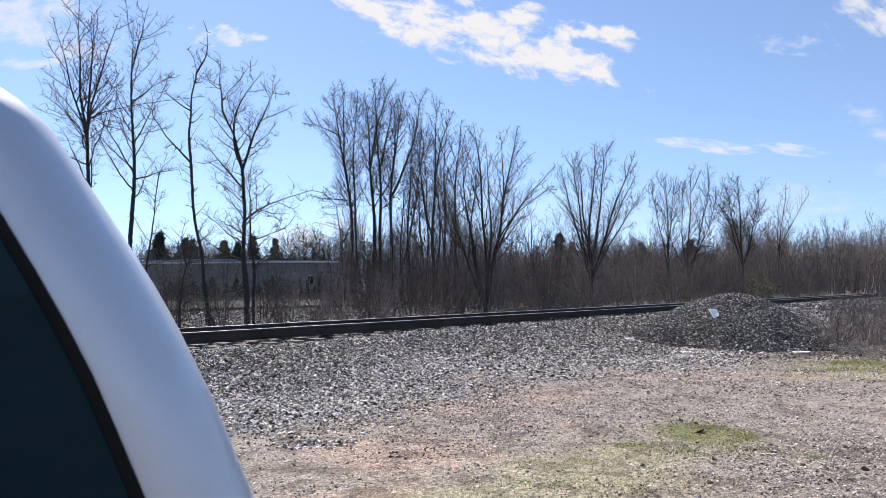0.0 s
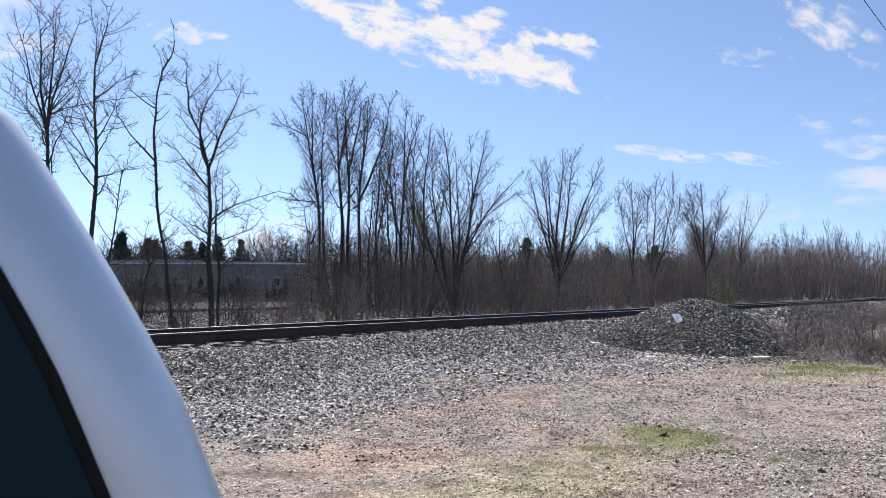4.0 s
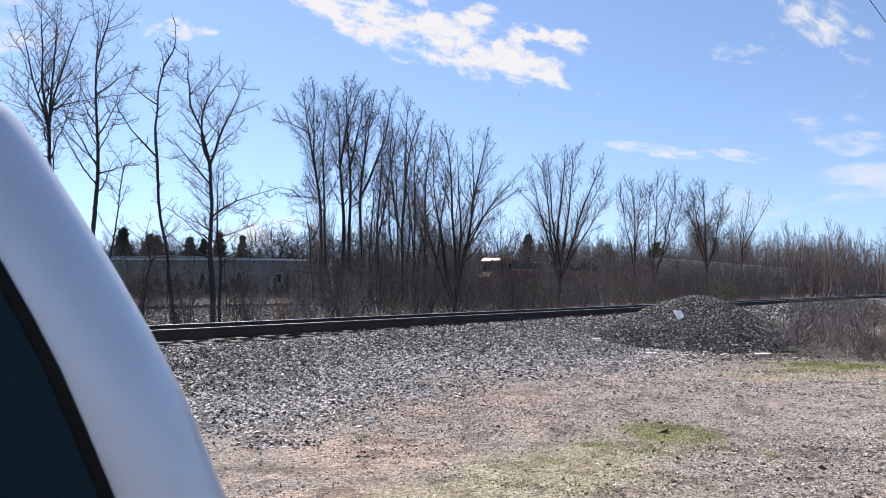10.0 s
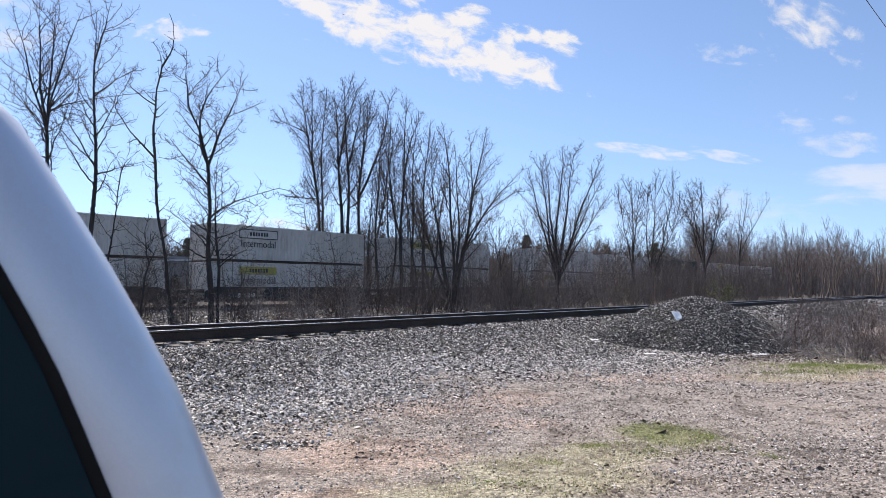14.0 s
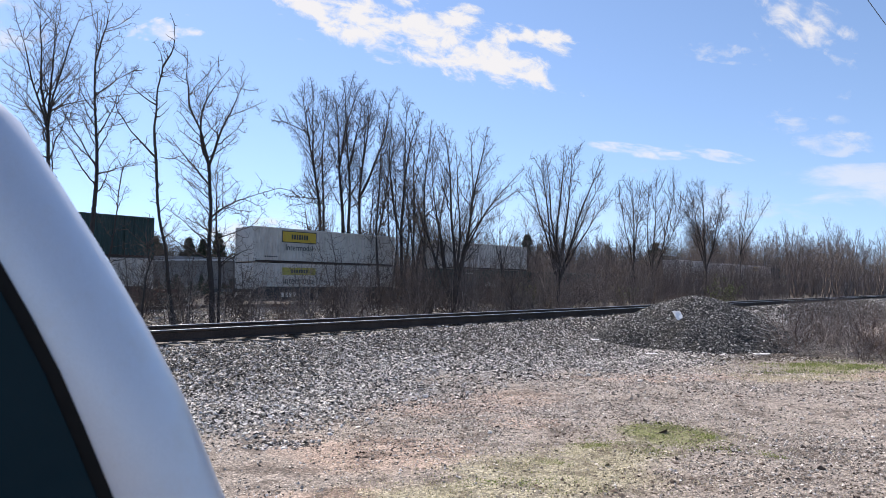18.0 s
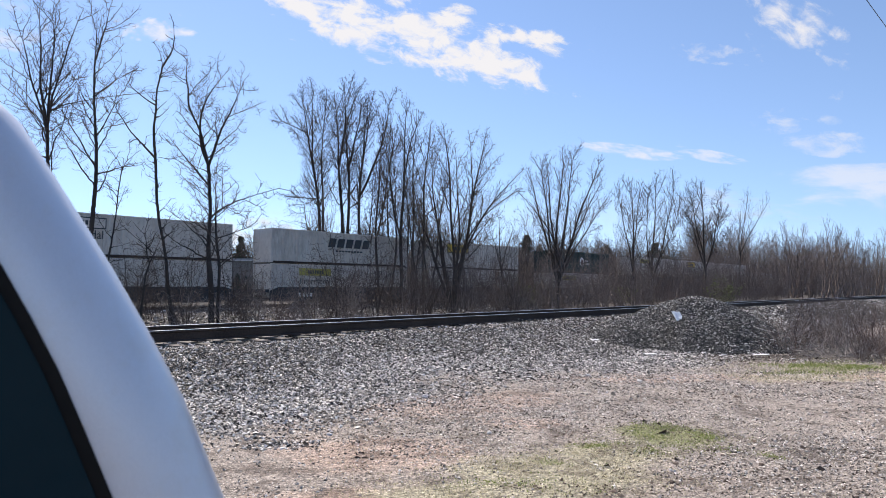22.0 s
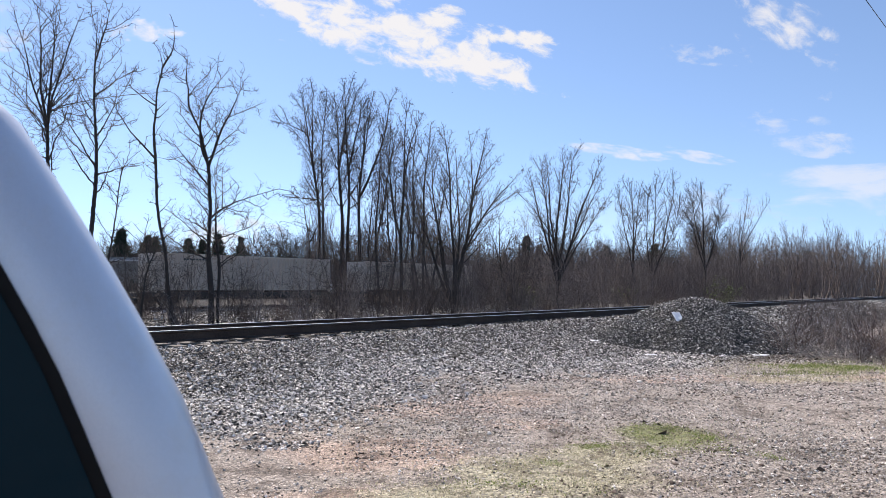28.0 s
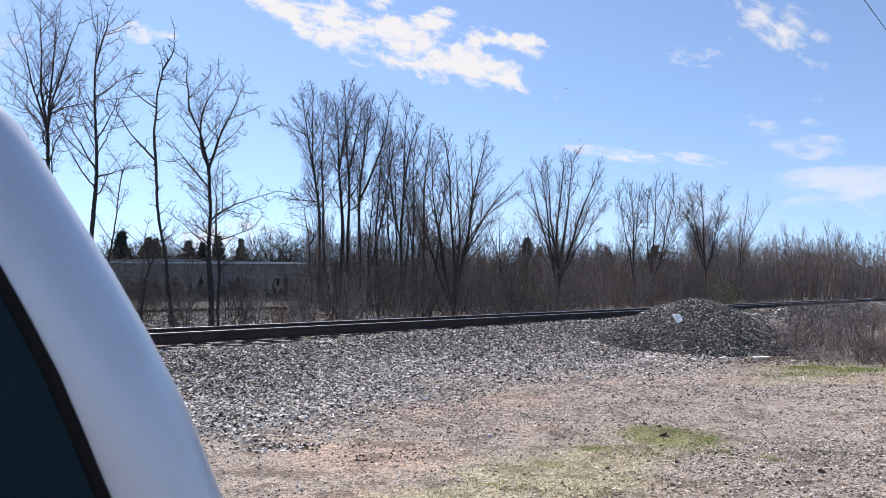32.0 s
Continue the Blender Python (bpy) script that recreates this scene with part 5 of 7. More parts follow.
# rounded bare trees behind the warehouse
tree("far_tree", -35.29, 142, float(ground_z(-35.29, 142)), [(0.12, 0, -0.58, 13.31, 0, 0.2), (-0.35, 0, -3.25, 11.9, 0, 0.15), (0.58, 0, 2.59, 12.84, 0, 0.16), (1.05, 0, 4.6, 11.43, 0, 0.14), (-0.7, 0, -5.22, 10.49, 0, 0.12)], 140,
     "rounded bare tree behind the warehouse roof", twig="twig_grey", group="far treeline", sides=4, first=0.3, spread=4.6, boughs=18, reach=0.28, gap=0.5, rise=40, fine=0.042, wob=0.15, spurs=0.7)
tree("far_tree", -27.54, 140, float(ground_z(-27.54, 140)), [(0.09, 0, -0.08, 12.22, 0, 0.2), (-0.48, 0, -2.72, 11.52, 0, 0.18), (0.66, 0, 2.36, 11.76, 0, 0.18), (0.89, 0, 4.56, 10.83, 0, 0.14), (-0.94, 0, -4.68, 10.6, 0, 0.14)], 141,
     "rounded bare tree behind the warehouse roof", twig="twig", group="far treeline", sides=4, first=0.3, spread=4.6, boughs=18, reach=0.28, gap=0.5, rise=40, fine=0.042, wob=0.15, spurs=0.7)
tree("far_tree", -17.18, 145, float(ground_z(-17.18, 145)), [(0.06, 0, -0.05, 13.2, 0, 0.2), (-0.89, 0, -3.39, 12.12, 0, 0.18), (1.01, 0, 3.3, 12.6, 0, 0.18), (1.48, 0, 5.94, 11.4, 0, 0.14)], 142,
     "rounded bare tree behind the warehouse roof", twig="twig", group="far treeline", sides=4, first=0.3, spread=4.6, boughs=18, reach=0.28, gap=0.5, rise=40, fine=0.042, wob=0.15, spurs=0.7)
tree("far_tree", -61.57, 145, float(ground_z(-61.57, 145)), [(0.2, 0, -0.15, 11.88, 0, 0.2), (-0.51, 0, -2.76, 10.92, 0, 0.18), (1.15, 0, 3.68, 11.64, 0, 0.18), (1.87, 0, 7.3, 10.44, 0, 0.14)], 143,
     "rounded bare tree behind the warehouse roof", twig="twig", group="far treeline", sides=4, first=0.3, spread=4.6, boughs=18, reach=0.28, gap=0.5, rise=40, fine=0.042, wob=0.15, spurs=0.7)


def thicket(name, n, s0, s1, d0, d1, v0, v1, h, r, mat, seed, label, slant=0.55):
    """Uncounted crossing whips: each a thin tapered stick, many of them leaning."""
    rng = np.random.default_rng(seed)
    s, d = rng.uniform(s0, s1, n), rng.uniform(d0, d1, n)
    x, y = AX[0] * s + NX[0] * d, AX[1] * s + NX[1] * d
    keep = (y > 5) & (x / y > v0) & (x / y < v1) & (rng.uniform(size=n) < 0.25 + 0.9 * value_noise(s * 0.22, d * 0.22, seed))
    x, y = x[keep], y[keep]
    n = len(x)
    hh = h * rng.uniform(0.35, 1.0, n) ** 1.2
    lift = rng.uniform(0, 0.45, n) * hh
    z = ground_z(x, y)
    a = rng.uniform(0, 2 * np.pi, n)
    lean = rng.normal(0, slant, n)
    t0 = np.stack((np.cos(a) * lean, np.sin(a) * lean, np.ones(n)), 1)
    t0 /= np.linalg.norm(t0, axis=1, keepdims=True)
    t1 = t0 + rng.normal(0, 0.35, (n, 3))
    t1 /= np.linalg.norm(t1, axis=1, keepdims=True)
    p0 = np.stack((x, y, z + lift), 1)
    half = (hh - lift)[:, None] * 0.5
    p1 = p0 + t0 * half
    p2 = p1 + t1 * half
    rr = (r * rng.uniform(0.6, 1.4, n))[:, None]
    segs = np.concatenate((np.concatenate((p0, p1, t0, t0, rr, rr * 0.75), 1), np.concatenate((p1, p2, t0, t1, rr * 0.75, rr * 0.3), 1)), 0)
    tagged(part(name, tube_mesh(name, segs, 3), mat), label, "brush", kind="stuff")


rng = random.Random(455)
stems = [(0.4 * j - 0.6, 0, rng.uniform(-1, 1) * 1.4, 15.0 * rng.uniform(0.65, 1), rng.uniform(-0.4, 0.4), 0.075) for j in range(4)]
slim = tree("wood_tree", 0, 0, 0, stems, 456, "slim bare tree close behind the far track", "twig", "tree", WOODS,
            sides=4, first=0.25, spread=1.6, boughs=8, reach=0.16, angle=(28, 55), gap=0.45, rise=55, bud=0.4, fine=0.015, spurs=0.6, depth=1.5)
set_out(slim, band(44, 36, 96, 54, 74, 457, lambda x, y: not -0.20 < view(x, y) < 0.14), 458, 0.5, 1.0)
thicket("underbrush", 6500, 60, 130, 24, 45, 0.18, 0.5, 6.5, 0.012, "whip", 473, "tall leafless underbrush along the far track", 0.4)
thicket("underbrush", 3000, 24, 110, 30, 45, 0.07, 0.5, 3.4, 0.008, "whip", 461, "dense leafless underbrush in front of the far track")
thicket("underbrush", 8000, 20, 110, 20, 44, -0.06, 0.5, 2.6, 0.007, "twig_grey", 462, "pale crossing whips in the underbrush")
thicket("underbrush", 4500, 8, 50, 17.5, 46, -0.5, -0.05, 1.0, 0.005, "whip", 463, "low dry stalks between the tracks")
thicket("dry_weeds", 14000, 0, 110, 52, 100, -0.62, -0.05, 1.3, 0.012, "twig_grey", 467, "dry weeds behind the far track")
thicket("underbrush", 4000, 30, 190, 53, 62, -0.04, 0.62, 4.2, 0.014, "twig_grey", 464, "dark leafless underbrush behind the far track")
thicket("underbrush", 9000, 95, 300, 18, 70, 0.38, 0.75, 7.8, 0.018, "twig_grey", 465, "dense leafless growth along the line", 0.3)
thicket("far_woods", 15000, 40, 200, 62, 110, 0.0, 0.42, 10.0, 0.03, "twig_grey", 469, "leafless woods behind the far track", 0.4)
thicket("slender_stems", 1300, 36, 74, 53.5, 68, -0.20, 0.03, 13.0, 0.028, "whip", 472, "close slim bare stems under the tall trees", 0.10)
thicket("low_stalks", 15000, 17, 60, 4.5, 11, 0.5, 0.8, 0.6, 0.004, "whip", 470, "low dead stalks in the ballast", 0.5)
thicket("far_woods", 34000, 60, 260, 150, 235, -0.56, 0.2, 14.0, 0.05, "twig_grey", 468, "far leafless woods beyond the warehouse", 0.25)
thicket("far_woods", 22000, 150, 460, 60, 330, -0.8, 0.75, 15.0, 0.08, "twig_grey", 466, "far leafless woods along the horizon", 0.25)


def dead_twigs():
    """Fallen grey stalks and twigs round the foot of the stone pile."""
    rng = np.random.default_rng(471)
    n = 2600
    x, y = rng.uniform(7.9, 12.5, n), rng.uniform(14.6, 20.5, n)
    keep = (x / y > 0.475) & (rng.uniform(size=n) < 0.3 + 0.7 * value_noise(x * 0.9, y * 0.9, 33))
    x, y = x[keep], y[keep]
    n = len(x)
    a, e = rng.uniform(0, 2 * np.pi, n), rng.uniform(-0.1, 0.9, n)
    t = np.stack((np.cos(a) * np.cos(e), np.sin(a) * np.cos(e), np.sin(e)), 1)
    p0 = np.stack((x, y, ground_z(x, y) * 0.6 + np.maximum(pile_z(x, y), 0.0) + rng.uniform(0, 0.12, n)), 1)
    p1 = p0 + t * rng.uniform(0.15, 0.75, n)[:, None]
    r = rng.uniform(0.003, 0.007, n)[:, None]
    tagged(part("dead_twigs", tube_mesh("dead_twigs", np.concatenate((p0, p1, t, t, r, r * 0.5), 1), 3), "twig_pale"), "fallen grey stalks and twigs at the foot of the stone heap", "twigs", kind="stuff")


dead_twigs()


def conifer(x, y, h, r, seed, group="evergreens by the warehouse", label="dark green conifer beyond the warehouse roof", name="conifer"):
    rng = np.random.default_rng(seed)
    t = thing(name, label, "evergreen tree", group, pose(x, y, float(ground_z(x, y))))
    bm = bmesh.new()
    rod(bm, (0, 0, -0.1), (0, 0, h * 0.96), 0.03 * h, 7, 0.01)
    part("trunk", bm, "bark", t)
    boughs, per = (150, 60) if h > 6 else (110, 40)
    f = np.sort(rng.uniform(0.10, 1, boughs)) ** 0.9
    az = rng.uniform(0, 2 * np.pi, boughs)
    reach = r * ((1 - f) ** 1.05 + 0.03) * rng.uniform(0.45, 1.25, boughs)
    droop = rng.uniform(-0.35, 0.25, boughs)
    k = rng.uniform(0.15, 1, (boughs, per))
    dirs = np.stack((np.cos(az), np.sin(az), droop), 1)
    p0 = (np.stack((0 * f, 0 * f, f * h), 1)[:, None, :] + dirs[:, None, :] * (reach[:, None] * k)[:, :, None]).reshape(-1, 3)
    p0 += rng.normal(0, 0.012 * h, p0.shape)
    out = np.repeat(dirs, per, 0) + rng.normal(0, 0.75, p0.shape)
    out /= np.linalg.norm(out, axis=1, keepdims=True)
    n = len(p0)
    segs = np.concatenate((p0, p0 + out * 0.036 * h * rng.uniform(0.5, 1.2, (n, 1)), out, out, np.full((n, 1), 0.0065 * h), np.full((n, 1), 0.002 * h)), 1)
    part("crown", tube_mesh("crown", segs, 3), "needle", t)
    return t


for i, (x, y, h, r) in enumerate(((-75, 160, 14, 5.2), (-70, 163, 12.8, 5.4), (-65.5, 156, 12.0, 5.0), (-60, 162, 12.2, 4.6), (-56, 160, 11.6, 4.2),
                                  (-51.8, 158, 12.9, 3.3), (-47, 160, 12.2, 3.2), (18.5, 150, 14.5, 3.4), (21.5, 152, 12, 3.2), (36, 150, 12, 4.0), (46, 148, 12.5, 4.2))):
    conifer(x, y, h * (1.1 if x < 0 else 0.9), r * (1.5 if x < 0 else 2.0), 460 + i)
for i in range(13):
    conifer(-46.5 + i * 1.3 + 0.5 * math.sin(i * 7), 103 + 0.9 * math.sin(i * 4), 3.0 + 0.7 * math.sin(i * 1.7), 1.9, 500 + i, "clipped cedars by the wall", "broad dark evergreen shrub before the warehouse", "evergreen_shrub")
for i in range(8):
    conifer(-31.0 + i * 1.25 + 0.3 * math.sin(i * 5), 105 + 0.6 * math.sin(i * 3), 2.9 + 0.7 * math.sin(i * 2.3), 1.0, 480 + i, "clipped cedars by the wall", "small dark cedar against the warehouse wall", "cedar")
# ---- warehouse beyond the far track ----
def warehouse():
    t = thing("warehouse", "long low pale-grey warehouse with ribbed panels and concrete end piers", "warehouse", m=pose(-24, 113, 0, 0, 0, 4))
    L, Dp, Hh = 42.0, 22.0, 6.1
    bm = bmesh.new()
    pitch, x = 0.9, -L
    outline = []
    while x < 0:
        outline += [(x, 0.0), (x + 0.45, 0.0), (x + 0.50, 0.05), (x + 0.85, 0.05)]
        x += pitch
    outline.append((0, 0))
    lo = [bm.verts.new((a, b, 0)) for a, b in outline]
    hi = [bm.verts.new((a, b, Hh)) for a, b in outline]
    for i in range(len(lo) - 1):
        bm.faces.new((lo[i], lo[i + 1], hi[i + 1], hi[i]))
    part("front_wall", bm, "wall_panel", t)
    part("end_wall", box_bm(-0.3, 0, 0.06, Dp, 0, Hh), "wall_panel", t)
    part("far_end_wall", box_bm(-L, -L + 0.3, 0.06, Dp, 0, Hh), "wall_panel", t)
    part("back_wall", box_bm(-L, 0, Dp, Dp + 0.3, 0, Hh), "wall_panel", t)
    bm = bmesh.new()
    prism(bm, [(-L - 0.3, Hh + 0.004), (0.3, Hh + 0.004), (0.3, Hh + 0.22), (-L * 0.5, Hh + 0.75), (-L - 0.3, Hh + 0.22)], -0.3, Dp + 0.4)
    part("roof", bm, "roofing", t)
    part("gutter", box_bm(-L - 0.3, 0.3, -0.48, -0.31, Hh - 0.05, Hh + 0.2, 0.02), "concrete", t)
    for k, x in enumerate((-38, -30.5)):
        d = part("door", box_bm(x, x + 3.0, -0.06, -0.004, 0, 3.4, 0.02), "roofing", t, "grey roll-up loading door")
        for j in range(1, 6):
            part("slat", box_bm(x + 0.05, x + 2.95, -0.085, -0.062, j * 0.55, j * 0.55 + 0.04), "concrete", d)
    for x in (-3.6,):
        w = part("window", box_bm(x, x + 0.8, -0.03, -0.004, 2.4, 3.8), "glass_dark", t)
        part("window_frame", box_bm(x - 0.06, x + 1.16, -0.05, -0.003, 3.81, 3.9), "concrete", w)
    a = thing("end_block", "pale concrete end block with a corner pier", "building", m=pose(-24, 113, 0, 0, 0, 4))
    part("wall", box_bm(-1.8, 4.6, -0.9, 15, 0, 6.0), "wall_panel", a)
    part("parapet", box_bm(-1.85, 4.65, -1.0, 15.1, 6.004, 6.22), "concrete", a)
    for x in (4.66,):
        part("pier", box_bm(x, x + 0.9, -1.0, 2.0, 0, 6.5, 0.04), "concrete", a, "tall pale concrete pier")
    w = part("window", box_bm(1.3, 1.75, -0.94, -0.904, 1.6, 4.2), "glass_dark", a)
    part("window_frame", box_bm(1.24, 1.81, -0.95, -0.906, 4.21, 4.3), "concrete", w)


warehouse()
# ---- the train ----
# built with x along the train (rearwards), y away from the lot, z up from the railhead
SPEED = 26.0
MOVERS = []          # (thing, place along the train, height)


def rolling(ob, place, z=0.0):
    ob.matrix_basis = line_pose(place, FAR_C, FAR_TOP + z)
    MOVERS.append((ob, place, z))
    return ob


def text_mesh(word, size):
    cu = bpy.data.curves.new("word", "FONT")
    cu.body, cu.size, cu.extrude, cu.align_x, cu.align_y = word, size, 0.004, "CENTER", "CENTER"
    ob = bpy.data.objects.new("word", cu)
    scene.collection.objects.link(ob)
    me = bpy.data.meshes.new_from_object(ob.evaluated_get(bpy.context.evaluated_depsgraph_get()))
    bpy.data.objects.remove(ob)
    return me


bpy.context.view_layer.update()
WORD = text_mesh("Intermodal", 0.82)
CL, CW, CH = 16.15, 2.59, 2.896


def corrugated(x0, x1, z0, z1, y, out, ribs):
    """A folded side sheet; out is -1 towards the lot."""
    bm = bmesh.new()
    pitch = (x1 - x0) / ribs
    pts = [(x0, 0.0)]
    for i in range(ribs):
        a = x0 + i * pitch
        pts += [(a + 0.24 * pitch, 0.0), (a + 0.46 * pitch, 0.075), (a + 0.74 * pitch, 0.075), (a + 0.96 * pitch, 0.0)]
    pts.append((x1, 0.0))
    lo = [bm.verts.new((a, y - out * b, z0)) for a, b in pts]
    hi = [bm.verts.new((a, y - out * b, z1)) for a, b in pts]
    for i in range(len(pts) - 1):
        f = (lo[i], lo[i + 1], hi[i + 1], hi[i])
        bm.faces.new(f if out < 0 else f[::-1])
    me = bpy.data.meshes.new("side")
    bm.to_mesh(me)
    bm.free()
    return me


BOXES = {}


def container_proto(paint, length, ribs, smooth_side=False):
    """Meshes of one kind of container, shared by all of that colour and length."""
    key = (paint, length, smooth_side)
    if key in BOXES:
        return BOXES[key]
    out = {}
    h, w = CH, CW / 2
    out["near_side"] = corrugated(0.18, length - 0.18, 0.16, h - 0.12, -w + 0.01, -1, 8 if smooth_side else ribs)
    out["far_side"] = corrugated(0.18, length - 0.18, 0.16, h - 0.12, w - 0.01, 1, 8 if smooth_side else ribs)
    bm = bmesh.new()
    box(bm, 0.06, length - 0.06, -w + 0.02, w - 0.02, h - 0.07, h - 0.03)
    for i in range(18):
        x = 0.4 + i * (length - 0.8) / 18
        box(bm, x, x + 0.5, -w + 0.12, w - 0.12, h - 0.03, h - 0.012)
    out["roof"] = bm
    out["floor"] = box_bm(0.06, length - 0.06, -w + 0.02, w - 0.02, 0.04, 0.15)
    for nm, z0, z1 in (("top_rail", h - 0.12, h), ("bottom_rail", 0.0, 0.16)):
        for k, y in (("near", -w), ("far", w - 0.06)):
            out[nm + k] = box_bm(0.18, length - 0.18, y, y + 0.06, z0, z1, 0.008)
    posts = [0.0, length - 0.18] + ([1.9, length - 2.08] if length > 13 else [])
    for i, x in enumerate(posts):
        for k, y in (("near", -w - 0.004), ("far", w - 0.156)):
            out[f"post{i}{k}"] = box_bm(x, x + 0.18, y, y + 0.16, 0, h, 0.01) if i < 2 else box_bm(x, x + 0.10, y, y + 0.06, 0.165, h - 0.125, 0.006)
    out["front_end"] = box_bm(0.05, 0.09, -w + 0.16, w - 0.16, 0.05, h - 0.05)
    for i in range(6):
        out[f"rib{i}"] = box_bm(0.01, 0.048, -w + 0.2, w - 0.2, 0.35 + i * 0.38, 0.47 + i * 0.38)
    for i, y0 in enumerate((-w, w - 0.16)):
        for j, x0 in enumerate((0.0, length - 0.18)):
            out[f"casting{i}{j}"] = box_bm(x0 + 0.004, x0 + 0.176, y0, y0 + 0.16, -0.055, -0.004)
    bm = bmesh.new()
    for y in (-w + 0.16, 0.01):
        box(bm, length - 0.09, length - 0.05, y, y + w - 0.17, 0.05, h - 0.05, 0.008)
    out["doors"] = bm
    bm = bmesh.new()
    for y in (-0.75, -0.35, 0.35, 0.75):
        rod(bm, (length - 0.03, y, 0.12), (length - 0.03, y, h - 0.12), 0.018, 6)
    out["lock_rods"] = bm
    made = {}
    for nm, b in out.items():
        if isinstance(b, bmesh.types.BMesh):
            me = bpy.data.meshes.new(nm)
            b.to_mesh(me)
            b.free()
        else:
            me = b
        me.materials.append(M["steel" if nm[:4] in ("lock", "cast", "bott") else paint])
        made[nm] = me
    BOXES[key] = made
    return made


PART_NAMES = {"top": "top_rail", "bot": "bottom_rail", "pos": "corner_post", "rib": "end_rib", "cas": "corner_casting"}


def container(place, z, paint, sign="", length=CL, label="", smooth_side=False):
    ribs = 44 if length > 13 else 34
    t = thing("container", label, "shipping container", "containers on the train")
    for nm, me in container_proto(paint, length, ribs, smooth_side).items():
        part(PART_NAMES.get(nm[:3], nm), me, paint, t)
    y = -CW / 2 - 0.012
    mid = length * 0.285

    def plate(x0, x1, z0, z1, mat, parent, lift=0.0, name="sign"):
        return part(name, box_bm(x0, x1, y - 0.012 - lift, y - lift, z0, z1), mat, parent)

    def bars(x0, x1, z0, z1, n, mat, parent, lift):
        bm = bmesh.new()
        st = (x1 - x0) / n
        for i in range(n):
            box(bm, x0 + i * st, x0 + (i + 0.68) * st, y - 0.01 - lift, y - lift, z0, z1)
        part("mark", bm, mat, parent)

    if sign in ("yellow", "olive", "framed", "grey", "plain_yellow"):
        tint = {"yellow": "olive_paint", "olive": "olive_paint", "framed": "yellow_paint", "grey": "white_paint", "plain_yellow": "yellow_paint"}[sign]
        wide = 1.75
        top = 2.55 if sign != "framed" else 2.62
        hgt = 0.62 if sign != "framed" else 0.85
        if sign in ("framed", "grey", "plain_yellow"):
            plate(mid - wide - 0.07, mid + wide + 0.07, top - hgt - 0.07, top + 0.07, "lettering", t, 0.0, "sign_border")
        p = plate(mid - wide, mid + wide, top - hgt, top, tint, t, 0.014)
        bars(mid - 0.85, mid + 0.95, top - hgt * 0.74, top - hgt * 0.26, 7, "lettering", p, 0.028)
        if sign != "plain_yellow":
            w = part("lettering", WORD, "lettering", t, "dark letters spelling Intermodal")
            k = 0.88 if sign == "framed" else 1.0
            w.matrix_basis = pose(mid, y - 0.01, top - hgt - 0.50, 90, 0, 0) @ Matrix.Diagonal((k * 0.92, k, 1, 1))
        bars(1.1 if length > 14 else 0.6, 2.4, 0.42, 0.52, 6, "lettering", t, 0.0)
    elif sign == "slanted":
        bm = bmesh.new()
        for i in range(5):
            x = 6.0 + i * 1.02
            prism(bm, [(x, 1.55), (x + 0.78, 1.55), (x + 1.0, 2.35), (x + 0.22, 2.35)], y - 0.02, y)
        part("mark", bm, "lettering", t, "row of slanted dark shapes")
        bars(6.9, 10.2, 1.15, 1.30, 9, "lettering", t, 0.0)
    elif sign in ("crest", "crest_low"):
        cx, cz = length * 0.5, (1.55 if sign == "crest" else 0.95)
        bm = bmesh.new()
        if sign == "crest":
            ol = [(cx + 0.62 * math.cos(a), cz + 0.68 * math.sin(a)) for a in (math.pi / 6 + i * math.pi / 3 for i in range(6))]
        else:
            ol = [(cx - 0.55, cz - 0.6), (cx + 0.55, cz - 0.6), (cx + 0.55, cz + 0.25), (cx, cz + 0.7), (cx - 0.55, cz + 0.25)]
        prism(bm, ol, y - 0.02, y)
        c = part("crest", bm, "pale_lettering", t, "white geometric crest")
        bm = bmesh.new()
        for x in (cx - 0.26, cx + 0.10):
            box(bm, x, x + 0.16, y - 0.03, y - 0.021, cz - 0.5, cz + 0.32)
        box(bm, cx - 0.10, cx + 0.10, y - 0.03, y - 0.021, cz - 0.12, cz + 0.04)
        part("crest_bars", bm, "brown_paint", c)
        bars(cx + 0.85, cx + 1.75, cz + 0.02, cz + 0.30, 3, "pale_lettering", t, 0.0)
        bars(cx + 0.85, cx + 2.25, cz - 0.42, cz - 0.14, 5, "pale_lettering", t, 0.0)
        bars(3.6, 5.4, 2.42, 2.54, 7, "pale_lettering", t, 0.0)
    elif sign == "square":
        p = plate(9.0, 10.3, 1.25, 2.25, "olive_paint", t)
        bars(9.12, 10.2, 1.45, 2.05, 3, "lettering", p, 0.014)
        for x, z0 in ((3.0, 1.7), (-0.2, 0)):
            if x > 0:
                bm = bmesh.new()
                prism(bm, [(x - 0.2, z0), (x, z0 - 0.25), (x + 0.2, z0), (x, z0 + 0.25)], y - 0.012, y)
                part("placard", bm, "pale_lettering", t)
        bars(4.4, 4.8, 1.35, 1.5, 2, "pale_lettering", t, 0.0)
    elif sign == "code":
        bars(2.2, 4.2, 2.42, 2.54, 8, "lettering", t, 0.0)
    return rolling(t, place, z)


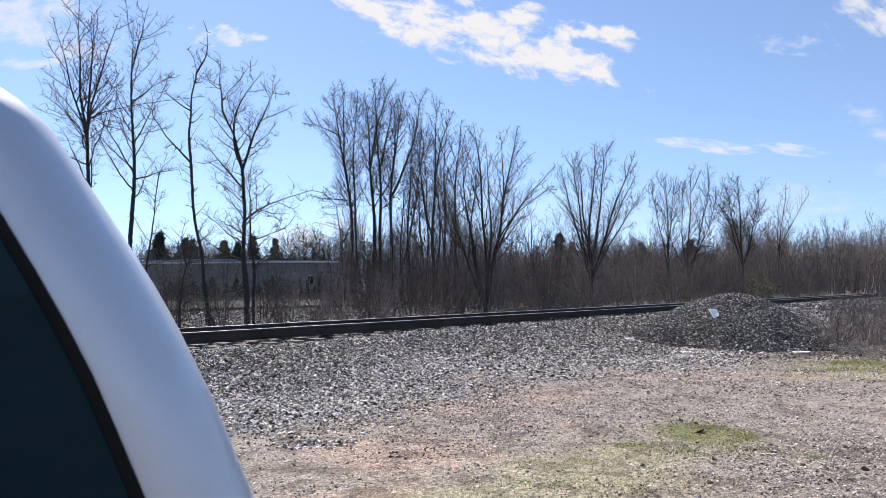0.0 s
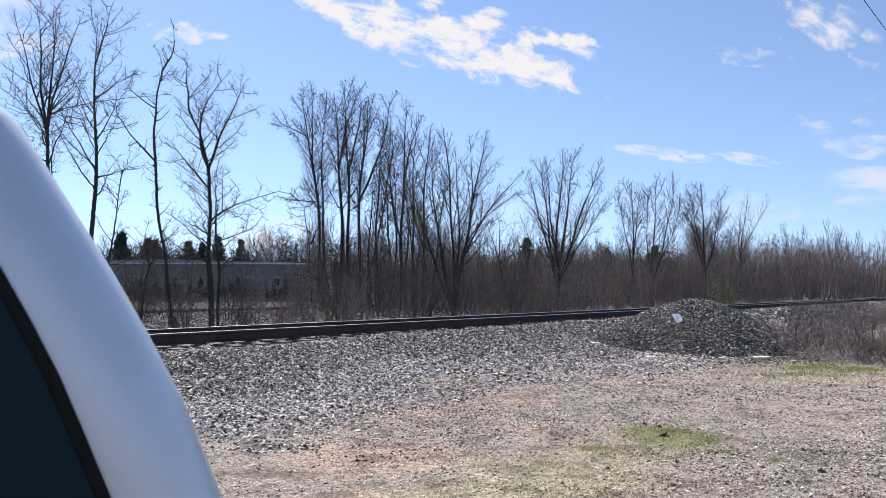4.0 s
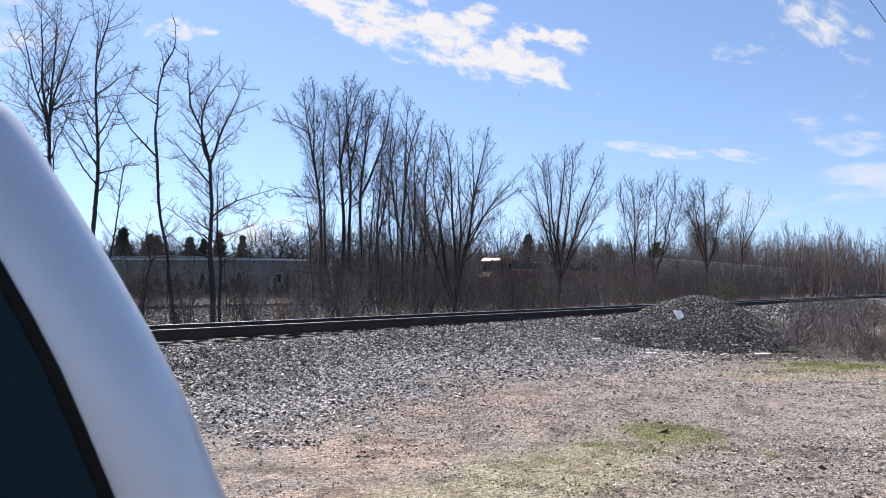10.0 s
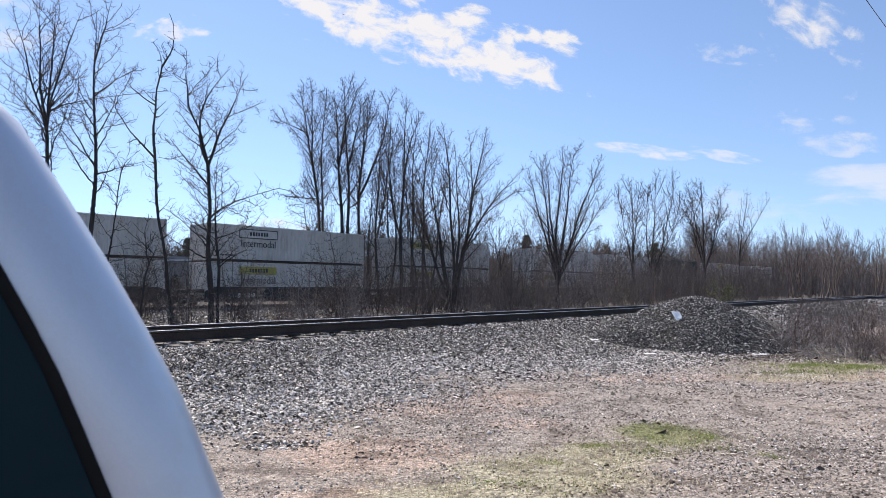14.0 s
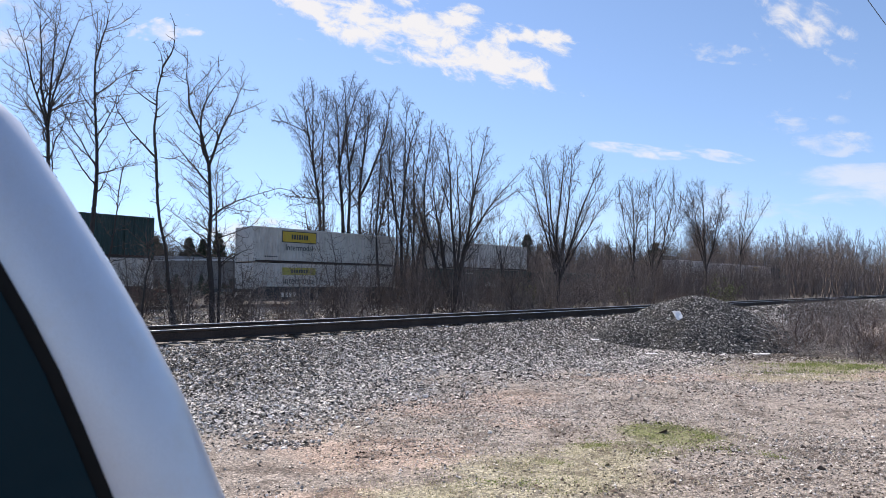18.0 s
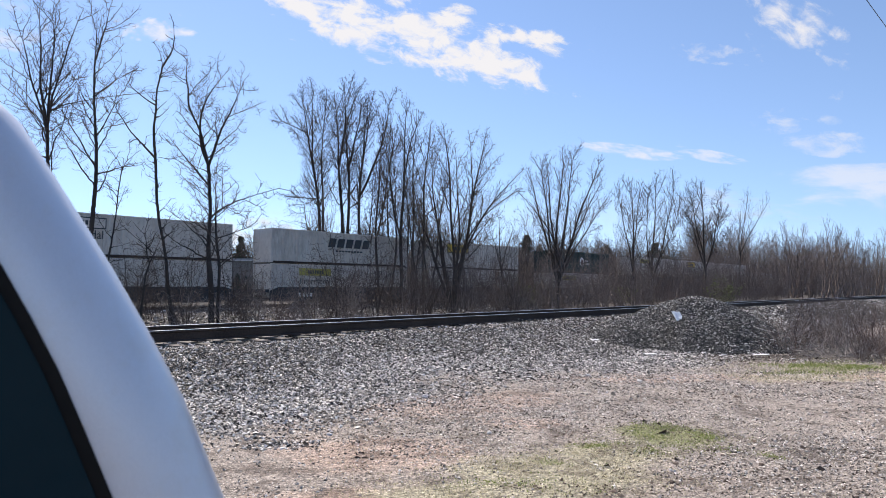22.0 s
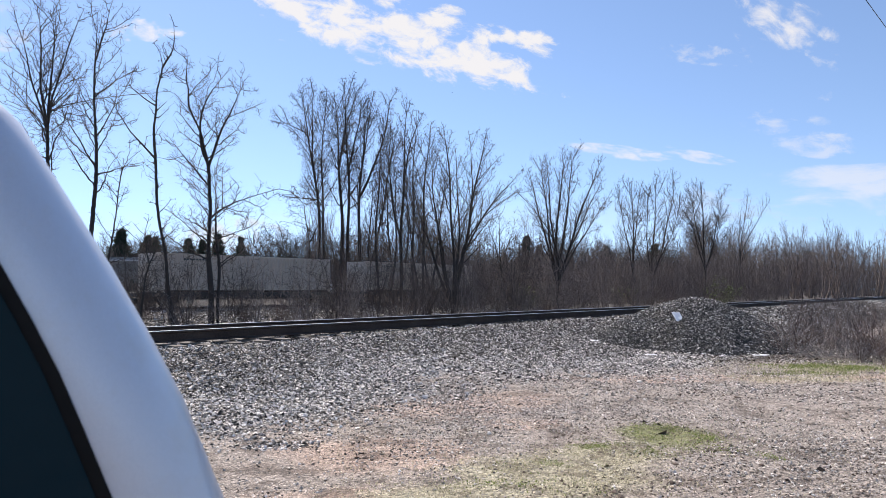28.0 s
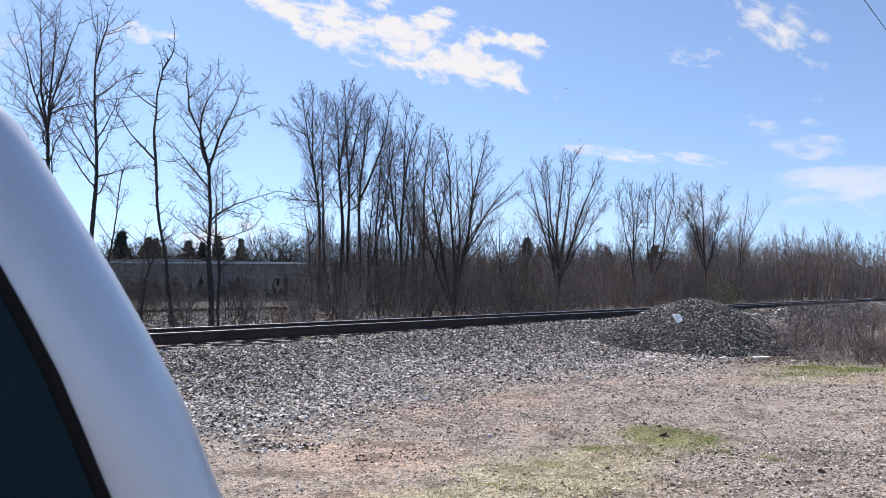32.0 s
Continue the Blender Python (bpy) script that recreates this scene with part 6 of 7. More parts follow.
def bogie(parent, x, paint, axles=(-0.89, 0.89), r=0.42):
    b = part("bogie", box_bm(x + axles[0] - 0.25, x + axles[-1] + 0.25, -1.02, -0.86, 0.36, 0.62, 0.05), paint, parent)
    part("side_frame", box_bm(x + axles[0] - 0.25, x + axles[-1] + 0.25, 0.86, 1.02, 0.36, 0.62, 0.05), paint, b)
    part("bolster", box_bm(x - 0.25, x + 0.25, -0.855, 0.855, 0.40, 0.70, 0.03), paint, b)
    for a in axles:
        bm = bmesh.new()
        for y in (-0.83, 0.70):
            rod(bm, (x + a, y, r), (x + a, y + 0.13, r), r, 24)
            rod(bm, (x + a, y - 0.02, r), (x + a, y, r), r * 0.55, 16)
        rod(bm, (x + a, -0.9, r), (x + a, 0.9, r), 0.07, 10)
        part("wheelset", bm, "steel", b)
        part("axle_box", box_bm(x + a - 0.14, x + a + 0.14, -1.10, -0.90, 0.30, 0.58, 0.03), "black_paint", b)


def well_unit(place, length=CL, paint="blue_paint", last=False, marks=True):
    """One platform of a double-stack car: deep side sills between two end decks over shared bogies."""
    t = thing("well_car", "low well car carrying containers between its bogies", "railway wagon", "well cars of the train")
    L = length
    for y0, nm in ((-1.50, "side_sill"), (1.42, "side_sill")):
        bm = bmesh.new()
        prism(bm, [(-0.2, 0.36), (L + 0.2, 0.36), (L + 0.2, 1.16), (L - 0.6, 1.44), (0.6, 1.44), (-0.2, 1.16)], y0, y0 + 0.08)
        sill = part(nm, bm, paint, t)
        bm = bmesh.new()
        for i in range(13):
            x = 0.6 + i * (L - 1.2) / 12
            box(bm, x - 0.04, x + 0.04, y0 - 0.05 if y0 < 0 else y0 + 0.081, y0 - 0.001 if y0 < 0 else y0 + 0.13, 0.42, 1.38)
        part("stiffeners", bm, paint, sill)
        part("lip", box_bm(-0.2, L + 0.2, y0 - 0.06, y0 + 0.12, 0.30, 0.358, 0.01), paint, sill)
        part("top_lip", box_bm(0.6, L - 0.6, y0 - 0.05, y0 + 0.12, 1.442, 1.48, 0.01), paint, sill)
    part("well_floor", box_bm(-0.1, L + 0.1, -1.415, 1.415, 0.46, 0.537), paint, t)
    for x0, x1 in ((-1.85, -0.2), (L + 0.2, L + 1.85)):
        d = part("end_deck", box_bm(x0, x1, -1.35, 1.35, 1.02, 1.28, 0.02), paint, t)
        part("hand_rail", box_bm(x0 + 0.2, x0 + 0.25, -1.36, -1.31, 1.285, 2.1), paint, d)
        part("step", box_bm(x0 + 0.1, x1 - 0.3, -1.44, -1.36, 0.42, 0.47), paint, d)
    bogie(t, -1.75, "black_paint")
    if last:
        bogie(t, L + 1.75, "black_paint")
    if marks:
        bm = bmesh.new()
        for i in range(4):
            box(bm, 2.6 + i * 0.42, 2.88 + i * 0.42, -1.512, -1.503, 0.62, 0.98)
        part("mark", bm, "pale_lettering", t)
    return rolling(t, place)


def locomotive(place, reverse, label):
    t = thing("locomotive", label, "locomotive", "locomotives at the head of the train")
    # x from the nose, backwards
    L = 22.3
    part("frame", box_bm(0.6, L - 0.6, -1.45, 1.45, 1.32, 1.58, 0.03), "black_paint", t)
    part("sill_stripe", box_bm(0.6, L - 0.6, -1.462, -1.452, 1.40, 1.50), "yellow_paint", t)
    bm = bmesh.new()
    prism(bm, [(0.9, 1.585), (0.95, 2.5), (1.25, 2.95), (2.6, 3.12), (2.6, 1.585)], -1.05, 1.05)
    bmesh.ops.bevel(bm, geom=bm.edges[:], offset=0.07, segments=2, affect="EDGES")
    nose = part("nose", bm, "orange_paint", t)
    part("nose_stripe", box_bm(1.6, 2.5, -1.062, -1.052, 2.15, 2.5), "yellow_paint", nose)
    part("headlight", box_bm(0.90, 0.955, -0.28, 0.28, 2.55, 2.75, 0.02), "lens", nose, "pair of white headlights")
    for y in (-0.85, 0.65):
        part("ditch_light", box_bm(0.42, 0.5, y, y + 0.2, 1.62, 1.80, 0.02), "lens", nose)
    bm = bmesh.new()
    prism(bm, [(2.61, 1.585), (2.61, 3.05), (2.80, 4.30), (3.05, 4.55), (5.1, 4.62), (5.1, 1.585)], -1.42, 1.42)
    bmesh.ops.bevel(bm, geom=bm.edges[:], offset=0.05, segments=2, affect="EDGES")
    cab = part("cab", bm, "orange_paint", t)
    bm = bmesh.new()
    prism(bm, [(2.70, 4.36), (3.02, 4.60), (5.3, 4.67), (5.3, 4.72), (2.98, 4.66), (2.60, 4.38)], -1.46, 1.46)
    # roof colour is lightened to carry the glint of the sun
    part("cab_roof", bm, "glint_roof", cab, "sloping glossy red cab roof, coloured paler for the sun's glint")
    bm = bmesh.new()
    for y in (-1.2, -0.3, 0.5):
        prism(bm, [(2.60, 3.28), (2.74, 4.12), (2.72, 4.12), (2.58, 3.28)], y, y + 0.7)
    part("windshield", bm, "glass_dark", cab)
    for x in (3.2, 4.1):
        part("side_window", box_bm(x, x + 0.72, -1.435, -1.424, 3.35, 4.05, 0.004), "glass_dark", cab)
    part("cab_door", box_bm(4.35, 4.95, -1.44, -1.425, 1.62, 3.2, 0.004), "brown_paint", cab)
    hood = part("long_hood", box_bm(5.12, 16.4, -0.98, 0.98, 1.585, 3.55, 0.06), "orange_paint", t)
    part("hood_top", box_bm(5.12, 16.4, -1.0, 1.0, 3.554, 4.30, 0.12), "black_paint", hood, "sooty black upper hood")
    part("hood_stripe", box_bm(5.3, 21.2, -0.995, -0.985, 3.42, 3.50), "yellow_paint", hood)
    for i in range(12):
        part("hood_door", box_bm(5.4 + i * 0.9, 6.22 + i * 0.9, -1.0, -0.984, 1.75, 3.3, 0.006), "orange_paint", hood)
    bm = bmesh.new()
    for i in range(4):
        x = 10.2 + i * 1.15
        box(bm, x, x + 0.85, -1.008, -1.001, 2.2, 2.95)
    part("mark", bm, "brown_paint", hood, "row of four large faded letters as blocks")
    bm = bmesh.new()
    prism(bm, [(16.4, 1.585), (16.4, 3.55), (21.4, 3.55), (21.4, 1.585)], -1.0, 1.0)
    rear = part("rear_hood", bm, "orange_paint", t)
    bm = bmesh.new()
    prism(bm, [(-1.0, 3.554), (-1.45, 4.0), (-1.45, 4.45), (-1.2, 4.62), (1.2, 4.62), (1.45, 4.45), (1.45, 4.0), (1.0, 3.554)], 0, 4.7)
    for v in bm.verts:
        v.co = Vector((16.6 + v.co.y, v.co.x, v.co.z))
    bmesh.ops.recalc_face_normals(bm, faces=bm.faces[:])
    part("radiator", bm, "black_paint", rear, "wide black radiator box with flared sides")
    part("roof_panel", box_bm(12.2, 14.6, -0.7, 0.7, 4.304, 4.42, 0.02), "white_paint", hood, "bare metal roof hatch")
    bm = bmesh.new()
    for x in (7.2, 8.4, 10.6):
        box(bm, x, x + 0.7, -0.4, 0.4, 4.304, 4.48, 0.03)
    part("exhaust_stack", bm, "black_paint", hood)
    bm = bmesh.new()
    rod(bm, (8.6, -0.55, 0.86), (13.6, -0.55, 0.86), 0.5, 20)
    rod(bm, (8.6, 0.55, 0.86), (13.6, 0.55, 0.86), 0.5, 20)
    box(bm, 8.62, 13.58, -1.0, 1.0, 0.45, 1.30, 0.06)
    part("fuel_tank", bm, "black_paint", t)
    bm = bmesh.new()
    for x in np.arange(1.2, L - 0.6, 1.6):
        for y in (-1.42, 1.42):
            rod(bm, (x, y, 1.58), (x, y, 2.55), 0.02, 6)
    for y in (-1.42, 1.42):
        for z in (2.1, 2.55):
            rod(bm, (5.2, y, z), (L - 0.9, y, z), 0.02, 6)
            rod(bm, (1.0, y, z), (2.5, y, z), 0.02, 6)
    part("handrail", bm, "orange_paint", t)
    bm = bmesh.new()
    prism(bm, [(0.25, 0.18), (0.6, 0.18), (0.75, 1.31), (0.6, 1.31)], -1.4, 1.4)
    part("pilot", bm, "black_paint", t)
    part("rear_pilot", box_bm(L - 0.6, L - 0.3, -1.4, 1.4, 0.25, 1.31, 0.03), "black_paint", t)
    for x in (0.9, L - 1.5):
        bm = bmesh.new()
        for i in range(4):
            box(bm, x, x + 0.6, -1.46, -1.2, 0.3 + i * 0.27, 0.34 + i * 0.27)
        part("steps", bm, "black_paint", t)
    for x in (4.3, L - 4.3):
        bogie(t, x, "black_paint", (-1.98, 0.0, 1.98), 0.53)
    for ob in t.children_recursive:                 # body height over the frame
        for v in ob.data.vertices:
            if v.co.z > 1.6:
                v.co.z = 1.6 + (v.co.z - 1.6) * 1.07
    rolling(t, place)
    if reverse:
        MOVERS[-1] = (t, place + L, 0.0, True)
        t.matrix_basis = line_pose(place + L, FAR_C, FAR_TOP) @ pose(0, 0, 0, 0, 0, 180)
    return t


locomotive(322.6, False, "orange and black diesel locomotive leading the train")
locomotive(345.6, True, "orange and black diesel locomotive running backwards")

WHITE = "white corrugated container with a {} sign"
LOW_Z, TOP_Z = 0.54, 3.505
# place of each stack, its lower and upper box: paint, sign
STACKS = [
    (372.4, ("white_paint", "plain_yellow"), ("white_paint", "olive"), "blue_paint", False),
    (391.8, ("white_paint", "olive"), ("white_paint", "grey"), "black_paint", False),
    (411.4, ("white_paint", "olive"), ("white_paint", "olive"), "black_paint", True),
    (435.9, ("white_paint", "olive"), ("white_paint", "grey"), "brown_paint", False),
    (455.6, ("white_paint", "yellow"), ("white_paint", "grey"), "brown_paint", False),
    (475.4, ("white_paint", "olive"), ("green_paint", "square"), "brown_paint", True),
    (499.8, ("white_paint", "yellow"), ("white_paint", "framed"), "black_paint", True),
    (523.0, ("green_paint", "crest_low"), ("white_paint", "grey"), "brown_paint", False),
    (542.6, ("green_paint", "crest_low"), None, "brown_paint", False),
    (562.2, ("green_paint", "crest_low"), None, "brown_paint", True),
    (585.8, ("white_paint", "grey"), ("white_paint", "grey"), "blue_paint", False),
    (605.6, ("white_paint", "yellow"), ("white_paint", "slanted"), "blue_paint", False),
    (625.2, ("white_paint", "grey"), ("white_paint", "framed"), "blue_paint", True),
    (648.7, ("white_paint", "yellow"), ("green_paint", "crest"), "brown_paint", True),
    (672.4, ("green_paint", "code"), ("white_paint", "olive"), "brown_paint", False),
    (692.0, ("green_paint", "square"), ("white_paint", "framed"), "brown_paint", False),
    (711.6, ("white_paint", "olive"), ("white_paint", "grey"), "brown_paint", True)]
LOOKS = {"plain_yellow": "plain yellow", "olive": "faded yellow", "yellow": "yellow", "framed": "black-framed yellow", "grey": "black-bordered", "slanted": "slanted black"}
for place, low_box, top_box, paint, last in STACKS:
    well_unit(place, CL, paint, last)
    for z, spec in ((LOW_Z, low_box), (TOP_Z, top_box)):
        if spec:
            lab = WHITE.format(LOOKS[spec[1]]) if spec[0] == "white_paint" else "dark green corrugated container with white markings"
            container(place, z, spec[0], spec[1], label=lab + (", stacked on another" if z > 1 else ", in a well car"))

# the tail: a road trailer on a flat wagon, then two beige boxes on low wagons
def flat_wagon(place, length, deck):
    t = thing("flat_wagon", "low flat wagon with a dark steel spine", "railway wagon", "flat wagons of the train")
    part("spine", box_bm(-0.8, length + 0.8, -0.5, 0.5, deck - 0.55, deck - 0.06, 0.03), "black_paint", t)
    part("deck", box_bm(-0.8, length + 0.8, -1.40, 1.40, deck - 0.058, deck - 0.004, 0.01), "black_paint", t)
    part("side_sill", box_bm(-0.8, length + 0.8, -1.46, -1.402, deck - 0.30, deck - 0.004, 0.01), "black_paint", t)
    bogie(t, 0.9, "black_paint")
    bogie(t, length - 0.9, "black_paint")
    return rolling(t, place)


flat_wagon(730.4, CL, 1.08)
flat_wagon(751.6, 17.4, 1.08)
flat_wagon(771.6, 17.2, 1.08)


def road_trailer(place):
    t = thing("road_trailer", "grey smooth-sided road trailer riding on a flat wagon", "trailer")
    bm = box_bm(0, CL, -1.30, 1.30, 1.05, 3.95, 0.05)
    body = part("body", bm, "grey_paint", t)
    bm = bmesh.new()
    for i in range(15):
        x = 0.5 + i * (CL - 1) / 14
        box(bm, x - 0.025, x + 0.025, -1.312, -1.301, 1.2, 3.8)
    part("rivet_seams", bm, "grey_paint", body)
    part("bottom_rail", box_bm(0.02, CL - 0.02, -1.325, -1.302, 0.98, 1.15), "black_paint", body)
    part("top_rail", box_bm(0.02, CL - 0.02, -1.325, -1.302, 3.85, 3.955), "white_paint", body)
    for x in (CL - 1.2, CL - 2.4):
        bm = bmesh.new()
        for y in (-1.25, 0.75):
            rod(bm, (x, y, 0.5), (x, y + 0.5, 0.5), 0.5, 24)
        rod(bm, (x, -1.2, 0.5), (x, 1.2, 0.5), 0.08, 8)
        part("wheels", bm, "rubber", t)
    part("landing_leg", box_bm(3.0, 3.2, -0.8, -0.6, 0.0, 1.05), "black_paint", t)
    return rolling(t, place, 1.08)


road_trailer(730.4)
container(751.7, 1.08, "beige_paint", "code", 16.15, "beige corrugated container riding alone on a low wagon")
container(772.1, 1.08, "beige_paint", "code", 16.15, "beige corrugated container riding alone on a low wagon")
# ---- the parked car beside the camera ----
CAR_O, CAR_A = (-0.27, 0.85), radians(25)


def car_point(lx, ly, z):
    """Along the side forward, inward across the car, up."""
    fx, fy = -math.cos(CAR_A), -math.sin(CAR_A)
    ix, iy = -math.sin(CAR_A), math.cos(CAR_A)
    return Vector((CAR_O[0] + fx * lx + ix * ly, CAR_O[1] + fy * lx + iy * ly, z))


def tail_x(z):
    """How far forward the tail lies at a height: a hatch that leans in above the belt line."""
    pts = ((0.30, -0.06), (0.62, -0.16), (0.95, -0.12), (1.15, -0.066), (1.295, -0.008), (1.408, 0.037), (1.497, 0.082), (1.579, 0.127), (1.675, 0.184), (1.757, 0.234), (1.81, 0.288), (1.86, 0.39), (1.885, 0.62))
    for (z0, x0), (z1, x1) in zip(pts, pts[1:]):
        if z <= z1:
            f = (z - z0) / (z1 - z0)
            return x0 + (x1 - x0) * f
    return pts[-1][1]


def build_car():
    t = thing("parked_car", "silver parked car with a dark rear side window", "car")
    # body: level rings round the car, rounded at the corners
    W, L = 1.84, 4.6
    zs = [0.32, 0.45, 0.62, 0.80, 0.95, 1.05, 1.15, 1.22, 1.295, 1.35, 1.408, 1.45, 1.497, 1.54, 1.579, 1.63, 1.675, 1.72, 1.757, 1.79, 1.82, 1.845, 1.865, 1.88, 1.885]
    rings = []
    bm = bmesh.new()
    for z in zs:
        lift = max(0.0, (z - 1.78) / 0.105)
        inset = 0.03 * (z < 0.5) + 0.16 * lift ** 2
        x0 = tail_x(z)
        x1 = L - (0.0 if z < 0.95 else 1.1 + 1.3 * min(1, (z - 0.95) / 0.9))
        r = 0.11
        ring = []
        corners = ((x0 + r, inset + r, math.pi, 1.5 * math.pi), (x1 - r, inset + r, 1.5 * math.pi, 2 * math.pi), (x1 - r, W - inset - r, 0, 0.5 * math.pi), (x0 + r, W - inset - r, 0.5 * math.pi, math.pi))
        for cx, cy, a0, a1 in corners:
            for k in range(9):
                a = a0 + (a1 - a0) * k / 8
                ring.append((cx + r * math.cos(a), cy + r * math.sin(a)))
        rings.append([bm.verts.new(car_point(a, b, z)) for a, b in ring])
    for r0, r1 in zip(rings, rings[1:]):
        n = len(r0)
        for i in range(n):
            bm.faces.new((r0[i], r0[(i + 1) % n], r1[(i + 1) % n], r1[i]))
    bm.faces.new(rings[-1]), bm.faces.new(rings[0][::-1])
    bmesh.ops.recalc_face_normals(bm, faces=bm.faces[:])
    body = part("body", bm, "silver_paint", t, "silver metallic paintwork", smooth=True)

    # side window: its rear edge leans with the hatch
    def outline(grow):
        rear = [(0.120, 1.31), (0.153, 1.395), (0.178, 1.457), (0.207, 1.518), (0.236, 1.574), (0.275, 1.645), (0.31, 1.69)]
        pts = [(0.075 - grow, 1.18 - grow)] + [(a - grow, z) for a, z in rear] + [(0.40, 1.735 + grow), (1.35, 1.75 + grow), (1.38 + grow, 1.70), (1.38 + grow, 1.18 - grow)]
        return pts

    def slab(pts, y0, y1):
        b = bmesh.new()
        lo = [b.verts.new(car_point(a, y0, z)) for a, z in pts]
        hi = [b.verts.new(car_point(a, y1, z)) for a, z in pts]
        n = len(pts)
        b.faces.new(lo), b.faces.new(hi[::-1])
        for i in range(n):
            b.faces.new((lo[i], lo[(i + 1) % n], hi[(i + 1) % n], hi[i]))
        bmesh.ops.recalc_face_normals(b, faces=b.faces[:])
        return b

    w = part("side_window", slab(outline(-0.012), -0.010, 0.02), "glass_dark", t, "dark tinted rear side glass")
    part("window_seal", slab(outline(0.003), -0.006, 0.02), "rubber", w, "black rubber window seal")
    for x in (0.85, 3.75):
        for y in (0.02, W - 0.24):
            b = bmesh.new()
            a, c = car_point(x, y, 0.33), car_point(x, y + 0.22, 0.33)
            rod(b, a, c, 0.33, 28)
            wh = part("wheel", b, "rubber", t, "black tyre")
            b = bmesh.new()
            side = -0.012 if y < 1 else 0.232
            rod(b, car_point(x, y + (side if y < 1 else 0.10), 0.33), car_point(x, y + (0.10 if y < 1 else side), 0.33), 0.21, 20)
            part("rim", b, "railhead", wh, "alloy wheel rim")


build_car()


# ---- litter on the ground ----
def litter(name, x, y, w, h, label, mat="paper", tilt=0, rz=0, z=None):
    bm = bmesh.new()
    bmesh.ops.create_grid(bm, x_segments=5, y_segments=5, size=0.5)
    for v in bm.verts:
        k = noise.noise(Vector((v.co.x * 2.2 + x, v.co.y * 2.2 + y, 0.0)))
        v.co = Vector((v.co.x * w, v.co.y * h, 0.12 * min(w, h) * k))
    ret = bmesh.ops.extrude_face_region(bm, geom=bm.faces[:])
    for v in [g for g in ret["geom"] if isinstance(g, bmesh.types.BMVert)]:
        v.co.z += 0.008
    bmesh.ops.recalc_face_normals(bm, faces=bm.faces[:])
    ob = part(name, bm, mat)
    zz = float(ground_z(x, y)) + 0.03 if z is None else z
    ob.matrix_basis = pose(x, y, zz, tilt, 0, rz)
    return tagged(ob, label, "litter", "litter on the lot")


def pile_surface(x, y):
    return float(ground_z(x, y) * 0.6 + pile_z(np.array(x), np.array(y)))


litter("white_sheet", 6.18, 18.08, 0.23, 0.33, "white sheet of card lying on the stone heap", tilt=42, rz=12, z=pile_surface(6.18, 18.08) + 0.06)
litter("paper_scrap", 7.42, 16.1, 0.34, 0.2, "crumpled pale paper scrap on the gravel", rz=20)
litter("paper_scrap", 4.02, 18.2, 0.34, 0.18, "crumpled pale paper scrap on the gravel", rz=70)
litter("paper_scrap", 4.84, 16.1, 0.26, 0.16, "crumpled pale paper scrap on the gravel", rz=10)
for i, (x, y) in enumerate(((6.2, 16.4), (6.6, 16.2), (5.9, 16.5), (7.0, 16.6), (7.7, 15.2), (6.4, 15.9), (6.8, 17.0))):
    litter("paper_scrap", x, y, 0.10 + 0.03 * math.sin(i * 3), 0.07, "small torn pale scrap at the foot of the heap", rz=i * 50)
for i, (x, y, k) in enumerate(((-0.25, 9.95, 0.05), (-1.7, 8.55, 0.045), (0.5, 7.5, 0.03), (-0.9, 8.3, 0.028), (3.3, 11.6, 0.05), (2.6, 12.4, 0.05), (-1.2, 7.4, 0.03), (4.0, 12.0, 0.045))):
    bm = bmesh.new()
    bmesh.ops.create_icosphere(bm, subdivisions=2, radius=k)
    for v in bm.verts:
        v.co *= 1 + 0.5 * noise.noise(v.co * 25 + Vector((i, 0, 0)))
        v.co.z *= 0.6
    ob = part("loose_stone", bm, "dark_stone")
    ob.location = (x, y, float(ground_z(x, y)) + k * 0.3)
    tagged(ob, "dark loose stone lying on the lot", "stone", "loose stones on the lot")


# ---- overhead cable ----
def overhead_cable():
    a, b = Vector((9.6, 16.0, 9.2)), Vector((19.0, 28.2, 11.95))
    d = b - a
    pts = [a + d * t for t in np.linspace(-1.5, 6.0, 24)]
    segs = []
    polyline(segs, [tuple(p) for p in pts], [0.012] * len(pts))
    tagged(part("overhead_cable", tube_mesh("overhead_cable", segs, 6), "cable"), "thin black cable strung high over the lot", "cable")


overhead_cable()
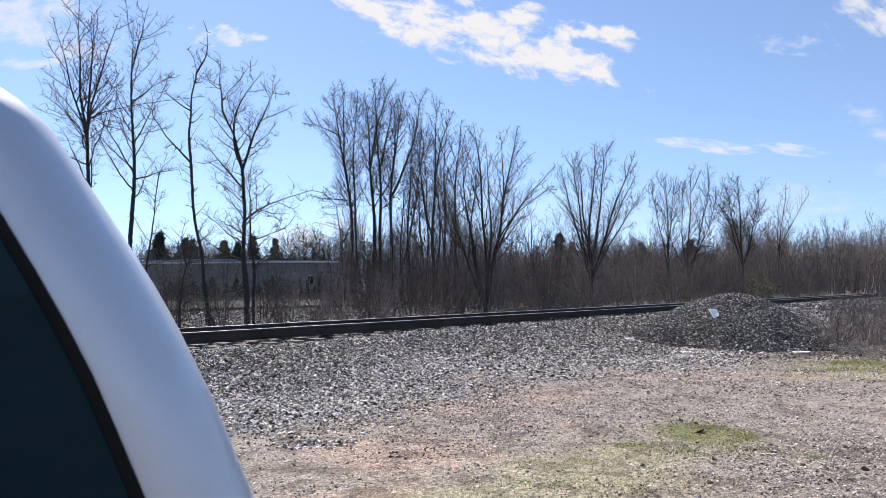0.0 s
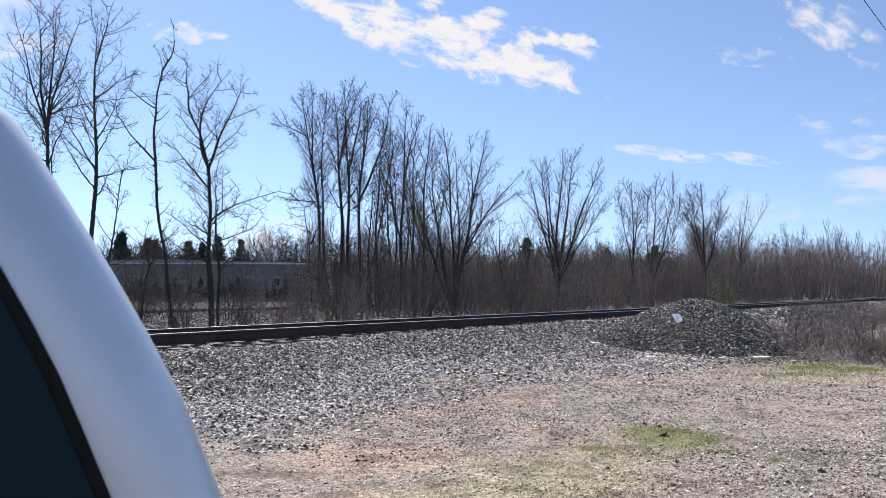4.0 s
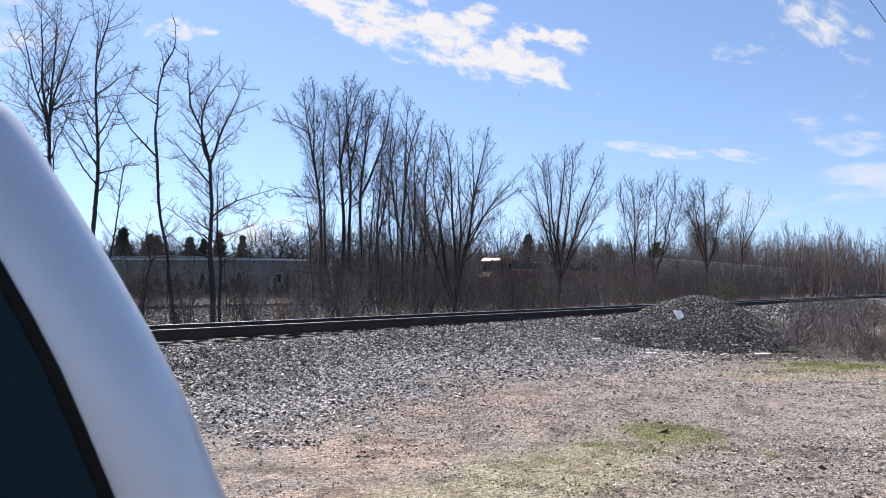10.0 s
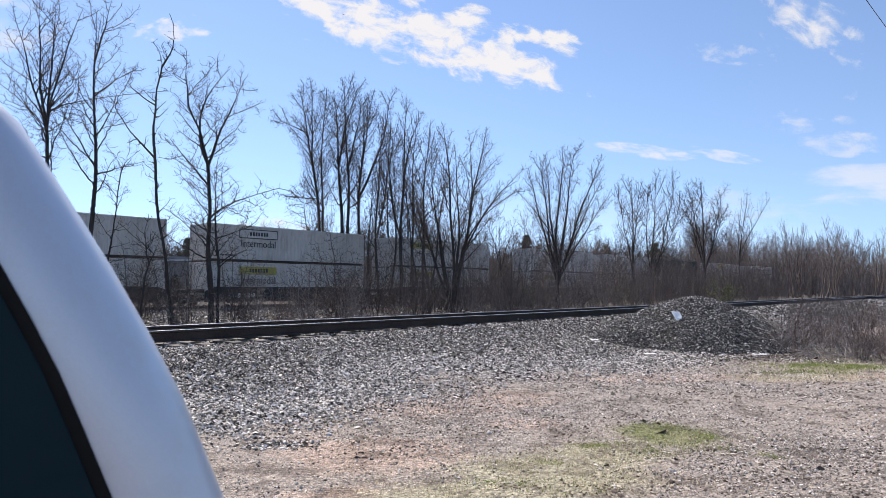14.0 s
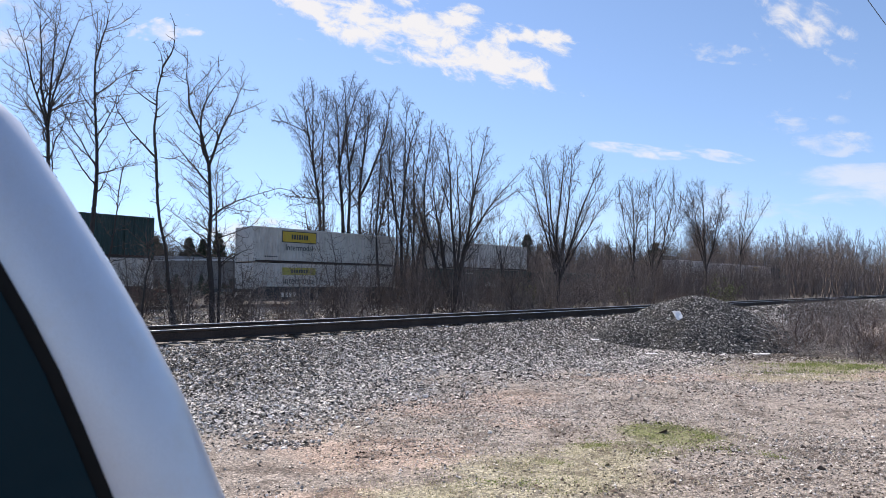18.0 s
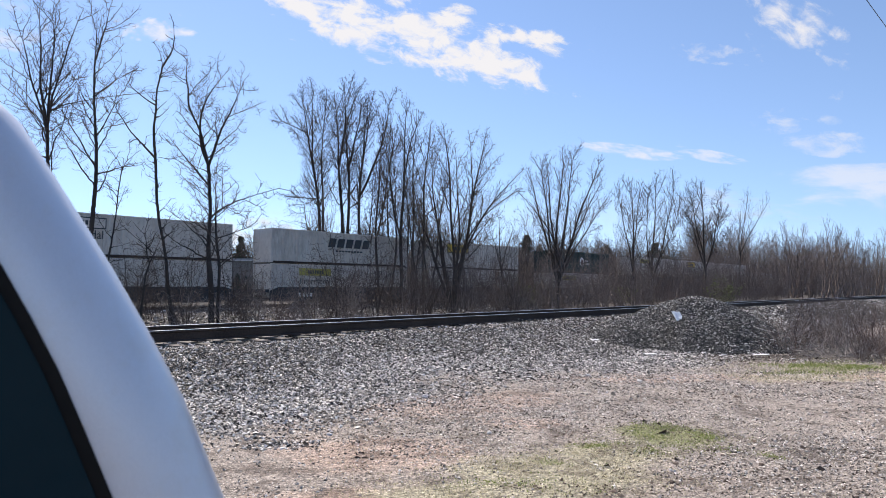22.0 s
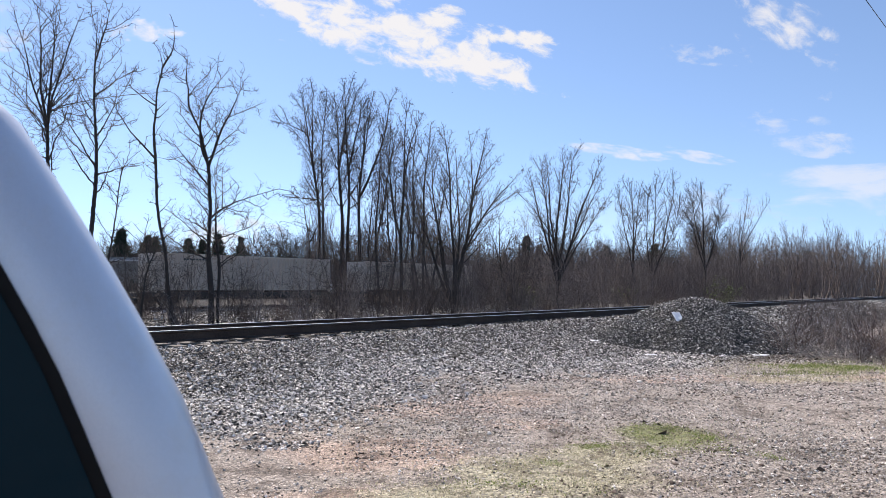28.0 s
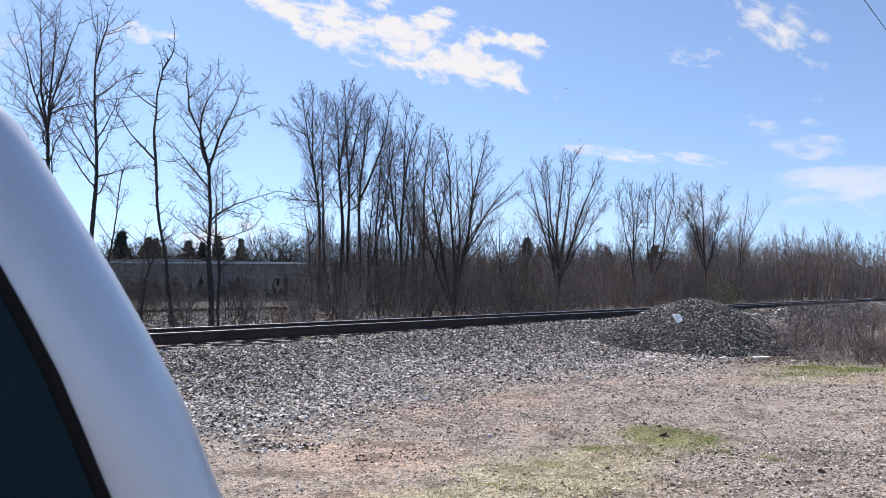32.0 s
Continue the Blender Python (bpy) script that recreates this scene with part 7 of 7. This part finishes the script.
# ---- clouds, drifting slowly ----
def cloud_material(name, seed, scale, thick, soft, stretch):
    m = bpy.data.materials.new(name)
    m.use_nodes = True
    nt = m.node_tree
    nt.nodes.clear()
    out = nt.nodes.new("ShaderNodeOutputMaterial")
    tc = nt.nodes.new("ShaderNodeTexCoord")
    mp = nt.nodes.new("ShaderNodeMapping")
    mp.inputs[1].default_value = (seed * 3.7, seed * 1.9, seed)
    mp.inputs[3].default_value = (stretch, 1, 1)
    nt.links.new(tc.outputs["Object"], mp.inputs[0])
    n1 = add_node(nt, "ShaderNodeTexNoise", Scale=scale, Detail=9, Roughness=0.62, Distortion=0.35)
    nt.links.new(mp.outputs[0], n1.inputs["Vector"])
    edge = nt.nodes.new("ShaderNodeAttribute")
    edge.attribute_name = "body"
    add = nt.nodes.new("ShaderNodeMath")
    add.operation = "ADD"
    con = nt.nodes.new("ShaderNodeMath")
    con.operation = "MULTIPLY_ADD"
    con.inputs[1].default_value, con.inputs[2].default_value = 4.6, -1.85
    nt.links.new(n1.outputs[0], con.inputs[0])
    nt.links.new(con.outputs[0], add.inputs[0])
    nt.links.new(edge.outputs["Fac"], add.inputs[1])
    mr = nt.nodes.new("ShaderNodeMapRange")
    mr.interpolation_type = "SMOOTHSTEP"
    mr.inputs[1].default_value, mr.inputs[2].default_value, mr.inputs[4].default_value = 1.0 - soft, 1.0 + soft, thick
    nt.links.new(add.outputs[0], mr.inputs[0])
    tr, sh = nt.nodes.new("ShaderNodeBsdfTransparent"), nt.nodes.new("ShaderNodeEmission")
    sh.inputs[0].default_value = (0.93, 0.96, 1.0, 1)
    sh.inputs[1].default_value = 0.70
    mix = nt.nodes.new("ShaderNodeMixShader")
    nt.links.new(mr.outputs[0], mix.inputs[0])
    nt.links.new(tr.outputs[0], mix.inputs[1])
    nt.links.new(sh.outputs[0], mix.inputs[2])
    nt.links.new(mix.outputs[0], out.inputs[0])
    return m


CLOUDS = []


def cloud(x, z, w, h, roll, seed, scale=3.0, thick=0.95, soft=0.22, stretch=1.0, fill=0.62, drift=7.6, puffs=(), label="white broken cloud against blue sky"):
    n = 57 if puffs else 25
    g = np.linspace(-0.5, 0.5, n)
    U, V = np.meshgrid(g, g, indexing="ij")
    bulge = 0.08 * np.sin(U * 5 + seed) * np.cos(V * 4)
    idx = np.arange(n * n).reshape(n, n)
    faces = np.stack((idx[:-1, :-1], idx[1:, :-1], idx[1:, 1:], idx[:-1, 1:]), 2).reshape(-1, 4)
    me = fast_mesh("cloud", np.stack((U * w / h, V, bulge), 2).reshape(-1, 3), faces)
    r = np.sqrt((U * 2) ** 2 + (V * 2) ** 2)
    a = me.attributes.new("body", "FLOAT", "POINT")
    body = fill - 0.10 - 0.30 * r - 0.9 * sstep(0.70, 1.0, r)
    if puffs:
        lumps = [fill * (1 - 0.75 * (((U * w / h - pu) / ru) ** 2 + ((V - pv) / rv) ** 2) ** 0.8) for pu, pv, ru, rv in puffs]
        body = np.maximum(np.maximum.reduce(lumps), -0.6) - 0.9 * sstep(0.85, 1.0, np.maximum(np.abs(U), np.abs(V)) * 2)
    a.data.foreach_set("value", body.astype(np.float32).ravel())
    me.materials.append(cloud_material("cloud", seed, scale, thick, soft, stretch))
    ob = tagged(new("cloud", me), label, "cloud", "drifting clouds")
    ob.scale = (h, h, h)
    CLOUDS.append((ob, x, z, roll, drift))
    return ob


FAR_Y = 2800
cloud(24, 1055, 1630, 383, -15, 1.0, 5.2, 0.95, 0.55, 0.6, 1.05, puffs=[(-1.581, 0.095, 0.443, 0.151), (-1.301, 0.007, 0.479, 0.181), (-0.903, -0.049, 0.428, 0.242), (-0.45, -0.077, 0.531, 0.258), (-0.002, -0.087, 0.59, 0.273), (0.439, -0.124, 0.531, 0.211), (0.837, -0.146, 0.501, 0.181), (1.151, -0.191, 0.295, 0.099), (1.179, 0.243, 0.354, 0.114), (0.79, 0.177, 0.184, 0.099), (0.275, 0.182, 0.295, 0.166), (0.328, 0.391, 0.148, 0.091), (-0.367, 0.322, 0.259, 0.121)])
cloud(880, 568, 500, 62, -8, 3.0, 1.9, 0.72, 0.85, 0.30, 0.80)
cloud(1215, 545, 330, 58, -9, 4.0, 1.9, 0.6, 0.85, 0.30, 0.80)
cloud(1593, 1035, 668, 379, -30, 5.0, 4.2, 0.85, 0.7, 0.6, 0.78, puffs=[(-0.643, 0.151, 0.159, 0.086), (-0.378, 0.157, 0.257, 0.159), (-0.116, 0.089, 0.257, 0.171), (-0.026, 0.316, 0.208, 0.122), (0.327, -0.043, 0.22, 0.067), (0.334, 0.275, 0.098, 0.073)])
cloud(1584, 650, 617, 217, -5, 6.0, 2.6, 0.45, 0.6, 0.5, 0.66, puffs=[(-0.451, 0.102, 0.364, 0.214), (0.273, 0.275, 0.3, 0.107), (0.46, -0.211, 0.642, 0.193), (-0.111, -0.196, 0.321, 0.107)])
cloud(1720, 395, 1700, 300, 3, 7.0, 1.3, 0.55, 0.45, 0.4, 0.70, label="thin pale veil of cloud near the horizon")
cloud(-1082, 1086, 439, 129, 0, 8.0, 2.4, 0.75, 0.6, 0.6, 0.70, puffs=[(-0.841, -0.075, 0.576, 0.27), (0.201, -0.149, 0.612, 0.234), (-0.336, 0.186, 0.252, 0.126), (0.841, -0.186, 0.216, 0.108)])
cloud(-690, 225, 460, 170, 0, 9.0, 2.6, 0.75, 0.6, 0.7, 0.70)
cloud(-1900, 1120, 900, 430, 0, 10.0, 1.9, 0.6, 0.35, 0.7, 0.64)
cloud(0, 230, 4200, 420, 0, 12.0, 1.1, 0.12, 0.6, 0.25, 0.85, label="thin pale haze of cloud low over the horizon")
cloud(1230, 975, 520, 110, -8, 11.0, 1.9, 0.32, 0.5, 0.6, 0.60)


# ---- a bird crossing the sky ----
def bird():
    t = thing("bird", "small dark bird gliding high over the track", "bird")
    bm = bmesh.new()
    bmesh.ops.create_uvsphere(bm, u_segments=10, v_segments=6, radius=0.12, matrix=Matrix.Diagonal((2.4, 0.9, 0.8, 1)))
    part("body", bm, "feather", t)
    for s in (-1, 1):
        bm = bmesh.new()
        lo = [bm.verts.new(c) for c in ((0.16, s * 0.05, 0.02), (0.10, s * 0.42, 0.14), (-0.06, s * 0.72, 0.10), (-0.14, s * 0.36, 0.09), (-0.14, s * 0.05, 0.0))]
        f = bm.faces.new(lo)
        ret = bmesh.ops.extrude_face_region(bm, geom=[f])
        for v in [g for g in ret["geom"] if isinstance(g, bmesh.types.BMVert)]:
            v.co.z += 0.03
        bmesh.ops.recalc_face_normals(bm, faces=bm.faces[:])
        part("wing", bm, "feather", t)
    bm = bmesh.new()
    prism(bm, [(-0.24, -0.02), (-0.48, -0.01), (-0.48, 0.02), (-0.24, 0.03)], -0.08, 0.08)
    part("tail", bm, "feather", t)
    t.scale = (0.6, 0.6, 0.6)
    return t


BIRD = bird()


# ---- movement ----
def motions():
    for row in MOVERS:
        ob, place, z = row[:3]
        turn = pose(0, 0, 0, 0, 0, 180) if len(row) > 3 else Matrix.Identity(4)
        walk(ob, [(t, line_pose(place - SPEED * t, FAR_C, FAR_TOP + z) @ turn) for t in (0, 0.5, 4, 8, 12, 16, 20, 24, 28, 31.5, 32)])
    walk(BIRD, [(t, pose(x, 180, z, 0, 12, rz)) for t, x, z, rz in (
        (0, 91.5, 28.0, 180), (8.6, 31.7, 50.0, 180), (9.4, 26.0, 52.2, 180), (11, 8.3, 53, 178), (12, -3.5, 54.5, 175), (13.5, -21, 66, 150), (15, -36, 96, 120), (18, -48, 128, 90), (21, -40, 130, 50), (24, -16, 112, 20), (26, -5, 82, 5),
        (27.6, 0.15, 55.5, 0), (28.4, 5.4, 53.5, 0), (31.2, 26.0, 53.8, 0), (32, 33.0, 55.4, 0))])
    for ob, x, z, roll, drift in CLOUDS:
        walk(ob, [(t, pose(x - drift * (t - 9), FAR_Y, z, 90, -roll, 0)) for t in (0, 0.5, 8, 16, 24, 31.5, 32)])
ballast_stones()
lot_pebbles()
lot_debris()
turf_blades()
motions()
